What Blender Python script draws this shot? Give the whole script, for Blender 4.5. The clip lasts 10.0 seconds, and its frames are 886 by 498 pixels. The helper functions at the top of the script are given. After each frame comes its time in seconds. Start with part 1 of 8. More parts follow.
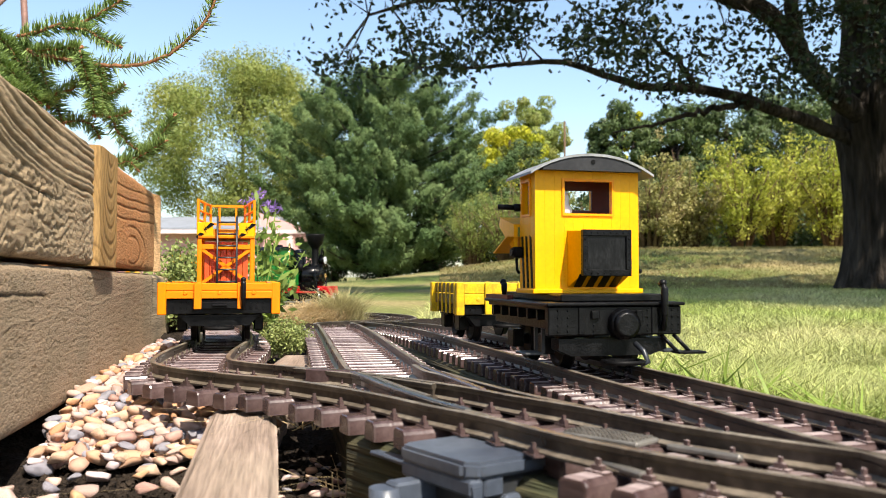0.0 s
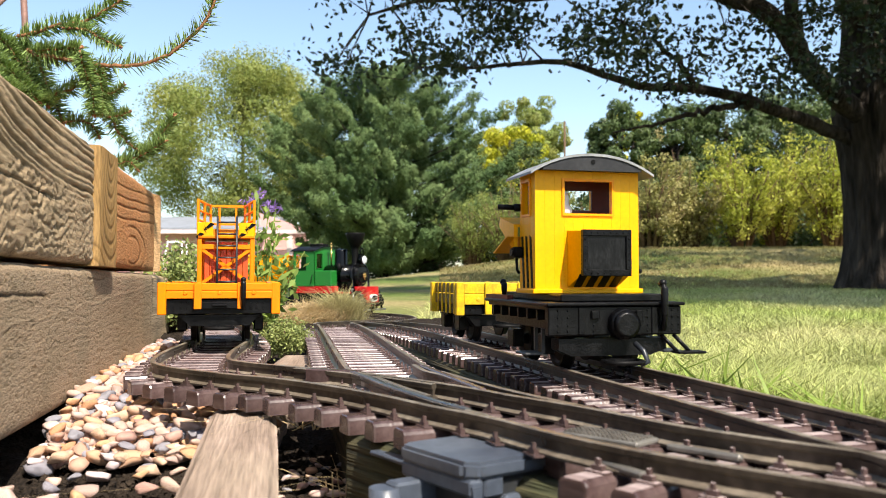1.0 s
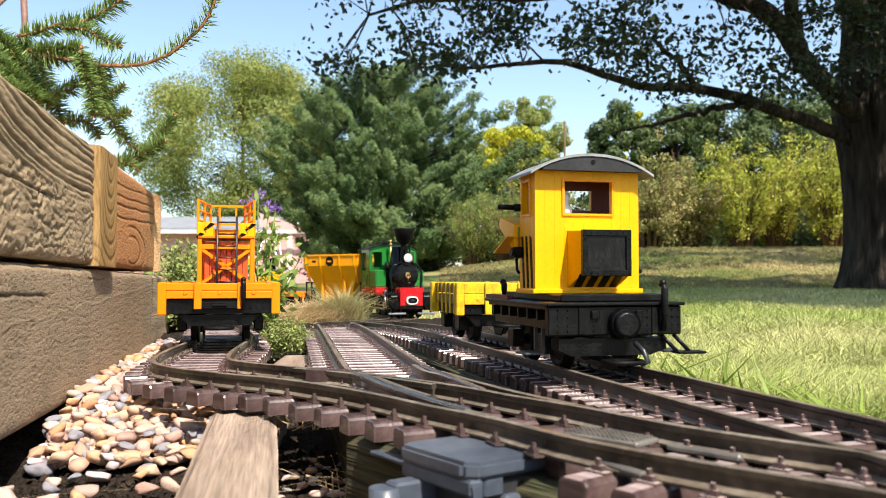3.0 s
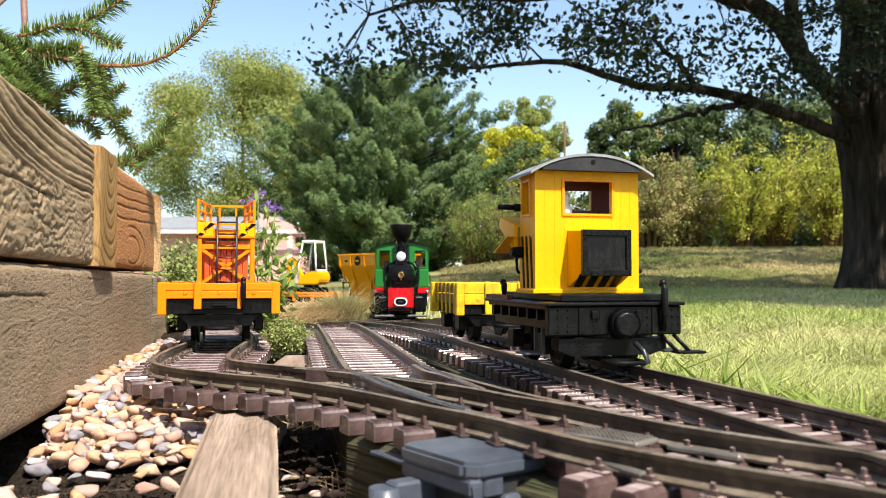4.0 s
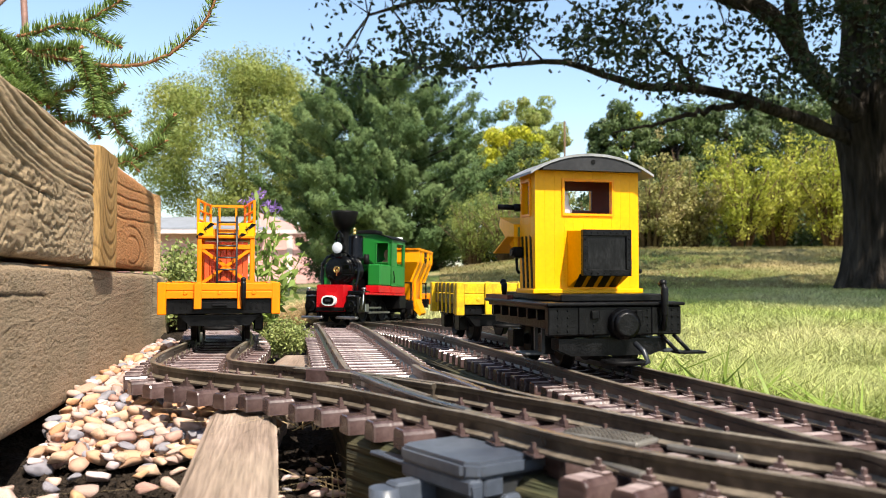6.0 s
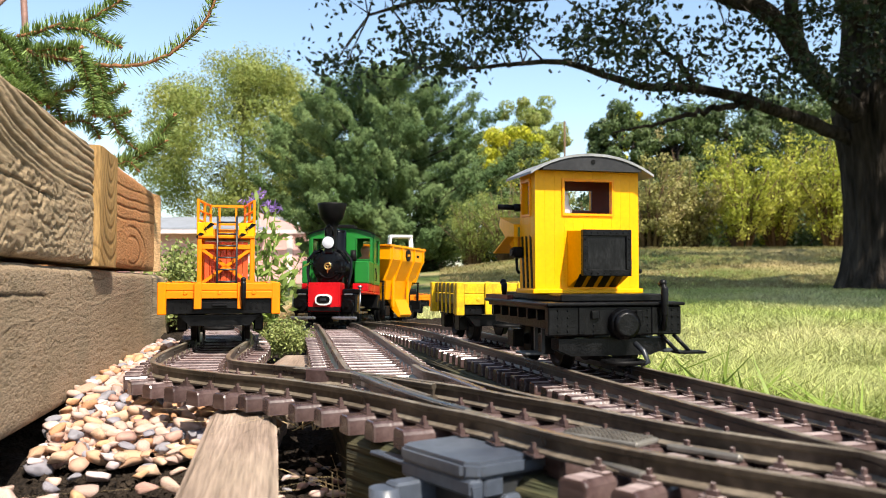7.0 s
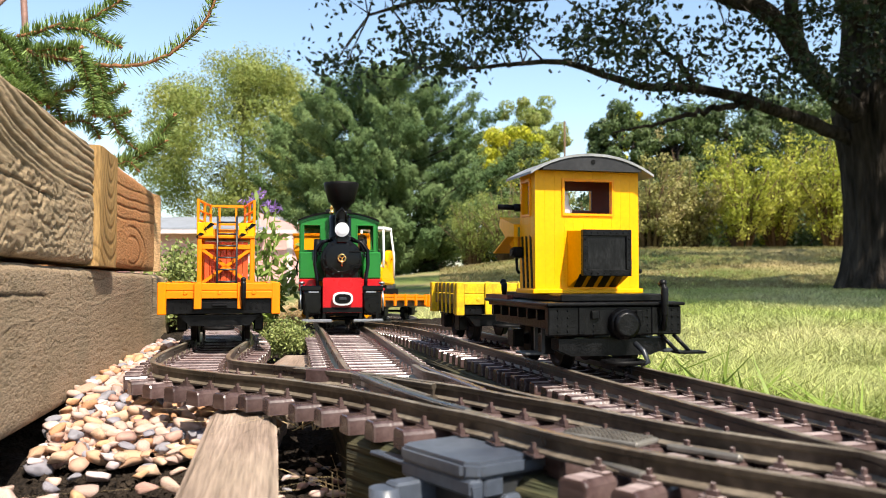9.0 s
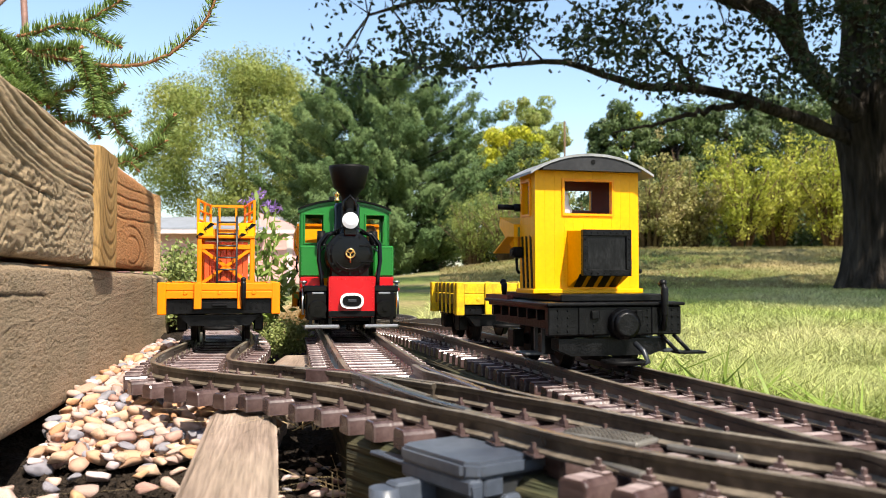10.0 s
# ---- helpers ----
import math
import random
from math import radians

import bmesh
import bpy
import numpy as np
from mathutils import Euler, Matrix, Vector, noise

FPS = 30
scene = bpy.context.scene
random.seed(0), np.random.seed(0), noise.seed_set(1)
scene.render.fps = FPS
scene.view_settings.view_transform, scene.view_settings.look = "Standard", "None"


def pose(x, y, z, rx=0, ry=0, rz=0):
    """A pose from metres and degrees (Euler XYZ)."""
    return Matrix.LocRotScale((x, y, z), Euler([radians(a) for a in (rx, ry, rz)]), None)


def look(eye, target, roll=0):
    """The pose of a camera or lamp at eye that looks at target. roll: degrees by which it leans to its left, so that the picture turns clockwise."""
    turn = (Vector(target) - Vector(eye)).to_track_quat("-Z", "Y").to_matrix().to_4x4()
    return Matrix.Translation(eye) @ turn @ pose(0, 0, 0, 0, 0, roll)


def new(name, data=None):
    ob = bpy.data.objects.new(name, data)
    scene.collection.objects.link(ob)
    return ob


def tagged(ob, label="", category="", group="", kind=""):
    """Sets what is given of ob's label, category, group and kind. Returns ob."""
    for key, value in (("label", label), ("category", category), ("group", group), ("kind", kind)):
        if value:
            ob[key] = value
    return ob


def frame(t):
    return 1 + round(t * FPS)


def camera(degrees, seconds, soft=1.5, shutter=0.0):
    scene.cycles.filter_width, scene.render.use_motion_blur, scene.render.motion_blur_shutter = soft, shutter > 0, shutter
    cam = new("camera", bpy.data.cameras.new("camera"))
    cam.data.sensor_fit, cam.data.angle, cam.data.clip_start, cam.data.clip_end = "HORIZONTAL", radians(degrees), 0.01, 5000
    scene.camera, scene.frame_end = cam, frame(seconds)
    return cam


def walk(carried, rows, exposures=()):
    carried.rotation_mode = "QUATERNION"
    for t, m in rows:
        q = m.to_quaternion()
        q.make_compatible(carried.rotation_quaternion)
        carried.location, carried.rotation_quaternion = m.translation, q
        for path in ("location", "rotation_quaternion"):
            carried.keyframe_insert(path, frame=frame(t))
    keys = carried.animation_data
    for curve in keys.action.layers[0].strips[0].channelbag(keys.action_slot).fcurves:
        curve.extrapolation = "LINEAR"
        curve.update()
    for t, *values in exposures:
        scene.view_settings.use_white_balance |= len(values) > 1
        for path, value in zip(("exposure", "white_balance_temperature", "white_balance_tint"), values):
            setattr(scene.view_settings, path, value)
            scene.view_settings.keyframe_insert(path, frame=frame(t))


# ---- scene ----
# ---- camera ----
cam = camera(55.2, 10.0, soft=0.85)
EYE = pose(0, 0, 0.0545, 91.871, 0, 0)
cam.data.dof.use_dof = True
cam.data.dof.focus_distance, cam.data.dof.aperture_fstop = 0.68, 22.0
walk(cam, [(0.0, EYE), (10.0, EYE)], exposures=[(0.0, 0.95, 6900, 10), (10.0, 0.95, 6900, 10)])

# ---- world and sun ----
SUN_DIR = Vector((0.32, -0.52, 0.79)).normalized()
world = bpy.data.worlds.new("sky")
scene.world = world
world.use_nodes = True
wn = world.node_tree
sky = wn.nodes.new("ShaderNodeTexSky")
sky.sky_type = "NISHITA"
sky.sun_disc = False
sky.sun_elevation = math.asin(SUN_DIR.z)
sky.sun_rotation = math.atan2(SUN_DIR.x, SUN_DIR.y)
sky.air_density, sky.dust_density, sky.ozone_density = 1.0, 0.9, 0.15
tint = wn.nodes.new("ShaderNodeMix")
tint.data_type, tint.blend_type = "RGBA", "MULTIPLY"
tint.inputs[0].default_value, tint.inputs[7].default_value = 1.0, (0.95, 1.01, 1.05, 1)
wn.links.new(sky.outputs[0], tint.inputs[6])
wn.links.new(tint.outputs[2], wn.nodes["Background"].inputs[0])
wn.nodes["Background"].inputs[1].default_value = 0.128
sun = new("sun", bpy.data.lights.new("sun", "SUN"))
sun.data.energy, sun.data.angle, sun.data.color = 5.0, radians(0.6), (1.0, 0.95, 0.86)
sun.matrix_world = look(SUN_DIR * 20, (0, 0, 0))


# ---- materials ----
def mat(name, color, rough=0.5, metal=0.0, vary=0.15, scale=30.0, fine=300.0, bump=0.15, depth=0.001,
        second=None, amount=0.5, stretch=(1, 1, 1), spec=0.5, island=0.0, random_hue=0.0, through_light=0.0):
    """Principled surface with variation at two scales, a second colour in patches, and fine relief."""
    m = bpy.data.materials.new(name)
    m.use_nodes = True
    t = m.node_tree
    n, ln = t.nodes, t.links
    b = n["Principled BSDF"]
    b.inputs["Roughness"].default_value = rough
    b.inputs["Metallic"].default_value = metal
    b.inputs["Specular IOR Level"].default_value = spec
    co = n.new("ShaderNodeTexCoord")
    mp = n.new("ShaderNodeMapping")
    mp.inputs["Scale"].default_value = stretch
    ln.new(co.outputs["Object"], mp.inputs[0])
    big, small = n.new("ShaderNodeTexNoise"), n.new("ShaderNodeTexNoise")
    for tx, sc, de in ((big, scale, 4), (small, fine, 3)):
        tx.inputs["Scale"].default_value = sc
        tx.inputs["Detail"].default_value = de
        ln.new(mp.outputs[0], tx.inputs["Vector"])
    mix = n.new("ShaderNodeMix")
    mix.data_type = "RGBA"
    mix.inputs[6].default_value = (*color, 1)
    mix.inputs[7].default_value = (*(second or [c * 0.6 for c in color]), 1)
    ramp = n.new("ShaderNodeMapRange")
    ramp.inputs[1].default_value, ramp.inputs[2].default_value = 0.42, 0.68
    ramp.inputs[4].default_value = amount
    ln.new(big.outputs[0], ramp.inputs[0])
    ln.new(ramp.outputs[0], mix.inputs[0])
    hsv = n.new("ShaderNodeHueSaturation")
    ln.new(mix.outputs[2], hsv.inputs["Color"])
    val = n.new("ShaderNodeMapRange")
    val.inputs[3].default_value, val.inputs[4].default_value = 1 - vary, 1 + vary
    val.inputs[1].default_value, val.inputs[2].default_value = 0.3, 0.7
    ln.new(small.outputs[0], val.inputs[0])
    value = val.outputs[0]
    if island or random_hue:
        src = n.new("ShaderNodeNewGeometry").outputs["Random Per Island"] if island else n.new("ShaderNodeObjectInfo").outputs["Random"]
        k = island or random_hue
        r = n.new("ShaderNodeMapRange")
        r.inputs[3].default_value, r.inputs[4].default_value = 1 - k, 1 + k
        ln.new(src, r.inputs[0])
        mul = n.new("ShaderNodeMath")
        mul.operation = "MULTIPLY"
        ln.new(value, mul.inputs[0]), ln.new(r.outputs[0], mul.inputs[1])
        value = mul.outputs[0]
    ln.new(value, hsv.inputs["Value"])
    ln.new(hsv.outputs[0], b.inputs["Base Color"])
    rr = n.new("ShaderNodeMapRange")
    rr.inputs[3].default_value, rr.inputs[4].default_value = max(0.03, rough - 0.12), min(1, rough + 0.12)
    ln.new(big.outputs[0], rr.inputs[0])
    ln.new(rr.outputs[0], b.inputs["Roughness"])
    if bump:
        bp = n.new("ShaderNodeBump")
        bp.inputs["Strength"].default_value, bp.inputs["Distance"].default_value = bump, depth
        ln.new(small.outputs[0], bp.inputs["Height"])
        ln.new(bp.outputs[0], b.inputs["Normal"])
    if through_light:
        tr = n.new("ShaderNodeBsdfTranslucent")
        ms = n.new("ShaderNodeMixShader")
        ms.inputs[0].default_value = through_light
        ln.new(hsv.outputs[0], tr.inputs[0])
        ln.new(b.outputs[0], ms.inputs[1]), ln.new(tr.outputs[0], ms.inputs[2])
        ln.new(ms.outputs[0], n["Material Output"].inputs[0])
    return m


def wood(name, light, dark, scale=60.0, ring=(0.12, 1.0, 1.0), rough=0.75, depth=0.003, bump=0.6, ringbump=0.4, distort=3.0, stain=None):
    """Sawn timber: bent growth rings along the local x axis, fibres, knots' swirl and stains."""
    m = bpy.data.materials.new(name)
    m.use_nodes = True
    t = m.node_tree
    n, ln = t.nodes, t.links
    b = n["Principled BSDF"]
    b.inputs["Roughness"].default_value = rough
    b.inputs["Specular IOR Level"].default_value = 0.25
    co = n.new("ShaderNodeTexCoord")
    mp = n.new("ShaderNodeMapping")
    mp.inputs["Scale"].default_value = ring
    ln.new(co.outputs["Object"], mp.inputs[0])
    warp = n.new("ShaderNodeTexNoise")
    warp.inputs["Scale"].default_value = 9
    ln.new(mp.outputs[0], warp.inputs["Vector"])
    wave = n.new("ShaderNodeTexWave")
    wave.bands_direction = "Z"
    wave.inputs["Scale"].default_value = scale
    wave.inputs["Distortion"].default_value = distort
    wave.inputs["Detail"].default_value = 3
    wave.inputs["Detail Scale"].default_value = 0.6
    add = n.new("ShaderNodeVectorMath")
    add.operation = "MULTIPLY_ADD"
    add.inputs[1].default_value = (0.06, 0.06, 0.06)
    ln.new(warp.outputs["Color"], add.inputs[0]), ln.new(mp.outputs[0], add.inputs[2])
    ln.new(add.outputs[0], wave.inputs["Vector"])
    fib = n.new("ShaderNodeTexNoise")
    fib.inputs["Scale"].default_value = 700
    fm = n.new("ShaderNodeMapping")
    fm.inputs["Scale"].default_value = (0.05, 1, 1)
    ln.new(co.outputs["Object"], fm.inputs[0]), ln.new(fm.outputs[0], fib.inputs["Vector"])
    mix = n.new("ShaderNodeMix")
    mix.data_type = "RGBA"
    mix.inputs[6].default_value, mix.inputs[7].default_value = (*light, 1), (*dark, 1)
    sh = n.new("ShaderNodeMapRange")
    sh.inputs[1].default_value, sh.inputs[2].default_value = 0.55, 1.0
    ln.new(wave.outputs[0], sh.inputs[0]), ln.new(sh.outputs[0], mix.inputs[0])
    st = n.new("ShaderNodeTexNoise")
    st.inputs["Scale"].default_value = 14
    st.inputs["Detail"].default_value = 5
    ln.new(co.outputs["Object"], st.inputs["Vector"])
    sr = n.new("ShaderNodeMapRange")
    sr.inputs[1].default_value, sr.inputs[2].default_value, sr.inputs[4].default_value = 0.45, 0.75, 0.75
    ln.new(st.outputs[0], sr.inputs[0])
    mix2 = n.new("ShaderNodeMix")
    mix2.data_type = "RGBA"
    mix2.inputs[7].default_value = (*(stain or [c * 0.75 for c in dark]), 1)
    ln.new(sr.outputs[0], mix2.inputs[0]), ln.new(mix.outputs[2], mix2.inputs[6])
    hsv = n.new("ShaderNodeHueSaturation")
    fr = n.new("ShaderNodeMapRange")
    fr.inputs[1].default_value, fr.inputs[2].default_value = 0.3, 0.7
    fr.inputs[3].default_value, fr.inputs[4].default_value = 0.72, 1.2
    ln.new(fib.outputs[0], fr.inputs[0]), ln.new(fr.outputs[0], hsv.inputs["Value"])
    ln.new(mix2.outputs[2], hsv.inputs["Color"]), ln.new(hsv.outputs[0], b.inputs["Base Color"])
    hsum = n.new("ShaderNodeMath")
    hsum.operation = "MULTIPLY_ADD"
    hsum.inputs[1].default_value = -ringbump
    ln.new(wave.outputs[0], hsum.inputs[0]), ln.new(fib.outputs[0], hsum.inputs[2])
    bp = n.new("ShaderNodeBump")
    bp.inputs["Strength"].default_value, bp.inputs["Distance"].default_value = bump, depth
    ln.new(hsum.outputs[0], bp.inputs["Height"]), ln.new(bp.outputs[0], b.inputs["Normal"])
    return m


M_RAIL = mat("rail_brown", (0.038, 0.030, 0.024), 0.30, 0.35, 0.3, 25, 250, 0.1, 0.0005, (0.125, 0.100, 0.074), 0.8)
# Worn rail head; the same paler colour paints in the lit foot.
M_RAILTOP = mat("worn_top_and_lit_foot", (0.17, 0.135, 0.10), 0.34, 0.4, 0.3, 25, 250, 0.1, 0.0005, (0.36, 0.30, 0.23), 0.8)
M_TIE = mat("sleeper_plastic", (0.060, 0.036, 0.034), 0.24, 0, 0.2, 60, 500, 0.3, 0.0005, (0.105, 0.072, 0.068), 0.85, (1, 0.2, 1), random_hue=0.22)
# Upper faces only: dust and sunlight both put into this paler colour.
M_TIETOP = mat("dusty_sunlit_sleeper_top", (0.25, 0.185, 0.175), 0.46, 0, 0.25, 60, 500, 0.35, 0.0006, (0.39, 0.32, 0.31), 0.85, (1, 0.2, 1), random_hue=0.22, spec=0.25)
M_BLACK = mat("black_plastic", (0.003, 0.003, 0.0033), 0.48, 0, 0.3, 40, 500, 0.08, 0.0004, (0.010, 0.0095, 0.009), 0.6, spec=0.09)
M_GLOSSBLACK = mat("black_gloss", (0.0025, 0.0025, 0.003), 0.20, 0, 0.15, 40, 400, 0.03, 0.0003, spec=0.18)
M_DUSTBLACK = mat("dusty_black_paint", (0.0028, 0.0028, 0.0032), 0.34, 0, 0.6, 140, 900, 0.35, 0.0006, (0.010, 0.010, 0.0105), 0.6, spec=0.16)
M_GREYBLACK = mat("dark_grey_plastic", (0.016, 0.018, 0.022), 0.4, 0, 0.2, 60, 500, 0.1, 0.0005, (0.045, 0.047, 0.05), 0.7)
# Grey motor plastic; its blue cast paints in a reflection of the sky.
M_MOTOR = mat("dusty_sky_sheen_plastic", (0.052, 0.063, 0.085), 0.36, 0, 0.15, 30, 300, 0.1, 0.0005, (0.11, 0.125, 0.15), 0.6)
M_YELLOW = mat("yellow_plastic", (0.78, 0.365, 0.001), 0.42, 0, 0.05, 30, 400, 0.05, 0.0003, (0.70, 0.315, 0.002), 0.5, spec=0.22)
M_YELLOW2 = mat("worn_yellow_paint", (0.68, 0.42, 0.008), 0.4, 0, 0.15, 120, 600, 0.1, 0.0003, (0.30, 0.18, 0.01), 0.7)
M_ORANGE = mat("orange_plastic", (0.82, 0.205, 0.002), 0.40, 0, 0.05, 30, 400, 0.05, 0.0003, (0.74, 0.17, 0.003), 0.5, spec=0.25)
M_AMBER = mat("amber_yellow_plastic", (0.78, 0.285, 0.002), 0.40, 0, 0.05, 30, 400, 0.05, 0.0003, (0.70, 0.24, 0.003), 0.5, spec=0.25)
M_REDORANGE = mat("red_orange_boards", (0.62, 0.075, 0.012), 0.45, 0, 0.08, 30, 400, 0.1, 0.0004)
M_GREEN = mat("green_enamel", (0.010, 0.150, 0.022), 0.32, 0, 0.05, 30, 400, 0.03, 0.0003, (0.011, 0.125, 0.022), 0.5, spec=0.3)
M_RED = mat("red_enamel", (0.43, 0.005, 0.009), 0.3, 0, 0.05, 30, 400, 0.03, 0.0003, spec=0.3)
M_WHITE = mat("white_plastic", (0.72, 0.72, 0.70), 0.4, 0, 0.05, 30, 300, 0.05, 0.0003)
M_LENS = mat("lamp_lens", (0.50, 0.52, 0.55), 0.12, 0, 0.03, 40, 300, 0.05, 0.0005)
M_BRASS = mat("brass", (0.70, 0.46, 0.16), 0.28, 1, 0.1, 60, 500, 0.05, 0.0003)
M_STEEL = mat("bare_steel", (0.42, 0.42, 0.43), 0.33, 1, 0.15, 60, 500, 0.1, 0.0003)
M_ROOF = mat("grey_roof_paint", (0.24, 0.245, 0.25), 0.5, 0, 0.12, 40, 400, 0.2, 0.0004, (0.11, 0.115, 0.125), 0.6)
# Closed roof ends, much darker than the arched shell.
M_ROOFEND = mat("dark_grey_roof_end", (0.022, 0.022, 0.024), 0.5, 0, 0.2, 40, 400, 0.2, 0.0004, (0.036, 0.036, 0.038), 0.6, spec=0.2)
M_PANEL = mat("scratched_black_panel", (0.003, 0.003, 0.0036), 0.34, 0, 0.7, 160, 900, 0.2, 0.0004, (0.014, 0.014, 0.015), 0.6, (1, 1, 0.4), spec=0.2)
M_REDBROWN = mat("red_brown_paint", (0.10, 0.012, 0.010), 0.5, 0, 0.15, 40, 300, 0.1, 0.0003)
M_SKIN = mat("painted_plastic", (0.5, 0.22, 0.10), 0.5, 0, 0.05)
def grain_wood(name, light, dark, groove, rough=0.85, fibre=500.0, patch=None, long=0.2):
    """Weathered timber whose grain follows the carved relief of its mesh."""
    m = bpy.data.materials.new(name)
    m.use_nodes = True
    n, ln = m.node_tree.nodes, m.node_tree.links
    b = n["Principled BSDF"]
    b.inputs["Roughness"].default_value, b.inputs["Specular IOR Level"].default_value = rough, 0.2
    at = n.new("ShaderNodeAttribute")
    at.attribute_name = "grain"
    ramp = n.new("ShaderNodeValToRGB")
    e = ramp.color_ramp.elements
    e.new(0.5)
    for i, c in enumerate((groove, dark, light)):
        e[i].position, e[i].color = (0.05, 0.42, 0.85)[i], (*c, 1)
    ln.new(at.outputs["Fac"], ramp.inputs[0])
    co, mp = n.new("ShaderNodeTexCoord"), n.new("ShaderNodeMapping")
    mp.inputs["Scale"].default_value = (long, 1, 1)
    ln.new(co.outputs["Object"], mp.inputs[0])
    fib, st = n.new("ShaderNodeTexNoise"), n.new("ShaderNodeTexNoise")
    fib.inputs["Scale"].default_value, st.inputs["Scale"].default_value = fibre, 17
    fib.inputs["Detail"].default_value, st.inputs["Detail"].default_value = 4, 6
    ln.new(mp.outputs[0], fib.inputs["Vector"]), ln.new(co.outputs["Object"], st.inputs["Vector"])
    sr = n.new("ShaderNodeMapRange")
    sr.inputs[1].default_value, sr.inputs[2].default_value, sr.inputs[4].default_value = 0.45, 0.72, 0.7
    ln.new(st.outputs[0], sr.inputs[0])
    mix = n.new("ShaderNodeMix")
    mix.data_type = "RGBA"
    mix.inputs[7].default_value = (*(patch or dark), 1)
    ln.new(sr.outputs[0], mix.inputs[0]), ln.new(ramp.outputs[0], mix.inputs[6])
    hsv, fr = n.new("ShaderNodeHueSaturation"), n.new("ShaderNodeMapRange")
    for i, v in zip((1, 2, 3, 4), (0.3, 0.7, 0.72, 1.22)):
        fr.inputs[i].default_value = v
    ln.new(fib.outputs[0], fr.inputs[0]), ln.new(fr.outputs[0], hsv.inputs["Value"])
    ln.new(mix.outputs[2], hsv.inputs["Color"]), ln.new(hsv.outputs[0], b.inputs["Base Color"])
    bp = n.new("ShaderNodeBump")
    bp.inputs["Strength"].default_value, bp.inputs["Distance"].default_value = 0.6, 0.001
    ln.new(fib.outputs[0], bp.inputs["Height"]), ln.new(bp.outputs[0], b.inputs["Normal"])
    return m


M_TIMBER = grain_wood("weathered_timber", (0.37, 0.27, 0.168), (0.25, 0.178, 0.108), (0.055, 0.037, 0.022), 0.85, 420.0, (0.25, 0.19, 0.12))
M_LOWER = grain_wood("grey_timber", (0.33, 0.242, 0.160), (0.22, 0.157, 0.098), (0.05, 0.036, 0.024), 0.88, 900.0, (0.22, 0.172, 0.110), 0.35)
M_ORANGE_WOOD = grain_wood("stained_orange_timber", (0.46, 0.225, 0.095), (0.37, 0.175, 0.070), (0.12, 0.060, 0.026), 0.75, 500.0, (0.36, 0.185, 0.085))
M_RINGS = grain_wood("olive_brown_timber", (0.34, 0.205, 0.080), (0.25, 0.145, 0.054), (0.085, 0.046, 0.018), 0.75, 500.0, (0.26, 0.155, 0.060))
M_TIMBER2 = wood("grey_timber", (0.36, 0.265, 0.17), (0.24, 0.17, 0.105), 14, (0.10, 1, 1), 0.85, 0.003, 0.4, 0.25, 5.0, (0.20, 0.155, 0.105))
M_PALEFRESH = wood("pale_split_timber", (0.72, 0.44, 0.22), (0.50, 0.26, 0.11), 20, (1, 1, 0.1), 0.7, 0.002, 0.6, 0.5, 3.0, (0.55, 0.30, 0.14))
M_PLANK = wood("pale_plank", (0.42, 0.315, 0.25), (0.24, 0.175, 0.135), 26, (0.02, 1.6, 1), 0.8, 0.002, 0.6, 0.6, 0.8, (0.31, 0.24, 0.18))
M_MOSSY = wood("mossy_dark_timber", (0.060, 0.050, 0.028), (0.028, 0.025, 0.016), 40, (0.05, 1, 1), 0.9, 0.003, 0.8, 0.4, 2.0, (0.06, 0.075, 0.03))
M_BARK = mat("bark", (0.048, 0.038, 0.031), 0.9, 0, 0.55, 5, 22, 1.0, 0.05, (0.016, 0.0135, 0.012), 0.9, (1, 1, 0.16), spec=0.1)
M_TWIG = mat("twig", (0.12, 0.075, 0.045), 0.85, 0, 0.3, 20, 100, 0.4, 0.002, spec=0.2)
M_SHOOT = mat("brown_spruce_shoot", (0.27, 0.125, 0.06), 0.75, 0, 0.3, 120, 900, 0.5, 0.001, spec=0.2)


def leaf(name, color, second, k=0.4, light=0.3, rough=0.5):
    return mat(name, color, rough, 0, 0.15, 0.8, 6, 0, 0.001, second, 0.8, island=k * 0.6, through_light=light, spec=0.3)


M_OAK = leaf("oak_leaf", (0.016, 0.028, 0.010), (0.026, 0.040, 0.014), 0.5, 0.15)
M_DECID = leaf("distant_leaf", (0.215, 0.265, 0.070), (0.34, 0.335, 0.085), 0.35, 0.42)
M_PINE = leaf("pine_needles", (0.082, 0.138, 0.046), (0.165, 0.220, 0.082), 0.5, 0.2, 0.75)
M_YTREE = leaf("yellowing_leaf", (0.33, 0.35, 0.02), (0.54, 0.46, 0.025), 0.4, 0.3)
M_SHRUB = leaf("olive_shrub_leaf", (0.34, 0.37, 0.05), (0.60, 0.51, 0.13), 0.55, 0.35)
M_SHRUB_DRY = leaf("brownish_shrub_leaf", (0.27, 0.26, 0.085), (0.46, 0.36, 0.18), 0.55, 0.3)
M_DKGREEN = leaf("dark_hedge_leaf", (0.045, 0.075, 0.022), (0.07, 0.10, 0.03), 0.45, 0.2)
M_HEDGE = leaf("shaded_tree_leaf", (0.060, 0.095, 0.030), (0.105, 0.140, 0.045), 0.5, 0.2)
M_NEEDLE = leaf("spruce_needle", (0.155, 0.245, 0.065), (0.27, 0.35, 0.11), 0.55, 0.2)
M_GRASS = leaf("lawn_blade", (0.29, 0.35, 0.09), (0.68, 0.58, 0.32), 0.75, 0.25, 0.55)
M_BANK = leaf("bank_grass_blade", (0.20, 0.185, 0.065), (0.36, 0.255, 0.13), 0.4, 0.3, 0.6)
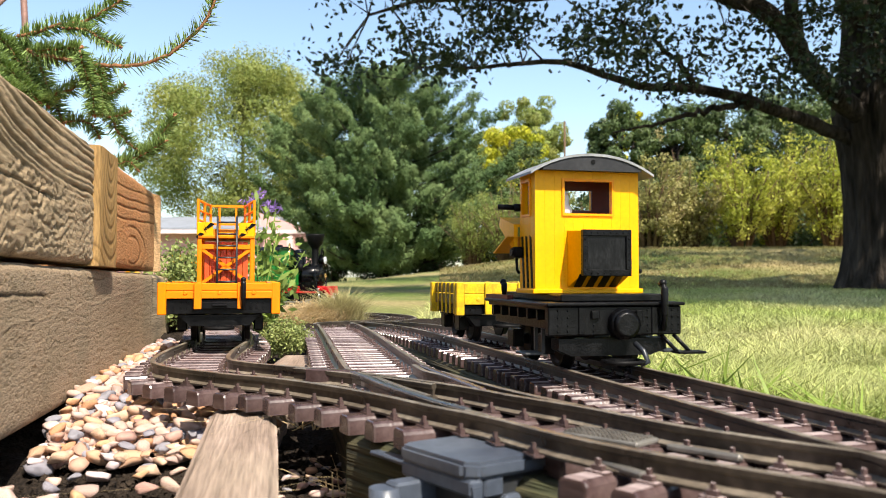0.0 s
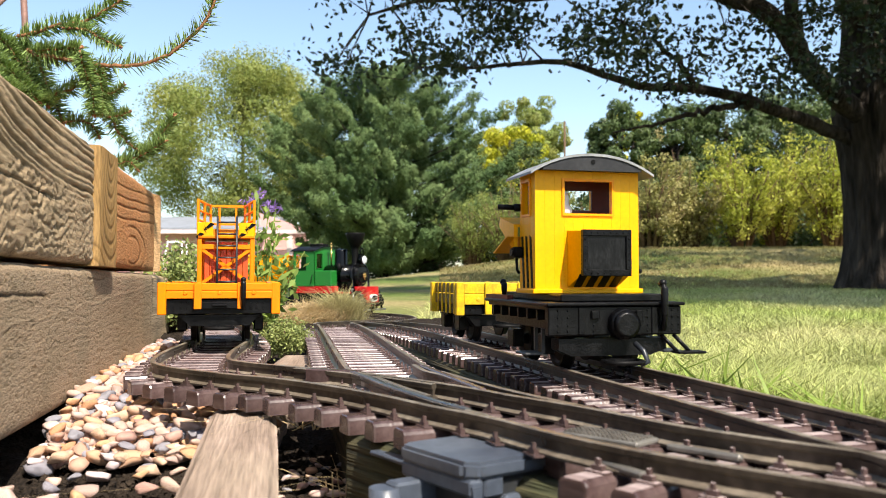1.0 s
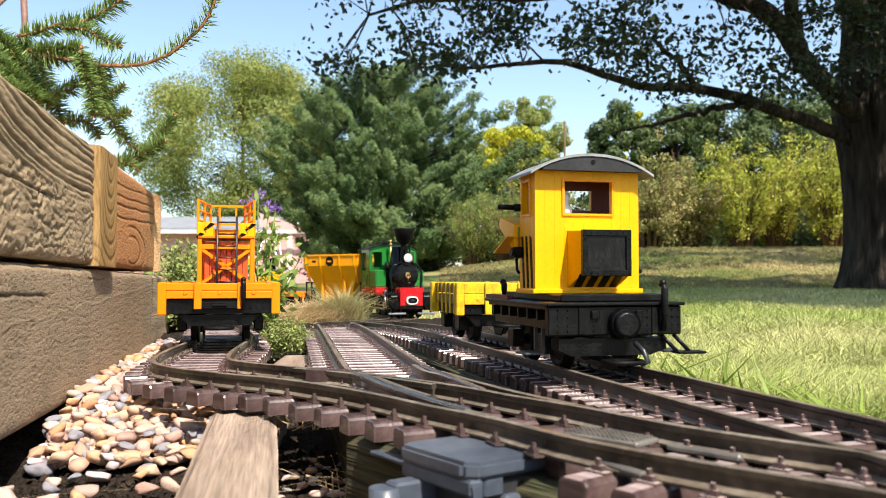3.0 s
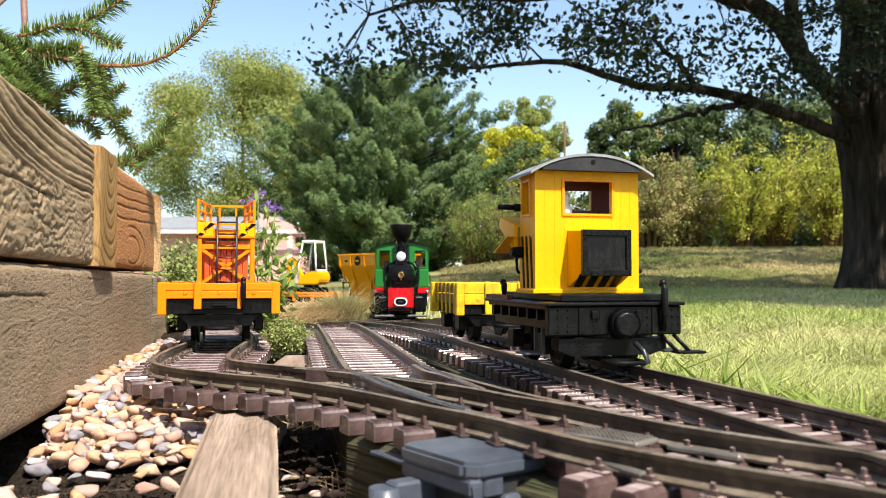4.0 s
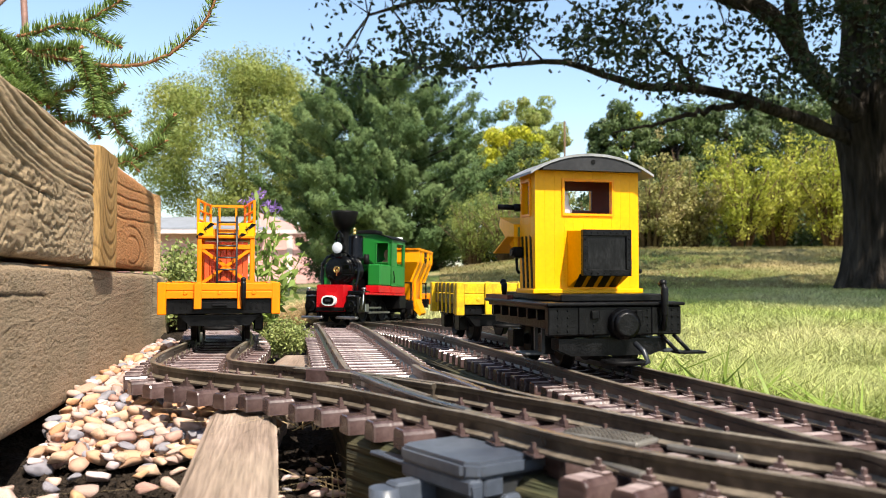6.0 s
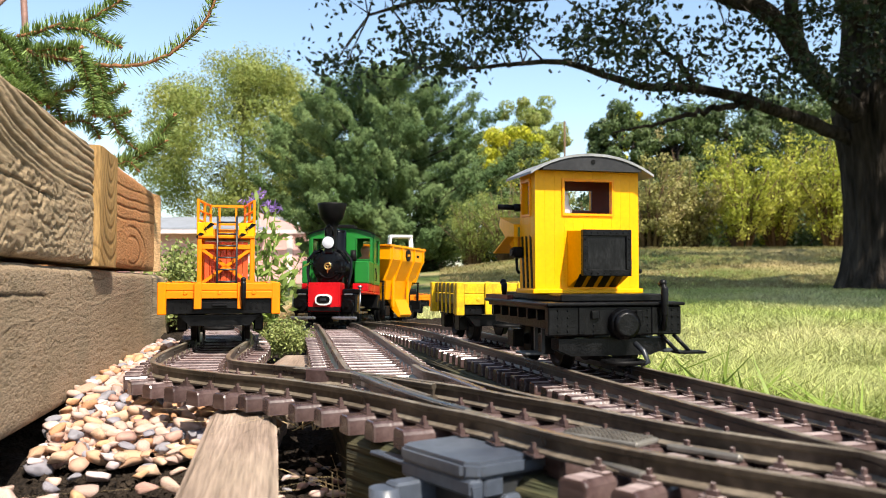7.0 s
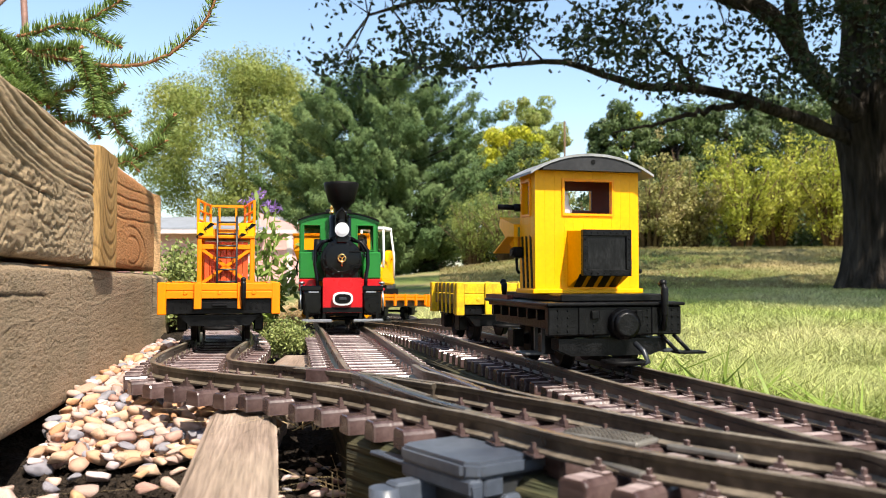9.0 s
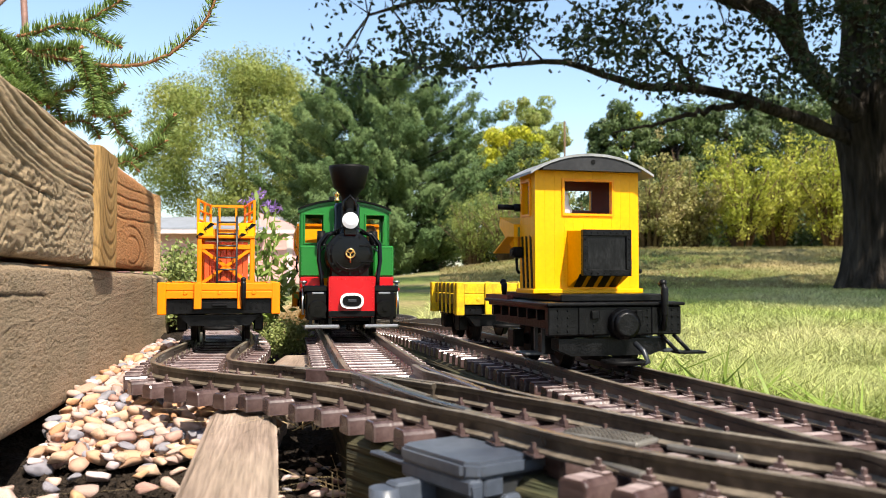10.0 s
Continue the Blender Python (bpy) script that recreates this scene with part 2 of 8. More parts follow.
M_DRY = leaf("dry_grass", (0.62, 0.45, 0.26), (0.42, 0.36, 0.15), 0.4, 0.3)
M_HERB = leaf("herb_leaf", (0.20, 0.28, 0.06), (0.30, 0.38, 0.11), 0.35, 0.35)
M_THYME = leaf("thyme_leaf", (0.24, 0.29, 0.085), (0.36, 0.37, 0.16), 0.4, 0.3)
M_PURPLE = leaf("purple_petal", (0.30, 0.17, 0.46), (0.42, 0.28, 0.55), 0.3, 0.3)
M_SOIL = mat("soil", (0.022, 0.016, 0.012), 0.95, 0, 0.4, 60, 400, 1.0, 0.006, (0.05, 0.036, 0.026), 0.7, spec=0.15)
M_PINK = mat("pink_siding", (0.66, 0.36, 0.34), 0.7, 0, 0.05, 1, 8, 0, 0.001, (0.56, 0.33, 0.30), 0.5)
M_SHINGLE = mat("grey_shingle", (0.22, 0.235, 0.265), 0.8, 0, 0.1, 2, 12, 0, 0.001)
M_TRIM = mat("white_trim", (0.66, 0.54, 0.52), 0.6, 0, 0.05, 2, 12, 0)


# ---- mesh helpers ----
def part(name, bm, material, parent=None, label="", kind=""):
    me = bpy.data.meshes.new(name)
    bm.normal_update()
    bm.to_mesh(me)
    bm.free()
    for mm in (material if isinstance(material, (list, tuple)) else (material,)):
        me.materials.append(mm)
    ob = new(name, me)
    if parent is not None:
        ob.parent = parent
    if label or kind:
        tagged(ob, label, kind=kind)
    return ob


def box(bm, x0, x1, y0, y1, z0, z1, bev=0.0, m=None, mi=0):
    """A box with bevelled edges."""
    r = bmesh.ops.create_cube(bm, size=1)
    vs = r["verts"]
    for v in vs:
        v.co = Vector(((x0 + x1) / 2 + v.co.x * (x1 - x0), (y0 + y1) / 2 + v.co.y * (y1 - y0), (z0 + z1) / 2 + v.co.z * (z1 - z0)))
    if m is not None:
        bmesh.ops.transform(bm, matrix=m, verts=vs)
    if bev:
        es = list({e for v in vs for e in v.link_edges})
        r = bmesh.ops.bevel(bm, geom=es, offset=bev, segments=1, affect="EDGES", profile=0.7)
        vs = list({v for f in r["faces"] for v in f.verts})
    if mi:
        for f in {f for v in vs for f in v.link_faces}:
            f.material_index = mi
    return bm


def cyl(bm, a, b, r0, r1=None, seg=12, cap=True, mi=0):
    """A cone or cylinder from a to b."""
    a, b = Vector(a), Vector(b)
    d = b - a
    m = Matrix.Translation((a + b) / 2) @ d.to_track_quat("Z", "Y").to_matrix().to_4x4()
    r = bmesh.ops.create_cone(bm, cap_ends=cap, segments=seg, radius1=r0, radius2=r0 if r1 is None else r1, depth=d.length, matrix=m)
    for f in {f for v in r["verts"] for f in v.link_faces}:
        f.smooth = len(f.verts) == 4
        f.material_index = mi
    return bm


def turned(bm, prof, seg=20, m=None, close=True):
    """A surface of revolution about z from (radius, height) pairs."""
    rings = []
    for r, z in prof:
        ring = []
        for i in range(seg):
            a = 2 * math.pi * i / seg
            v = Vector((r * math.cos(a), r * math.sin(a), z))
            ring.append(bm.verts.new(m @ v if m is not None else v))
        rings.append(ring)
    for p, q, a, b in zip(rings, rings[1:], prof, prof[1:]):
        for i in range(seg):
            f = bm.faces.new((p[i], p[(i + 1) % seg], q[(i + 1) % seg], q[i]))
            f.smooth = abs(b[1] - a[1]) > 0.5 * abs(b[0] - a[0])
    if close:
        bm.faces.new(rings[0][::-1])
        bm.faces.new(rings[-1])
    return bm


def tube(bm, pts, r, seg=6, taper=None):
    """A round bar along points; taper gives the radius at the far end."""
    pts = [Vector(p) for p in pts]
    rings = []
    for i, p in enumerate(pts):
        d = (pts[min(i + 1, len(pts) - 1)] - pts[max(i - 1, 0)]).normalized()
        u = d.orthogonal().normalized() if i == 0 else (u - d * u.dot(d)).normalized()
        w = d.cross(u)
        rr = r if taper is None else r + (taper - r) * i / (len(pts) - 1)
        rings.append([bm.verts.new(p + (u * math.cos(2 * math.pi * k / seg) + w * math.sin(2 * math.pi * k / seg)) * rr) for k in range(seg)])
    for p, q in zip(rings, rings[1:]):
        for k in range(seg):
            f = bm.faces.new((p[k], p[(k + 1) % seg], q[(k + 1) % seg], q[k]))
            f.smooth = True
    bm.faces.new(rings[0][::-1])
    bm.faces.new(rings[-1])
    return bm


def slab(bm, pts, axis, lo, hi):
    """Extrudes an outline (pairs) along an axis: 'x' takes (y, z), 'y' takes (x, z), 'z' takes (x, y)."""
    def at(p, h):
        return {"x": (h, p[0], p[1]), "y": (p[0], h, p[1]), "z": (p[0], p[1], h)}[axis]
    a = [bm.verts.new(at(p, lo)) for p in pts]
    b = [bm.verts.new(at(p, hi)) for p in pts]
    bm.faces.new(a), bm.faces.new(b[::-1])
    for i in range(len(pts)):
        j = (i + 1) % len(pts)
        bm.faces.new((a[j], a[i], b[i], b[j]))
    bmesh.ops.recalc_face_normals(bm, faces=bm.faces)
    return bm


def thing(name, m, label, category, group="", kind=""):
    e = new(name)
    e.empty_display_size = 0.02
    e.matrix_world = m
    return tagged(e, label, category, group, kind)


def mesh_np(name, verts, faces, material, smooth=False):
    me = bpy.data.meshes.new(name)
    verts, faces = np.asarray(verts, dtype=np.float32), np.asarray(faces, dtype=np.int32)
    k = faces.shape[1]
    me.vertices.add(len(verts))
    me.vertices.foreach_set("co", verts.ravel())
    me.loops.add(faces.size)
    me.loops.foreach_set("vertex_index", faces.ravel())
    me.polygons.add(len(faces))
    me.polygons.foreach_set("loop_start", np.arange(0, faces.size, k, dtype=np.int32))
    me.polygons.foreach_set("loop_total", np.full(len(faces), k, dtype=np.int32))
    me.update(calc_edges=True)
    if smooth:
        me.shade_smooth()
    me.materials.append(material)
    return me


def leaves(name, pts, size, material, seed=0, aspect=0.55, up=None, out=None):
    """Many small pointed leaves, one diamond each, at the given points."""
    g = np.random.default_rng(seed)
    pts = np.asarray(pts, dtype=float)
    n = len(pts)
    d = g.normal(size=(n, 3))
    if up is not None:
        d = d * 0.8 + np.asarray(up)
    if out is not None:
        q = np.asarray(out) + g.normal(size=(n, 3)) * 0.35
        q /= np.linalg.norm(q, axis=1)[:, None]
        d -= q * (d * q).sum(1)[:, None]
    d /= np.linalg.norm(d, axis=1)[:, None]
    e = np.cross(d, g.normal(size=(n, 3)) if out is None else q)
    e /= np.linalg.norm(e, axis=1)[:, None]
    s = (size * g.uniform(0.6, 1.3, n))[:, None]
    v = np.stack([pts - d * s / 2, pts + e * s * aspect / 2, pts + d * s / 2, pts - e * s * aspect / 2], 1).reshape(-1, 3)
    f = np.arange(4 * n).reshape(-1, 4)
    return mesh_np(name, v, f, material)


def spline(pts, step):
    """Evenly spaced points on a smooth curve through pts."""
    p = [np.array(q, float) for q in pts]
    p = [2 * p[0] - p[1]] + p + [2 * p[-1] - p[-2]]
    out = []
    for i in range(1, len(p) - 2):
        for u in np.linspace(0, 1, 60, endpoint=False):
            a, b, c, d = p[i - 1:i + 3]
            out.append(0.5 * (2 * b + (c - a) * u + (2 * a - 5 * b + 4 * c - d) * u * u + (3 * b - a - 3 * c + d) * u ** 3))
    out.append(p[-2])
    out = np.array(out)
    for _ in range(40):
        out[1:-1] = (out[:-2] + 2 * out[1:-1] + out[2:]) / 4
    s = np.r_[0, np.cumsum(np.linalg.norm(np.diff(out, axis=0), axis=1))]
    t = np.arange(0, s[-1], step)
    return np.stack([np.interp(t, s, out[:, k]) for k in range(out.shape[1])], 1)


def along(line, step, s):
    """Point and direction at the distance s on an evenly spaced line."""
    i = min(max(s / step, 0), len(line) - 2.001)
    k = int(i)
    p = line[k] + (line[k + 1] - line[k]) * (i - k)
    a, b = line[max(k - 3, 0)], line[min(k + 4, len(line) - 1)]
    d = (b - a) / np.linalg.norm(b - a)
    return p, d


# ---- railway tracks ----
STEP = 0.004
MAIN = spline([(-1.5, 1.45), (-1.1, 1.66), (-0.75, 1.80), (-0.5, 1.825), (-0.335, 1.82), (-0.212, 1.765), (-0.128, 1.70), (-0.092, 1.635), (-0.076, 1.575),
               (-0.073, 1.515), (-0.081, 1.45), (-0.104, 1.38), (-0.135, 1.30), (-0.151, 1.22), (-0.147, 1.13), (-0.133, 1.07), (-0.119, 0.986),
               (-0.086, 0.80), (-0.035, 0.5206), (-0.020, 0.474), (-0.003, 0.430), (0.0165, 0.388), (0.039, 0.347)], STEP)
SIDING = spline([(-0.101, 1.30), (-0.0317, 1.02), (0.0234, 0.80), (0.0636, 0.64), (0.1089, 0.459), (0.156, 0.27), (0.224, 0.0), (0.284, -0.22)], STEP)
LEFT = spline([(-0.335, 1.25), (-0.262, 1.0), (-0.206, 0.80), (-0.191, 0.72), (-0.179, 0.62), (-0.160, 0.548), (-0.112, 0.503), (-0.075, 0.478), (-0.037, 0.442),
               (-0.006, 0.405), (0.014, 0.376), (0.039, 0.345), (0.0645, 0.304), (0.0930, 0.271), (0.121, 0.244), (0.19, 0.172), (0.30, 0.06)], STEP)
RAIL_PROFILE = [(-0.0035, -0.0083), (0.0035, -0.0083), (0.0035, -0.0073), (0.0008, -0.0062), (0.0008, -0.0030), (0.0016, -0.0020), (0.0016, -0.0003),
                (0.0012, 0.0), (-0.0012, 0.0), (-0.0016, -0.0003), (-0.0016, -0.0020), (-0.0008, -0.0030), (-0.0008, -0.0062), (-0.0035, -0.0073)]


def track_z(y):
    """The railway dips a little as it goes away."""
    u = min(1.0, max(0.0, (y - 0.82) / 0.75))
    return -0.0195 * u * u * (3 - 2 * u)


def rail_mesh(name, line, side):
    """A rail of flat-bottomed section, offset to one side of a centre line."""
    bm = bmesh.new()
    d = np.gradient(line, axis=0)
    d /= np.linalg.norm(d, axis=1)[:, None]
    nrm = np.stack([-d[:, 1], d[:, 0]], 1)
    rings = []
    for p, q in zip(line[::3], nrm[::3]):
        rings.append([bm.verts.new((p[0] + q[0] * (side + u), p[1] + q[1] * (side + u), z + track_z(p[1]))) for u, z in RAIL_PROFILE])
    k = len(RAIL_PROFILE)
    for a, b in zip(rings, rings[1:]):
        for i in range(k):
            # 2 and 12 are the foot slopes, paler to paint in their light
            bm.faces.new((a[i], a[(i + 1) % k], b[(i + 1) % k], b[i])).material_index = 1 if i in (2, 6, 7, 8, 12) else 0
    bm.faces.new(rings[0]), bm.faces.new(rings[-1])
    bmesh.ops.recalc_face_normals(bm, faces=bm.faces)
    return bm


def sleeper_mesh(length=0.084, off=0.0, material=M_TIE, paled=M_TIETOP):
    """A plastic sleeper with bevelled top, two saddles and four spikes."""
    bm = bmesh.new()
    a, b = -length / 2 + off, length / 2 + off
    slab(bm, [(-0.0054, -0.0170), (0.0054, -0.0170), (0.0050, -0.0106), (0.0043, -0.0094), (0.0030, -0.0087), (-0.0030, -0.0087), (-0.0043, -0.0094), (-0.0050, -0.0106)], "x", a, b)
    ends = [e for e in bm.edges if abs(e.verts[0].co.x - e.verts[1].co.x) < 1e-6 and max(v.co.z for v in e.verts) > -0.0165]
    bmesh.ops.bevel(bm, geom=ends, offset=0.0011, segments=2, affect="EDGES", profile=0.6)
    for s in (-0.0242, 0.0242):
        box(bm, s - 0.0070, s + 0.0070, -0.0036, 0.0036, -0.0088, -0.0080)
        for e in (-0.0050, 0.0050):
            box(bm, s + e - 0.0010, s + e + 0.0010, -0.0018, 0.0018, -0.0081, -0.0062)
            box(bm, s + e - 0.0007, s + e + 0.0007, -0.0007, 0.0007, -0.0063, -0.0042)
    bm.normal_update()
    # Upward faces take the paler colour that paints in sunlight and dust.
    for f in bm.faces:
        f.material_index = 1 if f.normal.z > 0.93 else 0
    me = bpy.data.meshes.new("sleeper")
    bm.to_mesh(me)
    bm.free()
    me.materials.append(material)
    me.materials.append(paled)
    return me


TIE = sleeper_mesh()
TIE_LONG = sleeper_mesh(0.106, -0.012, M_TIE, M_TIE)
TIE_SHORT = sleeper_mesh(0.064, -0.010, M_TIE, M_TIE)


def track(line, label, spacing, use=lambda p: True, longer=lambda p: False, shorter=lambda p: False):
    t = thing("railway_track", Matrix(), label, "track", "garden railway tracks")
    for s in (-0.0242, 0.0242):
        part("rail", rail_mesh("rail", line, s), (M_RAIL, M_RAILTOP), t, "dark brown metal rail with a worn top and painted-in lit foot")
    total = STEP * len(line)
    at = -0.5 * spacing
    while at < total - 2 * spacing:
        wide = longer(along(line, STEP, at)[0]) or shorter(along(line, STEP, at)[0])
        at += spacing * (1.27 if wide else 1.0)
        p, d = along(line, STEP, at)
        if not use(p):
            continue
        turn = min(1.0, max(0.0, (0.515 - p[1]) / 0.05)) * 0.72 if longer(p) or shorter(p) else 0.0
        d = d * (1 - turn) + np.array([0.33, -0.94]) * turn
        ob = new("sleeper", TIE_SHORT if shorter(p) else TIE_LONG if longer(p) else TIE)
        ob.parent = t
        ob.matrix_local = Matrix.Translation((p[0], p[1], track_z(p[1]) + random.uniform(-0.0004, 0.0004))) @ Matrix.Rotation(math.atan2(d[1], d[0]) - math.pi / 2 + random.uniform(-0.02, 0.02), 4, "Z") @ Matrix.Diagonal((1, 1.22 if wide else 1, 1, 1))
    return t


def check_rail(parent, line, side, y0, y1):
    """A short guard rail beside a running rail."""
    sel = line[(line[:, 1] > y0) & (line[:, 1] < y1)]
    part("check_rail", rail_mesh("check_rail", sel, side), (M_RAIL, M_RAILTOP), parent)


TIE_STEP = 0.0185
t_main = track(MAIN, "brown garden railway main track curving through the grass", TIE_STEP, lambda p: p[1] > 0.445 and p[0] > -0.7)
track(SIDING, "straight brown siding track on mossy timbers", TIE_STEP, lambda p: p[1] < 1.13)
track(LEFT, "curved brown siding track beside the timber wall", TIE_STEP, lambda p: True, lambda p: 0.369 <= p[1] < 0.52, lambda p: 0.312 < p[1] < 0.369)
check_rail(t_main, MAIN, -0.0185, 0.40, 0.50)
check_rail(t_main, MAIN, 0.0185, 0.43, 0.53)
check_rail(t_main, LEFT[LEFT[:, 0] > -0.11], 0.0185, 0.42, 0.495)


def upright_plate(name, parent, a, b, thick, z0, z1, material, label=""):
    """A plate standing on edge from a to b in the plan."""
    d = Vector((b[0] - a[0], b[1] - a[1], 0))
    m = Matrix.Translation((a[0], a[1], 0)) @ Matrix.Rotation(math.atan2(d.y, d.x), 4, "Z")
    return part(name, box(bmesh.new(), 0, d.length, -thick / 2, thick / 2, z0, z1, 0.0007, m), material, parent, label)


M_JOINT = mat("dusty_joint_bar", (0.11, 0.10, 0.088), 0.45, 0.2, 0.2, 60, 400, 0.2, 0.0004, (0.19, 0.175, 0.15), 0.7)
M_WINGRAIL = mat("polished_rail", (0.30, 0.30, 0.30), 0.30, 0.9, 0.15, 40, 300, 0.1, 0.0004, (0.18, 0.17, 0.16), 0.7)
upright_plate("frog_block", t_main, (-0.0800, 0.5020), (-0.0470, 0.4890), 0.006, -0.0140, 0.0006, M_TIE, "dark brown plastic frog block")
upright_plate("guard_plate", t_main, (-0.0125, 0.522), (0.0195, 0.412), 0.004, -0.0085, 0.0005, M_TIE, "brown plastic guard plate")
wing = rail_mesh("wing_rail", MAIN[(MAIN[:, 1] > 0.352) & (MAIN[:, 1] < 0.492)], -0.0239)
bmesh.ops.translate(wing, verts=wing.verts, vec=(0, 0, 0.0006))
part("wing_rail", wing, (M_WINGRAIL, M_WINGRAIL), t_main, "bright worn wing rail")
upright_plate("joint_bar", t_main, (0.0460, 0.2930), (0.0623, 0.2627), 0.0035, -0.0080, -0.0056, M_JOINT, "pale dusty joint bar")
upright_plate("joint_bar", t_main, (0.0813, 0.3080), (0.1010, 0.2880), 0.0035, -0.0080, -0.0056, M_JOINT, "pale dusty joint bar")


def cover_plate():
    """A flat knurled plate between the rails of the turnout."""
    bm = bmesh.new()
    m = Matrix.Translation((0.0595, 0.3060, -0.0020)) @ Matrix.Rotation(radians(-44), 4, "Z")
    box(bm, -0.016, 0.016, -0.0075, 0.0075, -0.0020, 0.0, 0.0006, m)
    for i in range(15):
        for j in range(6):
            box(bm, -0.0150 + i * 0.002, -0.0138 + i * 0.002, -0.0062 + j * 0.0022, -0.0049 + j * 0.0022, -0.0002, 0.0006, 0, m)
    part("cover_plate", bm, M_JOINT, t_main, "grey knurled cover plate")


cover_plate()


# ---- ground ----
def ground_z(x, y):
    """Height of the ground: bed of the railway, lawn, and the bank behind."""
    lawn = -0.055 - 0.03 * min(max((y - 1) / 6, 0), 1)
    bank = 0.67 * (min(max((y - 8.5 + 0.10 * x) / 7.5, 0), 1)) ** 1.3 * min(max((x + 2.6) / 6.0, 0), 1)
    far = -0.25 * min(max((y - 14) / 20, 0), 1)
    if y < 1.7 and x < 0.35:
        k = min(1, max(0, (0.22 + (0.459 - y) * 0.2 - x) / 0.05)) * min(1, (1.7 - y) / 0.15)
        lawn -= 0.06 * k * min(1, max(0, (x + 0.55) / 0.1))
    return lawn + bank + (far if x < 0 else 0.0)


def ground():
    xs = np.concatenate([-np.geomspace(400, 1.2, 34), np.linspace(-1.1, 1.1, 45), np.geomspace(1.2, 400, 34)])
    ys = np.concatenate([-np.geomspace(300, 0.6, 14), np.linspace(-0.5, 2.5, 61), np.geomspace(2.6, 600, 60)])
    v = []
    for y in ys:
        for x in xs:
            n = noise.noise((x * 3, y * 3, 0)) * 0.008 + noise.noise((x * 0.5, y * 0.5, 4)) * 0.03 * min(1, max(0, (y - 2) / 4))
            v.append((x, y, ground_z(x, y) + n))
    nx = len(xs)
    f = [(j * nx + i, j * nx + i + 1, (j + 1) * nx + i + 1, (j + 1) * nx + i) for j in range(len(ys) - 1) for i in range(nx - 1)]
    m = mat("lawn_ground", (0.105, 0.14, 0.035), 0.95, 0, 0.4, 0.45, 30, 0.6, 0.02, (0.34, 0.25, 0.13), 0.95, spec=0.1)
    ob = new("ground", mesh_np("ground", v, f, m, True))
    tagged(ob, "sunlit lawn of green and straw coloured grass", "lawn", kind="structure")


ground()


# ---- timber wall and track bed ----
def beam(bm, length, height, depth, seed, warp=0.0012, cuts=40):
    """A sawn beam along local x with slightly uneven, worn edges; its front face lies in y = 0."""
    g = np.random.default_rng(seed)
    ph = g.uniform(0, 6, 4)
    prof = [(0.0, 0.003), (0.0, height - 0.004), (0.004, height), (depth - 0.004, height), (depth, height - 0.004), (depth, 0.003), (depth - 0.003, 0.0), (0.003, 0.0)]
    rings = []
    for i in range(cuts + 1):
        x = length * i / cuts
        ring = []
        for k, (y, z) in enumerate(prof):
            w = warp * (math.sin(x * 31 + ph[0] + k) * 0.5 + math.sin(x * 83 + ph[1] * k) * 0.35 + noise.noise((x * 200, k * 3.1, seed)) * 0.5)
            ring.append(bm.verts.new((x, y + w * 0.4, z + w)))
        rings.append(ring)
    for p, q in zip(rings, rings[1:]):
        for k in range(8):
            bm.faces.new((p[k], p[(k + 1) % 8], q[(k + 1) % 8], q[k]))
    bm.faces.new(rings[0]), bm.faces.new(rings[-1])
    bmesh.ops.recalc_face_normals(bm, faces=bm.faces)
    return bm


WALL_A, WALL_B = Vector((-0.2095, 0.401, 0)), Vector((-0.313, 0.910, 0))
WALL_DIR = (WALL_B - WALL_A).normalized()
WALL = Matrix.Translation(WALL_A + Vector((0, 0, 0.0045))) @ Matrix.Rotation(math.atan2(WALL_DIR.y, WALL_DIR.x), 4, "Z") @ Matrix.Rotation(radians(0.5), 4, "Y")
WLEN = (WALL_B - WALL_A).length


def lattice(x, y, seed):
    """Smooth value noise in the plane, 0 to 1."""
    tab = np.random.default_rng(seed).random((64, 64))
    i, j = np.floor(x).astype(int), np.floor(y).astype(int)
    a, b = x - i, y - j
    a, b = a * a * (3 - 2 * a), b * b * (3 - 2 * b)
    q = lambda p, r: tab[p % 64, r % 64]
    return (q(i, j) * (1 - a) + q(i + 1, j) * a) * (1 - b) + (q(i, j + 1) * (1 - a) + q(i + 1, j + 1) * a) * b


def layers(x, y, seed, n=4):
    return sum(lattice(x * 2 ** k, y * 2 ** k, seed + k) / 2 ** (k + 1) for k in range(n))


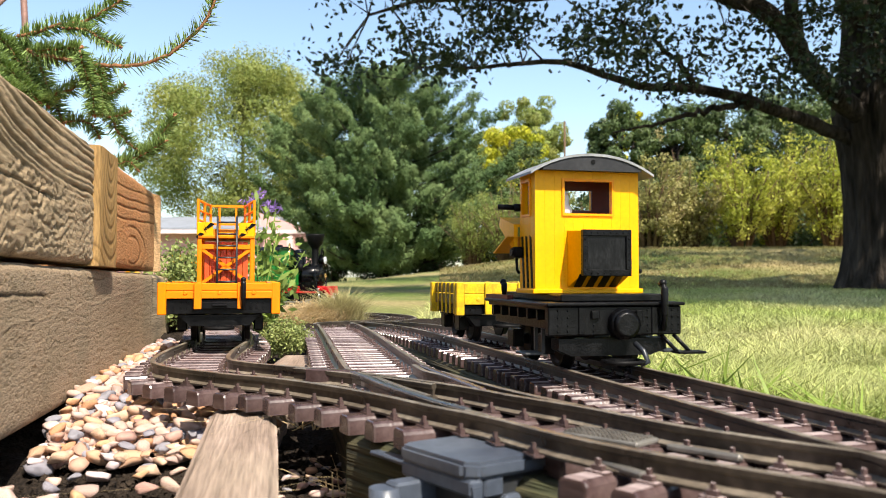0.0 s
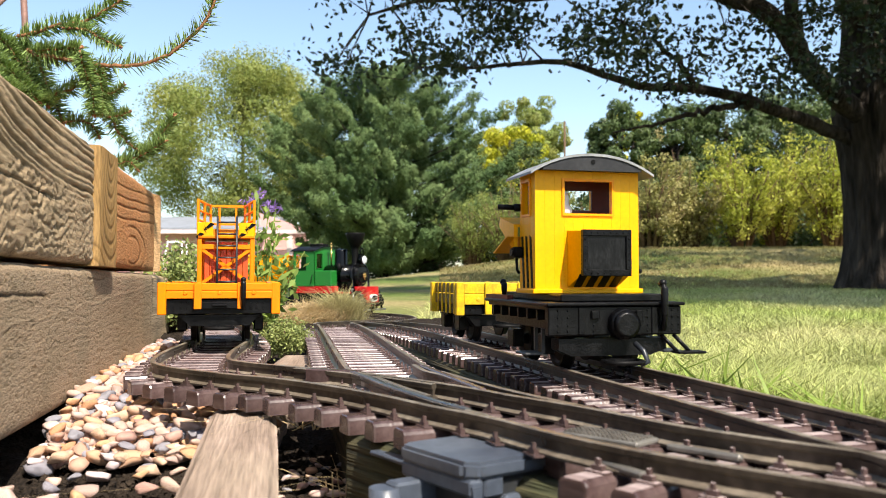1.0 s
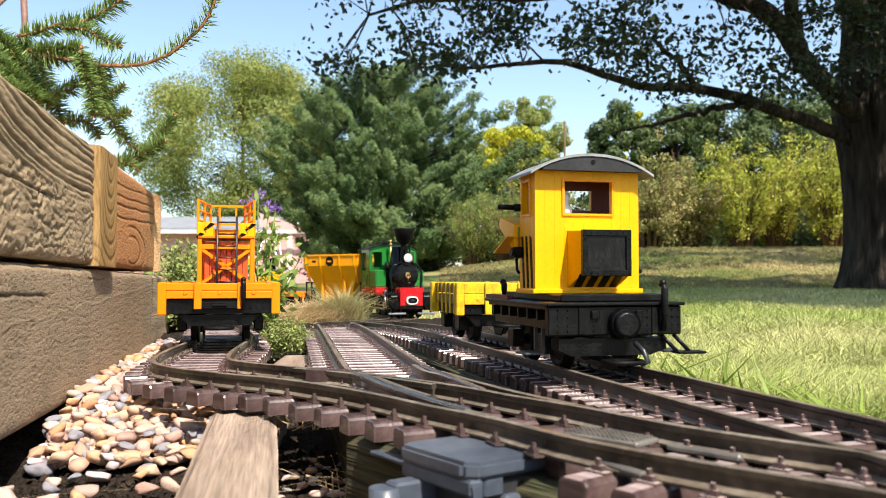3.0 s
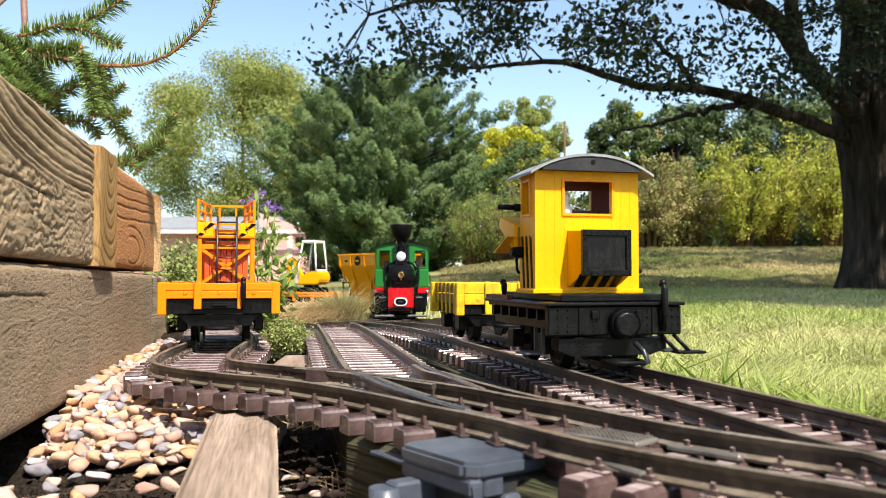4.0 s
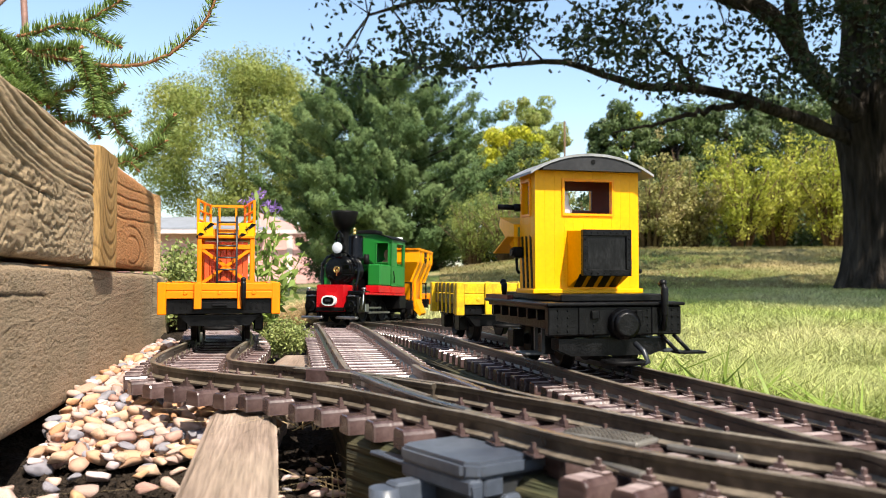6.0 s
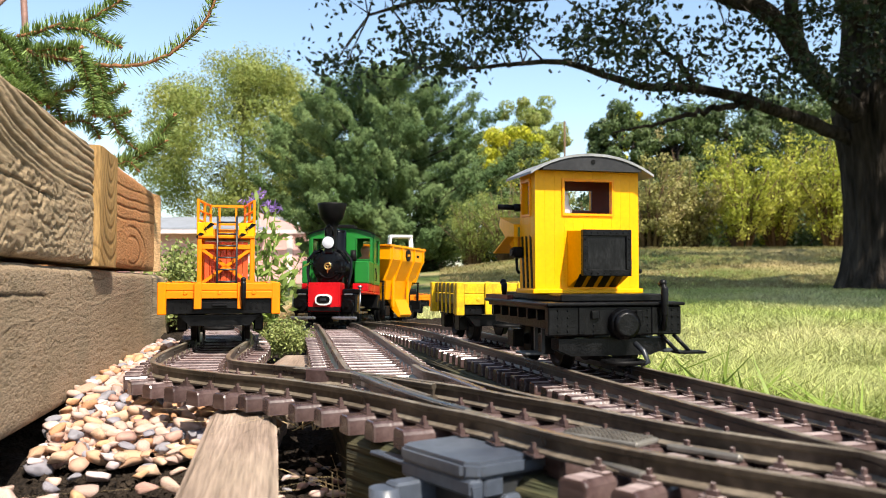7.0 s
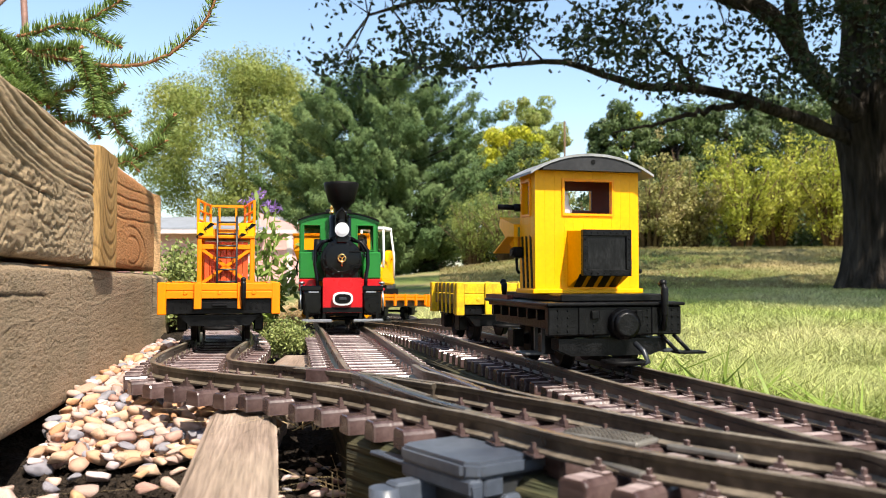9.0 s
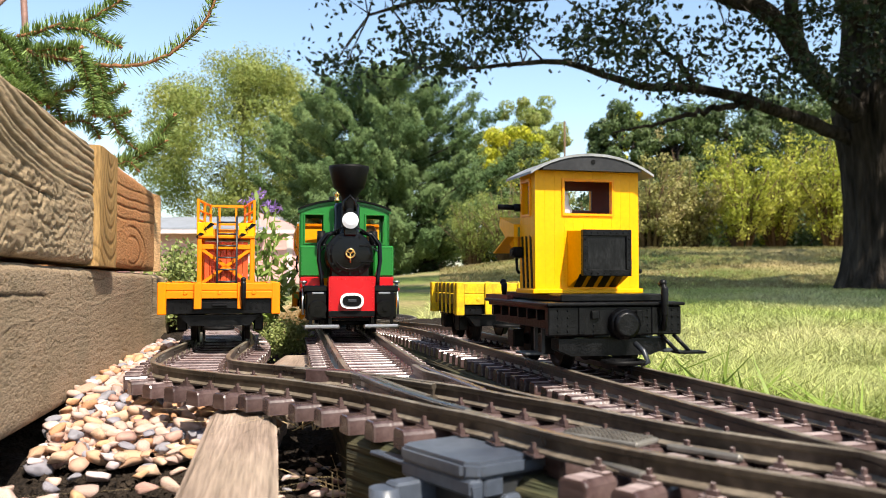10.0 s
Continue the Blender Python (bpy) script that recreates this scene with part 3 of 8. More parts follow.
def carved(name, x0, x1, height, depth, field, relief, material, parent, label, fine=0.0008, start=-0.03):
    """A beam along local x whose front is carved by field(x, v), v from 0 at its foot to 1 at its top."""
    xs = np.linspace(max(start, x0), x1, int((x1 - max(start, x0)) / fine))
    if x0 < start:
        xs = np.concatenate([np.linspace(x0, start, 24)[:-1], xs])
    vs = np.linspace(0, 1, int(height / fine))
    U, V = np.meshgrid(xs, vs)
    grain = np.clip(field(U, V), 0, 1)
    edge = np.minimum(V, 1 - V) * height
    roundness = 0.004 * np.exp(-edge / 0.0018)
    wob = 0.0012 * (lattice(U * 55, V * 0 + 0.5, 9) - 0.5)
    Y = relief * (1 - grain) + roundness
    Z = V * height + wob * (V > 0.5)
    nx, nz = len(xs), len(vs)
    front = np.stack([U, Y, Z], 2).reshape(-1, 3)
    back = np.array([(x, depth, z) for z in (0.0, height) for x in xs])
    k = np.arange((nz - 1) * nx).reshape(nz - 1, nx)[:, :-1].ravel()
    f = np.stack([k, k + 1, k + nx + 1, k + nx], 1).tolist()
    o, top = nx * nz, nx * (nz - 1)
    for i in range(nx - 1):
        f.append((i + 1, i, o + i, o + i + 1))
        f.append((top + i, top + i + 1, o + nx + i + 1, o + nx + i))
        f.append((o + i, o + nx + i, o + nx + i + 1, o + i + 1))
    f.append([j * nx for j in range(nz)] + [o + nx, o])
    f.append([j * nx + nx - 1 for j in range(nz)][::-1] + [o + nx - 1, o + 2 * nx - 1])
    me = bpy.data.meshes.new(name)
    me.from_pydata(np.concatenate([front, back]).tolist(), [], f)
    at = me.attributes.new("grain", "FLOAT", "POINT")
    at.data.foreach_set("value", np.concatenate([grain.ravel(), np.full(len(back), 0.6)]).astype(np.float32))
    sm = np.zeros(len(f), dtype=bool)
    sm[:(nz - 1) * (nx - 1)] = True
    me.polygons.foreach_set("use_smooth", sm)
    me.materials.append(material)
    me.update()
    ob = new(name, me)
    ob.parent = parent
    return tagged(ob, label)


def gully(c, at, width, amount=1.0):
    return amount * np.exp(-((c - at) / width) ** 2)


def upper_grain(u, v):
    """Deep slanted grooves above, knobbly wind-eroded ridges below."""
    c = (1 - v) - 0.16 * (1 - np.exp(-np.maximum(u, -0.02) / 0.06)) + 0.05 * (layers(u * 26, v * 3, 1) - 0.5)
    fade = np.clip(layers(u * 16, v * 4, 5) * 2.6 - 0.55, 0, 1)
    g = 0.80 + 0.16 * (layers(u * 220, v * 60, 2) - 0.5)
    for a, w, k in ((-0.14, 0.012, 0.9), (-0.085, 0.008, 0.5), (-0.03, 0.013, 0.9), (0.045, 0.014, 0.9), (0.10, 0.007, 0.4), (0.165, 0.016, 1.0), (0.215, 0.006, 0.4), (0.265, 0.015, 0.9), (0.315, 0.007, 0.5), (0.36, 0.014, 0.8), (0.43, 0.009, 0.5)):
        g -= gully(c, a, w, k * 0.8) * (0.35 + 0.65 * fade)
    low = np.clip((0.60 - v + 0.16 * (layers(u * 22, v * 4, 3) - 0.5)) / 0.12, 0, 1)
    q = v * 10 + 3.4 * layers(u * 34, v * 4.5, 7) + 1.6 * layers(u * 110, v * 14, 8)
    knob = 1 - np.abs(np.sin(math.pi * q)) ** 0.7
    rough = 0.86 - 0.62 * knob * np.clip(layers(u * 30, v * 5, 11) * 2.4 - 0.5, 0, 1) - 0.55 * np.clip(layers(u * 150, v * 34, 12) - 0.52, 0, 1) * 2
    out = g * (1 - low) + rough * low
    out -= gully(v + 0.25 * (u - 0.1) + 0.03 * (layers(u * 40, v, 15) - 0.5), 0.43, 0.008, 0.7) * np.clip((0.13 - u) / 0.04, 0, 1)
    return out


def lower_grain(u, v):
    """Fine speckled face with a few long thin cracks."""
    g = 0.84 - 0.8 * np.clip(layers(u * 200, v * 70, 21) - 0.50, 0, 1) * 1.8 - 0.35 * np.clip(layers(u * 30, v * 16, 22) - 0.5, 0, 1)
    wave = layers(u * 36, v * 2, 23) - 0.5
    g -= gully(v + 0.05 * wave, 0.80, 0.010, 0.9) * np.clip((0.105 - u) / 0.02, 0, 1)
    g -= gully(v + 0.05 * wave - 0.12 * u, 0.885, 0.006, 0.6) * np.clip((u - 0.19) / 0.02, 0, 1) * np.clip((0.28 - u) / 0.02, 0, 1)
    g += gully(v + 0.07 * wave - 0.45 * (u - 0.1), 0.66, 0.008, 0.25)
    g -= gully(u + 0.004 * (layers(v * 9, u, 24) - 0.5), 0.152, 0.0007, 0.5) * np.clip((v - 0.72) / 0.1, 0, 1)
    q = v * 15 + 3.0 * layers(u * 30, v * 5, 26)
    return g - 0.22 * (1 - np.abs(np.sin(math.pi * q)) ** 0.5) * np.clip(layers(u * 24, v * 6, 27) * 2.6 - 0.8, 0, 1)


def orange_grain(u, v):
    """Smoother stained face: slanted growth lines over a rounded swirl."""
    c = (1 - v) - 0.10 * (0.52 - u) / 0.22 + 0.04 * (layers(u * 22, v * 3, 31) - 0.5)
    g = 0.82 + 0.2 * (layers(u * 160, v * 44, 32) - 0.5)
    for a, w, k in ((0.10, 0.010, 0.5), (0.21, 0.010, 0.6), (0.30, 0.012, 0.7), (0.42, 0.012, 0.55)):
        g -= gully(c, a, w, k)
    r = np.hypot((u - 0.40) / 0.085, (v - 0.20) / 0.26)
    for a in (0.55, 0.95):
        g -= gully(r, a, 0.06, 0.5) * (v < 0.5) * np.clip((u - 0.36) / 0.03, 0, 1)
    return g - 0.7 * np.clip(layers(u * 90, v * 20, 34) - 0.62, 0, 1) * 2


def ring_grain(u, v):
    """Nested growth rings along an upright piece (u up the block, v across it)."""
    x = v - 0.42 + 0.12 * (layers(u * 30, v * 2, 41) - 0.5)
    q = (u / 0.0895 - (0.9 + 3.2 * np.clip(u / 0.0895 - 0.25, 0, 1)) * x * x) * 7.5
    q = q + np.sign(x) * 1.3 * np.abs(x) * u / 0.0895
    return 0.88 - 0.68 * np.clip(1 - np.abs((q % 1) - 0.5) * 4.2, 0, 1) + 0.16 * (layers(u * 90, v * 16, 42) - 0.5)


def split_end():
    """The rounded, splintered end of a beam."""
    bm = bmesh.new()
    rings = []
    for i in range(10):
        u = i / 9
        x = 0.028 * math.sin(u * math.pi / 2)
        rings.append([bm.verts.new((x, 0.0015 + 0.0036 * (1 - math.cos(u * math.pi / 2)) - 0.0075 * math.sin(u * math.pi / 2), z + 0.0008 * noise.noise((u * 9, z * 300, 1)))) for z in np.linspace(0.0005 + 0.002 * u * u, 0.0868 - 0.006 * u ** 3, 26)])
        rings[-1] += [bm.verts.new((x, 0.085, z)) for z in (0.0868 - 0.006 * u ** 3, 0.0005 + 0.002 * u * u)]
    k = len(rings[0])
    for p, q in zip(rings, rings[1:]):
        for j in range(k):
            bm.faces.new((p[j], p[(j + 1) % k], q[(j + 1) % k], q[j]))
    bm.faces.new(rings[0]), bm.faces.new(rings[-1])
    bmesh.ops.recalc_face_normals(bm, faces=bm.faces)
    return bm


def timber_wall():
    w = thing("timber_wall", WALL, "weathered brown stacked landscape timbers forming a retaining wall", "retaining wall", kind="structure")
    m = Matrix.Translation
    specs = [("beam", -0.634, 0.216, 0.0605, M_TIMBER, 0.0875, 0.0, upper_grain, 0.0028, "deeply grained grey-brown weathered beam"),
             ("beam", 0.291, WLEN + 0.028, 0.0605, M_ORANGE_WOOD, 0.0875, 0.001, orange_grain, 0.0012, "orange-stained sawn beam end"),
             ("beam", -0.645, WLEN + 0.018, -0.031, M_LOWER, 0.0885, 0.0015, lower_grain, 0.0010, "grey-brown lower beam with a dark crack")]
    for name, x0, x1, z, material, hgt, y, field, relief, lab in specs:
        carved(name, x0, x1, hgt, 0.089, field, relief, material, w, lab).location = (0, y, z)
    ob = part("beam", beam(bmesh.new(), 0.85 + WLEN - 0.10, 0.089, 0.085, 5), M_TIMBER2, w, "half-buried base beam")
    ob.location = (-0.60, 0.032, -0.122)
    for z, lab in ((-0.031, "set-back grey beam beyond the wall's end"), (-0.122, "set-back base beam")):
        ob = part("beam", beam(bmesh.new(), 0.24, 0.0885, 0.07, 6), M_TIMBER2, w, lab)
        ob.location = (WLEN + 0.020, 0.010, z)
    ob = carved("upright_block", 0.0, 0.0885, 0.0745, 0.03, ring_grain, 0.0009, M_RINGS, w, "olive-brown upright block with nested growth rings")
    ob.matrix_local = m((0.2905, -0.004, 0.0595)) @ Matrix.Rotation(-math.pi / 2, 4, "Y")
    ob = part("split_edge", split_end(), M_PALEFRESH, w, "pale splintered end of the beam")
    ob.location = (WLEN + 0.0284, 0.001, 0.0600)
    return w


def lumber(name, a, b, width, top, height, material, label, seed):
    """A length of sawn board on edge, from a to b, with its top at the height given."""
    a, b = Vector((a[0], a[1], 0)), Vector((b[0], b[1], 0))
    d = (b - a)
    ob = part(name, beam(bmesh.new(), d.length, height, width, seed, 0.0006), material)
    ob.matrix_world = Matrix.Translation((a.x, a.y, top - height)) @ Matrix.Rotation(math.atan2(d.y, d.x), 4, "Z") @ Matrix.Translation((0, -width / 2, 0))
    return tagged(ob, label, "timber board", "boards under the tracks")


timber_wall()
lumber("support_board", (-0.111, 0.475), (-0.040, 0.12), 0.036, -0.0195, 0.06, M_PLANK, "pale sun-bleached wooden board under the curved track", 3)
lumber("support_board", (-0.134, 0.80), (-0.118, 0.52), 0.036, -0.0195, 0.06, M_PLANK, "pale wooden board between the two tracks", 5)
lumber("support_board", (-0.118, 1.24), (0.215, -0.1), 0.030, -0.0175, 0.06, M_MOSSY, "dark mossy board under the siding sleepers", 8)
lumber("support_board", (-0.04, 1.24), (0.29, -0.1), 0.030, -0.0175, 0.06, M_MOSSY, "dark mossy board under the siding sleepers", 9)
lumber("support_board", (-0.150, 1.02), (-0.03, 0.42), 0.030, -0.0175, 0.06, M_MOSSY, "dark mossy board under the main track", 10)
lumber("support_board", (-0.097, 1.02), (0.02, 0.42), 0.030, -0.0175, 0.06, M_MOSSY, "dark mossy board under the main track", 11)
lumber("support_board", (-0.03, 0.40), (0.16, 0.17), 0.036, -0.0175, 0.06, M_MOSSY, "dark board under the turnout", 12)


def soil():
    xs, ys = np.linspace(-0.42, 0.30, 160), np.linspace(0.05, 1.55, 230)
    v = []
    for y in ys:
        for x in xs:
            z = -0.048 - 0.030 * max(0, (0.55 - y) / 0.4) + 0.026 * min(1, max(0, (y - 0.85) / 0.2)) + 0.004 * noise.noise((x * 40, y * 40, 0)) + 0.003 * noise.noise((x * 140, y * 140, 3)) + 0.0022 * noise.noise((x * 330, y * 330, 7))
            e = min(1, max(0, (x - 0.2) / 0.1))
            z += 0.017 * min(1, max(0, (y - 0.45) / 0.10)) * min(1, max(0, (-0.10 - x) / 0.03)) * min(1, max(0, (0.90 - y) / 0.1))
            v.append((x, y, z - 0.05 * e))
    nx = len(xs)
    f = [(j * nx + i, j * nx + i + 1, (j + 1) * nx + i + 1, (j + 1) * nx + i) for j in range(len(ys) - 1) for i in range(nx - 1)]
    tagged(new("soil_bed", mesh_np("soil_bed", v, f, M_SOIL, True)), "dark crumbly garden soil under the railway", "soil", kind="structure")


soil()
bed = part("raised_bed", slab(bmesh.new(), [(-0.62, 0.092), (WLEN - 0.02, 0.092), (WLEN - 0.02, 0.75), (-0.62, 0.75)], "z", -0.13, 0.128), M_SOIL)
bed.matrix_world = WALL
tagged(bed, "dark soil of the raised bed behind the timbers", "soil", kind="structure")


# ---- rolling stock ----
# Side boards of the low wagon: shade put into a duller yellow.
M_DULLYELLOW = mat("shade_darkened_yellow_boards", (0.20, 0.13, 0.008), 0.6, 0, 0.2, 120, 600, 0.2, 0.0004, (0.05, 0.035, 0.008), 0.8)
def on_track(line, s, front=0.05, rear=0.13):
    """Pose of a vehicle whose front is at the distance s: forward is local y, the rail tops are z = 0."""
    a, _ = along(line, STEP, s - front)
    b, _ = along(line, STEP, s - rear)
    d = (a - b) / np.linalg.norm(a - b)
    p = a + d * front
    za, zb = track_z(a[1]), track_z(b[1])
    tilt = math.atan2(za - zb, rear - front)
    return Matrix(((d[1], d[0], 0, p[0]), (-d[0], d[1], 0, p[1]), (0, 0, 1, za + math.tan(tilt) * front), (0, 0, 0, 1))) @ Matrix.Rotation(tilt, 4, "X")


def nearest_s(line, y):
    """Distance along a line, counted from its far end, at which it crosses that y for the last time."""
    return STEP * int(np.where(line[:, 1] > y)[0].max())


def wheelset(parent, y, r=0.0145, name="wheel"):
    for sx in (-1, 1):
        bm = bmesh.new()
        m = Matrix.Translation((sx * 0.0215, y, r)) @ Matrix.Rotation(sx * math.pi / 2, 4, "Y")
        turned(bm, [(r + 0.0025, -0.0035), (r + 0.0025, -0.002), (r, -0.0012), (r, 0.003), (r - 0.002, 0.003), (r - 0.0035, 0.0012), (0.004, 0.0016), (0.003, 0.0038), (0.001, 0.004)], 24, m)
        part(name, bm, M_BLACK, parent)
    part("axle", cyl(bmesh.new(), (-0.0215, y, r), (0.0215, y, r), 0.002), M_BLACK, parent)


def hook_coupler(parent, y, z=0.012):
    bm = bmesh.new()
    box(bm, -0.004, 0.004, y - 0.03, y + 0.006, z - 0.002, z + 0.001, 0.0004)
    tube(bm, [(-0.011, y + 0.004, z), (-0.011, y + 0.012, z), (-0.006, y + 0.017, z), (0.006, y + 0.017, z), (0.011, y + 0.012, z), (0.011, y + 0.004, z), (-0.011, y + 0.004, z)], 0.0014, 6)
    part("coupler", bm, M_BLACK, parent)


def hose(parent, x, y, z0, z1):
    """An upright brake pipe: thin foot, thicker sleeve, rounded head bent back a little."""
    bm = bmesh.new()
    h = z1 - z0
    tube(bm, [(x, y, z0), (x, y + 0.002, z0 + h * 0.3), (x, y + 0.002, z0 + h * 0.85), (x, y, z1), (x, y - 0.003, z1 - 0.001)], 0.0017, 8)
    turned(bm, [(0.0017, 0.0), (0.0020, 0.0015), (0.0022, h * 0.3), (0.0021, h * 0.58), (0.0017, h * 0.62)], 12, Matrix.Translation((x, y + 0.002, z0 + h * 0.30)))
    turned(bm, [(0.0008, -0.0022), (0.0021, -0.0012), (0.0023, 0.0), (0.0019, 0.0013), (0.0006, 0.0021)], 12, Matrix.Translation((x, y, z1)))
    part("brake_hose", bm, M_DUSTBLACK, parent, "black upright brake hose")


def rivets(bm, pts, r=0.0008, axis="y", h=0.0008):
    off = {"x": Vector((h, 0, 0)), "y": Vector((0, h, 0)), "z": Vector((0, 0, h))}[axis]
    for p in pts:
        cyl(bm, Vector(p) - off * 0.5, Vector(p) + off, r, r * 0.55, 6)


def low_wagon(name, m, label, category, length, width, top, boards, beam_z, inside=None, stakes=4, sides=None, stake=0.003):
    """A two-axle low-sided wagon: frame, floor, hinged boards with stakes, wheels, couplers, hose."""
    w = thing(name, m, label, category, "wagons")
    hw, z0, zb = width / 2, beam_z[0], beam_z[1]
    bm = bmesh.new()
    box(bm, -hw + 0.003, hw - 0.003, -length + 0.003, -0.003, z0, zb, 0.0005)
    part("frame", bm, M_DUSTBLACK, w, "black frame")
    part("floor", box(bmesh.new(), -hw + 0.003, hw - 0.003, -length + 0.003, -0.003, zb + 0.0002, zb + 0.003), inside or M_BLACK, w)
    bz = zb + 0.0005
    for y0, y1, nm in ((-0.003, 0.0, "end_board"), (-length, -length + 0.003, "end_board")):
        bm = bmesh.new()
        mid = (bz + top) / 2
        box(bm, -hw + 0.003, hw - 0.003, y0, y1, bz, mid - 0.0004, 0.0005)
        box(bm, -hw + 0.003, hw - 0.003, y0, y1, mid + 0.0004, top, 0.0005)
        box(bm, -hw + 0.004, hw - 0.004, y0 + 0.0005, y1 - 0.0005, bz, top - 0.0005)
        f = 1 if y1 == 0.0 else -1
        ye = y1 if f > 0 else y0
        rivets(bm, [(x, ye, bz + 0.0045) for x in (-hw * 0.6, 0.0, hw * 0.6)], 0.0022, "y", 0.0006 * f)
        e = part(nm, bm, boards, w)
        for x in (-hw * 0.38, hw * 0.38):
            part("stake", box(bmesh.new(), x - 0.003, x + 0.003, ye - 0.0005, ye + 0.0022 * f if f > 0 else ye + 0.0005, zb - 0.008, top + 0.0005, 0.0005) if f > 0 else
                 box(bmesh.new(), x - 0.003, x + 0.003, ye - 0.0022, ye + 0.0005, zb - 0.008, top + 0.0005, 0.0005), boards, w)
    for sx in (-1, 1):
        bm = bmesh.new()
        a, b = sorted((sx * hw, sx * (hw - 0.003)))
        mid = (bz + top) / 2
        box(bm, a, b, -length + 0.0035, -0.0035, bz, mid - 0.0004, 0.0005)
        box(bm, a, b, -length + 0.0035, -0.0035, mid + 0.0004, top, 0.0005)
        part("side_board", bm, sides or boards, w)
        for y in np.linspace(-length + 0.02, -0.02, stakes):
            c, d = sorted((sx * (hw - 0.0005), sx * (hw + min(0.0025, stake))))
            part("stake", box(bmesh.new(), c, d, y - stake, y + stake, zb - 0.008, top + 0.0008, 0.0004), boards, w)
        for y in (-0.0035, -length + 0.0035):
            part("corner_post", box(bmesh.new(), sx * hw - 0.0035, sx * hw + 0.0035, y - 0.0035, y + 0.0035, z0 - 0.0005, top + 0.0006, 0.0006), boards, w)
        for y in (-length * 0.24, -length * 0.76):
            bm = bmesh.new()
            box(bm, sx * 0.032 - 0.004, sx * 0.032 + 0.004, y - 0.007, y + 0.007, 0.008, 0.021, 0.001)
            for k in range(3):
                box(bm, sx * 0.033 - 0.002, sx * 0.033 + 0.002, y - 0.018 + k * 0.004, y + 0.018 - k * 0.004, 0.0215 - k * 0.0013, 0.0225 - k * 0.0013)
            part("axle_box", bm, M_DUSTBLACK, w)
    bm = bmesh.new()
    box(bm, -0.018, 0.018, -0.002, 0.0012, z0 + 0.004, zb - 0.002, 0.0006)
    box(bm, -0.006, 0.006, 0.0, 0.003, z0 + 0.006, zb - 0.004, 0.0006)
    rivets(bm, [(x, 0.0, z) for x in (-0.036, -0.030, -0.025, 0.025, 0.030, 0.036) if abs(x) < hw - 0.006 for z in (z0 + 0.004, zb - 0.003)], 0.0007)
    part("buffer_plate", bm, M_DUSTBLACK, w)
    bm = bmesh.new()
    slab(bm, [(-0.032, z0 - 0.001), (0.032, z0 - 0.001), (0.024, z0 - 0.010), (-0.024, z0 - 0.010)], "y", -0.02, -0.006)
    part("step_plate", bm, M_DUSTBLACK, w)
    for y in (-length * 0.24, -length * 0.76):
        wheelset(w, y)
    hook_coupler(w, 0.0, 0.013)
    hook_coupler(w, -length - 0.014, 0.013)
    hose(w, hw * -0.42, 0.003, z0 + 0.004, top + 0.003)
    return w


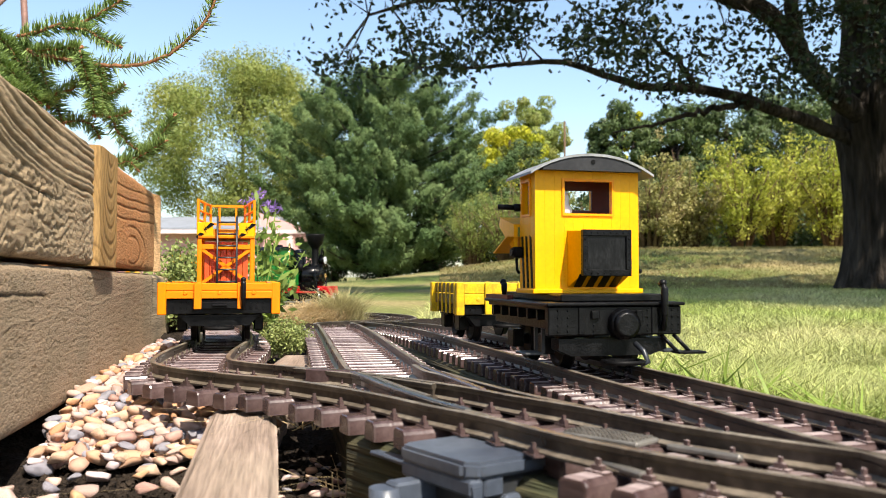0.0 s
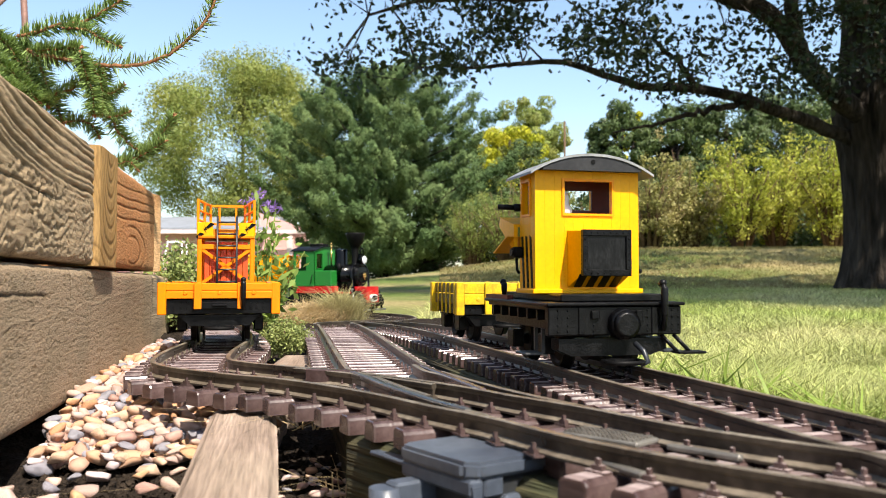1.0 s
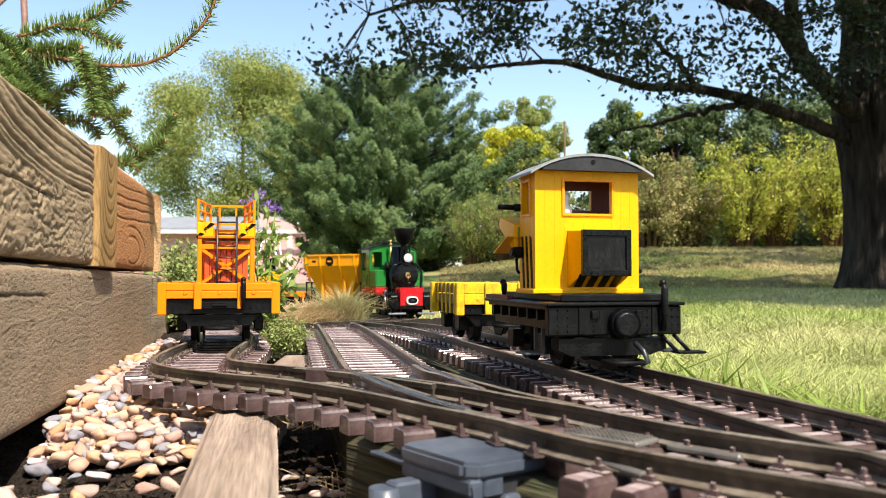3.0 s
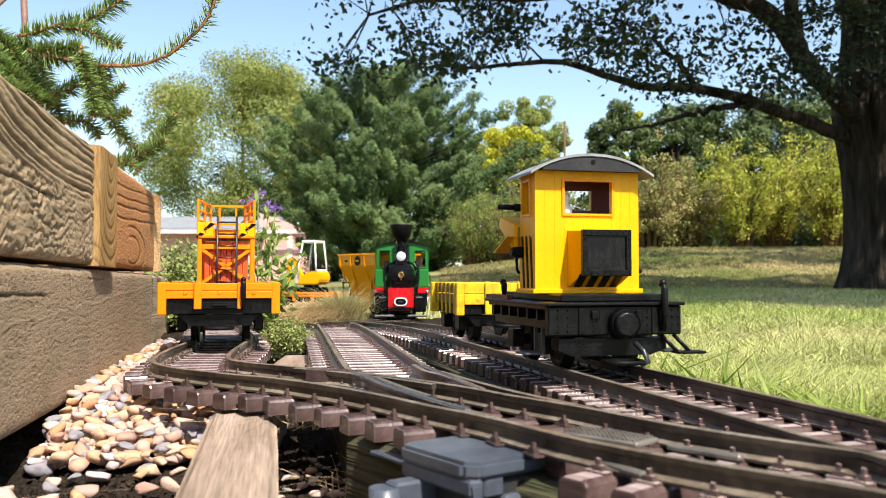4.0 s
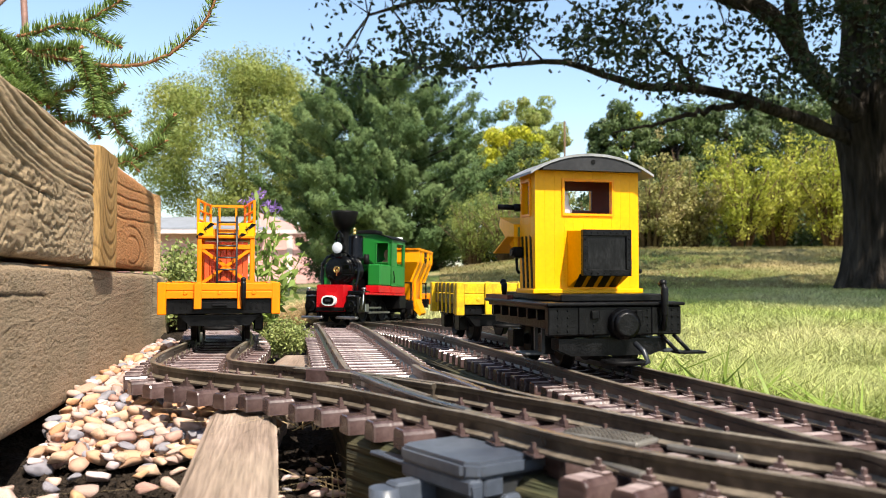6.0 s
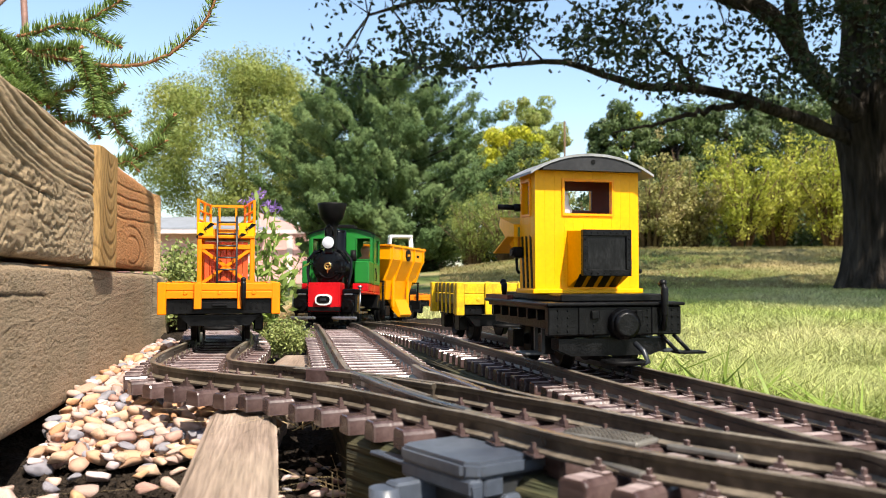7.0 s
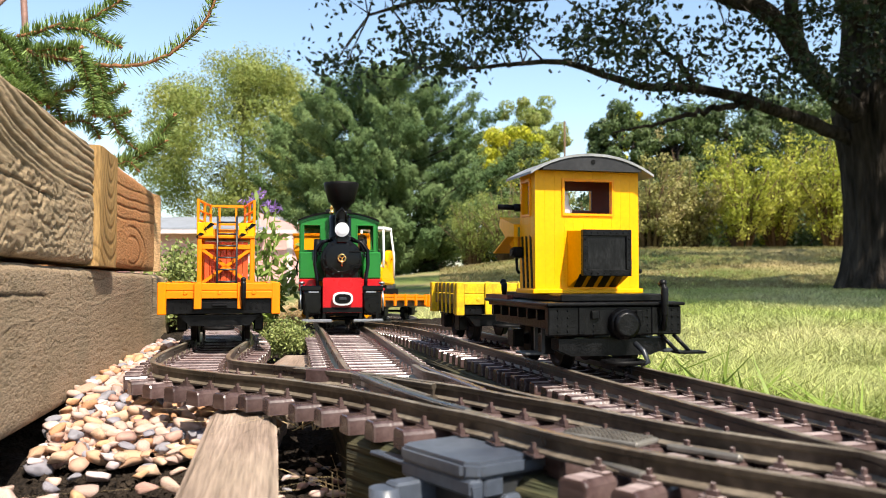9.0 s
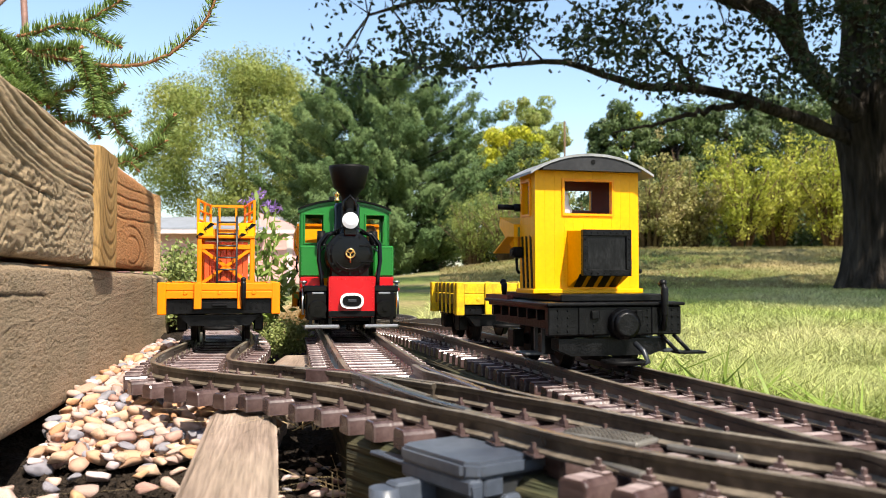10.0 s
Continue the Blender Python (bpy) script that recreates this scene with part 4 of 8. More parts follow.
def tower_wagon():
    """Low wagon with a lift tower: braced legs, boarded core, platform with railings and striped ends, ladder."""
    m = on_track(LEFT, nearest_s(LEFT, 0.690), 0.05, 0.15)
    w = low_wagon("tower_wagon", m, "orange low-sided wagon with a braced maintenance tower and ladder", "wagon", 0.20, 0.0905, 0.0492, M_ORANGE, (0.024, 0.036))
    shift = -0.0030
    y0, y1, hw, z0, z1 = -0.085, -0.150, 0.0235, 0.040, 0.0895
    for sx in (-1, 1):
        for y in (y0, y1):
            part("tower_leg", box(bmesh.new(), sx * hw - 0.002, sx * hw + 0.002, y - 0.002, y + 0.002, z0, z1, 0.0004), M_ORANGE, w)
    for k in range(8):
        x = -hw + 0.004 + k * 0.0049
        part("core_board", box(bmesh.new(), x, x + 0.0046, y1 + 0.004, y0 - 0.004, z0, z1 - 0.003, 0.0003), M_REDORANGE, w, "dark red-orange board inside the tower")
    for y in (y0, y1):
        for s in (-1, 1):
            d = bmesh.new()
            ang = math.atan2(0.034, 2 * hw * s)
            box(d, -0.026, 0.026, -0.0010, 0.0010, -0.0015, 0.0015, 0, Matrix.Translation((0, y, 0.064)) @ Matrix.Rotation(-ang if s > 0 else -ang, 4, "Y"))
            part("brace", d, M_ORANGE, w)
        part("cross_beam", box(bmesh.new(), -hw - 0.002, hw + 0.002, y - 0.0015, y + 0.0015, 0.0795, 0.0840, 0.0004), M_ORANGE, w)
    part("platform", box(bmesh.new(), -0.0255, 0.0255, y1 - 0.002, y0 + 0.003, z1, z1 + 0.003, 0.0006), M_ORANGE, w)
    band = box(bmesh.new(), -0.0255, 0.0255, y0 - 0.001, y0 + 0.0015, z1 + 0.001, z1 + 0.0085, 0.0004)
    part("front_panel", band, M_ORANGE, w, "orange front panel")
    for sx in (-1, 1):
        a = bmesh.new()
        box(a, sx * 0.0185 - 0.0068, sx * 0.0185 + 0.0072, y0 + 0.0016, y0 + 0.0026, z1 + 0.002, z1 + 0.0145, 0.0003)
        plate = part("warning_plate", a, M_YELLOW, w, "yellow plate with black stripes and a flash sign")
        b = bmesh.new()
        for ux, uz in ((-0.0045, 0.0135), (0.0045, 0.0045)):
            slab(b, [(sx * 0.0185 + ux - 0.004, z1 + uz - 0.0005), (sx * 0.0185 + ux, z1 + uz + 0.0008), (sx * 0.0185 + ux + 0.004, z1 + uz - 0.0035), (sx * 0.0185 + ux + 0.002, z1 + uz - 0.0048)], "y", y0 + 0.0026, y0 + 0.0030)
        slab(b, [(sx * 0.0185 + 0.001, z1 + 0.0120), (sx * 0.0185 - 0.0018, z1 + 0.0078), (sx * 0.0185 + 0.0002, z1 + 0.0078), (sx * 0.0185 - 0.001, z1 + 0.0045), (sx * 0.0185 + 0.0018, z1 + 0.0088), (sx * 0.0185, z1 + 0.0088)], "y", y0 + 0.0026, y0 + 0.0030)
        part("black_stripes", b, M_BLACK, plate)
        r = bmesh.new()
        far = sx * 0.0165
        for u in (0.0, 0.5, 1.0):
            x, y = sx * 0.0250 + (far - sx * 0.0250) * u, y0 + (y1 - y0) * u
            box(r, x - 0.0012, x + 0.0012, y - 0.0012, y + 0.0012, z1 + 0.003, 0.1255, 0.0003)
        for z in (0.1245, 0.1155, 0.1065, 0.098):
            tube(r, [(sx * 0.0250, y0, z), (far, y1, z)], 0.0012, 4)
        part("side_railing", r, M_ORANGE, w)
    r = bmesh.new()
    for z in (0.1245, 0.1065):
        box(r, -0.0165, 0.0165, y1 - 0.001, y1 + 0.001, z - 0.0011, z + 0.0011)
    for x in (-0.008, 0.008):
        box(r, x - 0.001, x + 0.001, y1 - 0.001, y1 + 0.001, z1, 0.1225)
    part("end_railing", r, M_ORANGE, w)
    lad = bmesh.new()
    for x in (-0.0085, 0.0085):
        tube(lad, [(x - 0.001, y0 + 0.018, z0 + 0.002), (x - 0.001, y0 + 0.006, 0.1095)], 0.0010, 6)
    for k in range(6):
        u = 0.12 + 0.16 * k
        yy, zz = y0 + 0.018 - 0.012 * u, z0 + 0.002 + 0.0675 * u
        cyl(lad, (-0.0095, yy, zz), (0.0075, yy, zz), 0.0008, seg=6)
    part("ladder", lad, M_GREYBLACK, w, "dark grey ladder")
    for ob in w.children:
        if ob.name.split(".")[0] in ("tower_leg", "core_board", "brace", "cross_beam", "platform", "front_panel", "warning_plate", "side_railing", "end_railing", "ladder"):
            ob.location.x += shift


tower_wagon()


def cab_wagon():
    """Short black flat wagon with a yellow cab, riveted box on its front, roof and crane arm behind."""
    s = nearest_s(SIDING, 0.492)
    m = on_track(SIDING, s, 0.03, 0.085)
    w = thing("crane_cab_wagon", m, "yellow boarded cab with grey arched roof on a black flat wagon", "wagon", "wagons")
    hw = 0.0420
    part("buffer_beam", box(bmesh.new(), -hw, hw, -0.006, 0.0, 0.0205, 0.0375, 0.0008), M_DUSTBLACK, w)
    f = bmesh.new()
    box(f, -hw + 0.001, hw - 0.001, -0.118, -0.0065, 0.0350, 0.0395, 0.0006)
    box(f, -hw - 0.0015, hw + 0.0015, -0.120, 0.0022, 0.0376, 0.0396, 0.0006)
    box(f, -hw * 0.86, hw * 0.72, -0.112, -0.010, 0.0396, 0.0442, 0.0008)
    part("deck", f, M_DUSTBLACK, w)
    for sx in (-1, 1):
        g = bmesh.new()
        a, b = sorted((sx * (hw - 0.006), sx * (hw - 0.010)))
        box(g, a, b, -0.118, -0.0065, 0.0235, 0.0350, 0.0004)
        for y in np.linspace(-0.105, -0.02, 6):
            a, b = sorted((sx * (hw - 0.006), sx * (hw - 0.0005)))
            slab(g, [(y - 0.0012, 0.0350), (y + 0.0012, 0.0350), (y + 0.0012, 0.0290), (y - 0.0012, 0.0290)], "x", a, b)
        part("side_sill", g, M_DUSTBLACK, w)
        t = bmesh.new()
        a, b = sorted((sx * (hw - 0.003), sx * (hw + 0.008)))
        box(t, a, b, -0.034, -0.016, 0.0085, 0.0100, 0.0004)
        box(t, sx * (hw - 0.004) - 0.001, sx * (hw - 0.004) + 0.001, -0.032, -0.030, 0.009, 0.0240)
        box(t, sx * (hw - 0.004) - 0.001, sx * (hw - 0.004) + 0.001, -0.020, -0.018, 0.009, 0.0240)
        part("side_step", t, M_GREYBLACK, w)
        for y in (-0.032, -0.088):
            part("axle_box", box(bmesh.new(), sx * 0.031 - 0.004, sx * 0.031 + 0.004, y - 0.006, y + 0.006, 0.008, 0.020, 0.001), M_DUSTBLACK, w)
    st = bmesh.new()
    box(st, -hw - 0.012, -hw + 0.006, -0.002, 0.008, 0.0095, 0.0110, 0.0005)
    for k in (0, 0.008):
        tube(st, [(-hw + 0.012 - k, -0.003, 0.0205), (-hw + 0.004 - k, 0.002, 0.0105)], 0.0012, 6)
    part("corner_step", st, M_DUSTBLACK, w)
    c = bmesh.new()
    cyl(c, (-0.004, 0.0, 0.0270), (-0.004, 0.006, 0.0270), 0.0095, 0.0085, 24)
    cyl(c, (-0.004, 0.006, 0.0270), (-0.004, 0.0075, 0.0270), 0.0085, 0.006, 24)
    part("round_buffer", c, M_DUSTBLACK, w)
    c = bmesh.new()
    rivets(c, [(x, 0.0, z) for x in (-0.040, -0.036, 0.036, 0.030, -0.020, 0.014) for z in (0.0230, 0.0265, 0.0310, 0.0350)], 0.0008)
    for x in (-0.0245, 0.0215):
        part("beam_strap", box(bmesh.new(), x - 0.0020, x + 0.0020, 0.0, 0.0008, 0.0212, 0.0370, 0.0003), M_DUSTBLACK, w)
    box(c, -0.016, -0.012, 0.0, 0.0020, 0.0260, 0.0350, 0.0005)
    box(c, 0.011, 0.016, 0.0, 0.0020, 0.0300, 0.0350, 0.0005)
    part("beam_rivets", c, M_DUSTBLACK, w)
    p = bmesh.new()
    slab(p, [(-0.034, 0.0185), (0.034, 0.0185), (0.034, 0.0120), (0.026, 0.0085), (-0.024, 0.0085), (-0.034, 0.0120)], "y", -0.016, -0.004)
    part("plough_plate", p, M_DUSTBLACK, w)
    hook_coupler(w, 0.0, 0.006)
    tube_b = tube(bmesh.new(), [(-0.010, 0.004, 0.016), (-0.012, 0.010, 0.012), (-0.014, 0.012, 0.006), (-0.010, 0.010, 0.004)], 0.0016, 8)
    part("coupling_hook", tube_b, M_GREYBLACK, w)
    hose(w, -0.029, 0.002, 0.0230, 0.0510)
    hose(w, 0.030, -0.118, 0.0400, 0.0510)
    for y in (-0.032, -0.088):
        wheelset(w, y, 0.013)
    # cab with window openings through its walls
    cx, fx, y0, y1, z0, z1 = 0.003, 0.0345, -0.033, -0.061, 0.0442, 0.1196
    bm = bmesh.new()

    def wall_y(y, win, thick=0.003):
        a, b, lo, hi = win
        for x0, x1, c0, c1 in ((cx - fx, a, z0, z1), (b, cx + fx, z0, z1), (a, b, z0, lo), (a, b, hi, z1)):
            n = max(1, round((x1 - x0) / 0.0062))
            for k in range(n):
                q = (x1 - x0) / n
                part("wall_board", box(bmesh.new(), x0 + k * q + 0.00001, x0 + (k + 1) * q - 0.00001, y - thick, y, c0, c1, 0.0001), M_YELLOW, w)
    wall_y(y0, (cx - 0.0160, cx + 0.0155, 0.0935, 0.1135))
    wall_y(y1 + 0.003, (cx - 0.0135, cx + 0.0115, 0.0960, 0.1140))
    for sx in (-1, 1):
        x0 = cx + sx * fx
        a, b = sorted((x0, x0 - sx * 0.003))
        for c0, c1, d0, d1 in ((y1 + 0.003, -0.054, z0, z1), (-0.041, y0 - 0.003, z0, z1), (-0.054, -0.041, z0, 0.0935), (-0.054, -0.041, 0.1135, z1)):
            n = max(1, round((c1 - c0) / 0.0062))
            for k in range(n):
                q = (c1 - c0) / n
                part("wall_board", box(bmesh.new(), a, b, c0 + k * q + 0.00001, c0 + (k + 1) * q - 0.00001, d0, d1, 0.0001), M_YELLOW, w)
    box(bm, cx - fx - 0.002, cx + fx + 0.002, y1 - 0.002, y0 + 0.002, z0, z0 + 0.0028, 0.0004)
    part("cab_plinth", bm, M_YELLOW, w)
    for y, a, b, lo, hi in ((y0, cx - 0.0160, cx + 0.0155, 0.0935, 0.1135),):
        r = bmesh.new()
        for q in ((a - 0.0015, b + 0.0015, lo - 0.0015, lo), (a - 0.0015, b + 0.0015, hi, hi + 0.0015), (a - 0.0015, a, lo, hi), (b, b + 0.0015, lo, hi)):
            box(r, q[0], q[1], y - 0.001, y + 0.0010, q[2], q[3])
        part("window_frame", r, M_AMBER, w)
    for sx in (-1, 1):
        r, x = bmesh.new(), cx + sx * (fx + 0.0003)
        for q in ((-0.0555, -0.0395, 0.0920, 0.0935), (-0.0555, -0.0395, 0.1135, 0.1150), (-0.0555, -0.054, 0.0935, 0.1135), (-0.041, -0.0395, 0.0935, 0.1135)):
            box(r, x - 0.001, x + 0.001, q[0], q[1], q[2], q[3])
        part("window_frame", r, M_AMBER, w)
        st = bmesh.new()
        for k in range(3):
            yy = -0.0545 + k * 0.0075
            slab(st, [(yy, 0.0475), (yy + 0.0032, 0.0475), (yy + 0.0032 - 0.003, 0.080 - k * 0.0006), (yy - 0.003, 0.080)], "x", *sorted((cx + sx * (fx + 0.0003), cx + sx * (fx - 0.0005))))
        part("hazard_stripes", st, M_BLACK, w, "black slanted hazard stripes")
    # Added sheet that covers the yellow back wall with dark red-brown.
    lin = bmesh.new()
    for q in ((cx - fx + 0.003, cx - 0.0135, 0.0935, 0.1165), (cx + 0.0115, cx + fx - 0.003, 0.0935, 0.1165), (cx - 0.0135, cx + 0.0115, 0.0935, 0.0975), (cx - 0.0135, cx + 0.0115, 0.1100, 0.1165)):
        box(lin, q[0], q[1], y1 + 0.0032, y1 + 0.0042, q[2], q[3])
    part("inner_dark_sheet", lin, M_REDBROWN, w, "dark red-brown sheet added inside the cab")
    part("cab_inside", box(bmesh.new(), cx - fx + 0.003, cx + fx - 0.003, y1 + 0.004, y0 - 0.004, 0.088, 0.0935), M_REDBROWN, w)
    v = bmesh.new()
    turned(v, [(0.001, 0.0), (0.006, 0.001), (0.0062, 0.004), (0.0040, 0.0075), (0.0042, 0.011), (0.0035, 0.015), (0.0008, 0.017)], 14, Matrix.Translation((cx + 0.011, -0.047, 0.0925)))
    part("driver_doll", v, M_WHITE, w, "small pale driver doll")
    # roof: an arched shell over solid grey ends
    rf = bmesh.new()
    out, n = [], 18
    for i in range(n + 1):
        u = -1 + 2 * i / n
        out.append((cx + u * 0.0405, 0.1178 + 0.0118 * (1 - abs(u) ** 2.2)))
    inner = [(x, z - 0.0016) for x, z in out[::-1]]
    slab(rf, out + inner, "y", -0.0705, -0.0235)
    roof = part("roof", rf, M_ROOF, w, "grey arched roof")
    ends = [q for q in inner if q[1] > 0.1197]
    for ya, yb in ((-0.0275, -0.0243), (-0.0697, -0.0665)):
        part("roof_end", slab(bmesh.new(), ends + [(ends[-1][0] - 0.001, 0.1191), (ends[0][0] + 0.001, 0.1191)], "y", ya, yb), M_ROOFEND, roof, "dark grey closed roof end")
    part("vent_hole", cyl(bmesh.new(), (cx, -0.0245, 0.1245), (cx, -0.0239, 0.1245), 0.0014, seg=12), M_BLACK, roof)
    # equipment box on the cab's front
    bx0, bx1, bz0, bz1, by = -0.0165, 0.0150, 0.0555, 0.0820, y0 + 0.0205
    eb = bmesh.new()
    back = [eb.verts.new((x, y0, z)) for x, z in ((bx0, 0.0480), (bx1 + 0.0015, 0.0480), (bx1 + 0.0015, bz1 + 0.0008), (bx0, bz1 + 0.0008))]
    fore = [eb.verts.new((x, by - 0.003, z)) for x, z in ((bx0, bz0), (bx1, bz0), (bx1, bz1), (bx0, bz1))]
    for k in range(4):
        eb.faces.new((back[k], back[(k + 1) % 4], fore[(k + 1) % 4], fore[k]))
    eb.faces.new(back), eb.faces.new(fore)
    bmesh.ops.recalc_face_normals(eb, faces=eb.faces)
    bxo = part("equipment_box", eb, M_YELLOW, w, "yellow box with a black riveted front")
    fr = bmesh.new()
    for q in ((bx0, bx1, bz0 - 0.0006, bz0 + 0.0032), (bx0, bx1, bz1 - 0.0032, bz1 + 0.0006), (bx0, bx0 + 0.0034, bz0 + 0.0032, bz1 - 0.0032), (bx1 - 0.0034, bx1, bz0 + 0.0032, bz1 - 0.0032)):
        box(fr, q[0], q[1], by - 0.0035, by, q[2], q[3], 0.0003)
    rivets(fr, [(x, by, z) for x in np.linspace(bx0 + 0.0015, bx1 - 0.0015, 8) for z in (bz0 + 0.0012, bz1 - 0.0012)], 0.0006)
    rivets(fr, [(x, by, z) for z in np.linspace(bz0 + 0.005, bz1 - 0.005, 5) for x in (bx0 + 0.0016, bx1 - 0.0016)], 0.0006)
    part("front_frame", fr, M_DUSTBLACK, bxo)
    part("front_panel", box(bmesh.new(), bx0 + 0.0034, bx1 - 0.0034, by - 0.003, by - 0.0012, bz0 + 0.0032, bz1 - 0.0032), M_PANEL, bxo, "scratched black panel")
    # slanted black stripes under the box and a latch on its side
    sx_ = (bz0 - 0.0480) / 0.0175
    for k in range(4):
        xa = bx0 + 0.001 + k * 0.0078
        st = bmesh.new()
        q = [st.verts.new((xa + dx, y0 + 0.001 + dy, 0.0480 + sx_ * (dy + 0.001) - dz)) for dz in (0.0003, -0.0006) for dx, dy in ((0, 0), (0.0050, 0), (0.0080, 0.0162), (0.0030, 0.0162))]
        for f in ((0, 1, 2, 3), (7, 6, 5, 4), (0, 4, 5, 1), (1, 5, 6, 2), (2, 6, 7, 3), (3, 7, 4, 0)):
            st.faces.new([q[i] for i in f])
        bmesh.ops.recalc_face_normals(st, faces=st.faces)
        part("hazard_stripe", st, M_BLACK, bxo)
    part("side_pin", cyl(bmesh.new(), (cx - fx - 0.005, -0.040, 0.058), (cx - fx, -0.040, 0.058), 0.0015, seg=10), M_BLACK, w)
    # crane arm behind the cab
    arm = bmesh.new()
    slab(arm, [(-0.061, 0.070), (-0.061, 0.088), (-0.090, 0.0945), (-0.092, 0.0885)], "x", cx + 0.020, cx + 0.0225)
    slab(arm, [(-0.061, 0.070), (-0.061, 0.088), (-0.090, 0.0945), (-0.092, 0.0885)], "x", cx + 0.036, cx + 0.0385)
    slab(arm, [(-0.061, 0.0862), (-0.061, 0.088), (-0.090, 0.0945), (-0.0902, 0.0930)], "x", cx + 0.0225, cx + 0.036)
    slab(arm, [(-0.0605, 0.080), (-0.0585, 0.080), (-0.0860, 0.0700), (-0.088, 0.0705)], "x", cx + 0.0225, cx + 0.0440)
    part("crane_arm", arm, M_YELLOW, w, "yellow channel-shaped crane arm")
    lamp = bmesh.new()
    cyl(lamp, (cx + fx, -0.058, 0.0985), (cx + fx + 0.004, -0.060, 0.0986), 0.0025)
    cyl(lamp, (cx + fx + 0.002, -0.062, 0.0988), (cx + fx + 0.013, -0.066, 0.0995), 0.0017)
    part("side_pipe", lamp, M_BLACK, w)
    wn_ = bmesh.new()
    box(wn_, cx + fx, cx + fx + 0.006, -0.061, -0.054, 0.0665, 0.0735, 0.001)
    tube(wn_, [(cx + fx + 0.004, -0.056, 0.066), (cx + fx + 0.004, -0.055, 0.059), (cx + fx + 0.0025, -0.055, 0.0565)], 0.0009, 6)
    cyl(wn_, (cx + fx + 0.006, -0.057, 0.0700), (cx + fx + 0.0075, -0.057, 0.0700), 0.0024)
    part("winch", wn_, M_BLACK, w)
    part("rail_strip", box(bmesh.new(), hw - 0.003, hw + 0.001, -0.118, -0.070, 0.0398, 0.0425), M_REDBROWN, w)


cab_wagon()
s_low = nearest_s(SIDING, 0.725)
low_wagon("low_wagon", on_track(SIDING, s_low, 0.024, 0.074) @ pose(-0.011, 0, 0), "worn yellow low-sided wagon with black frame", "wagon", 0.098, 0.078, 0.0490, M_YELLOW2, (0.022, 0.030), None, 5, M_DULLYELLOW, 0.0010)


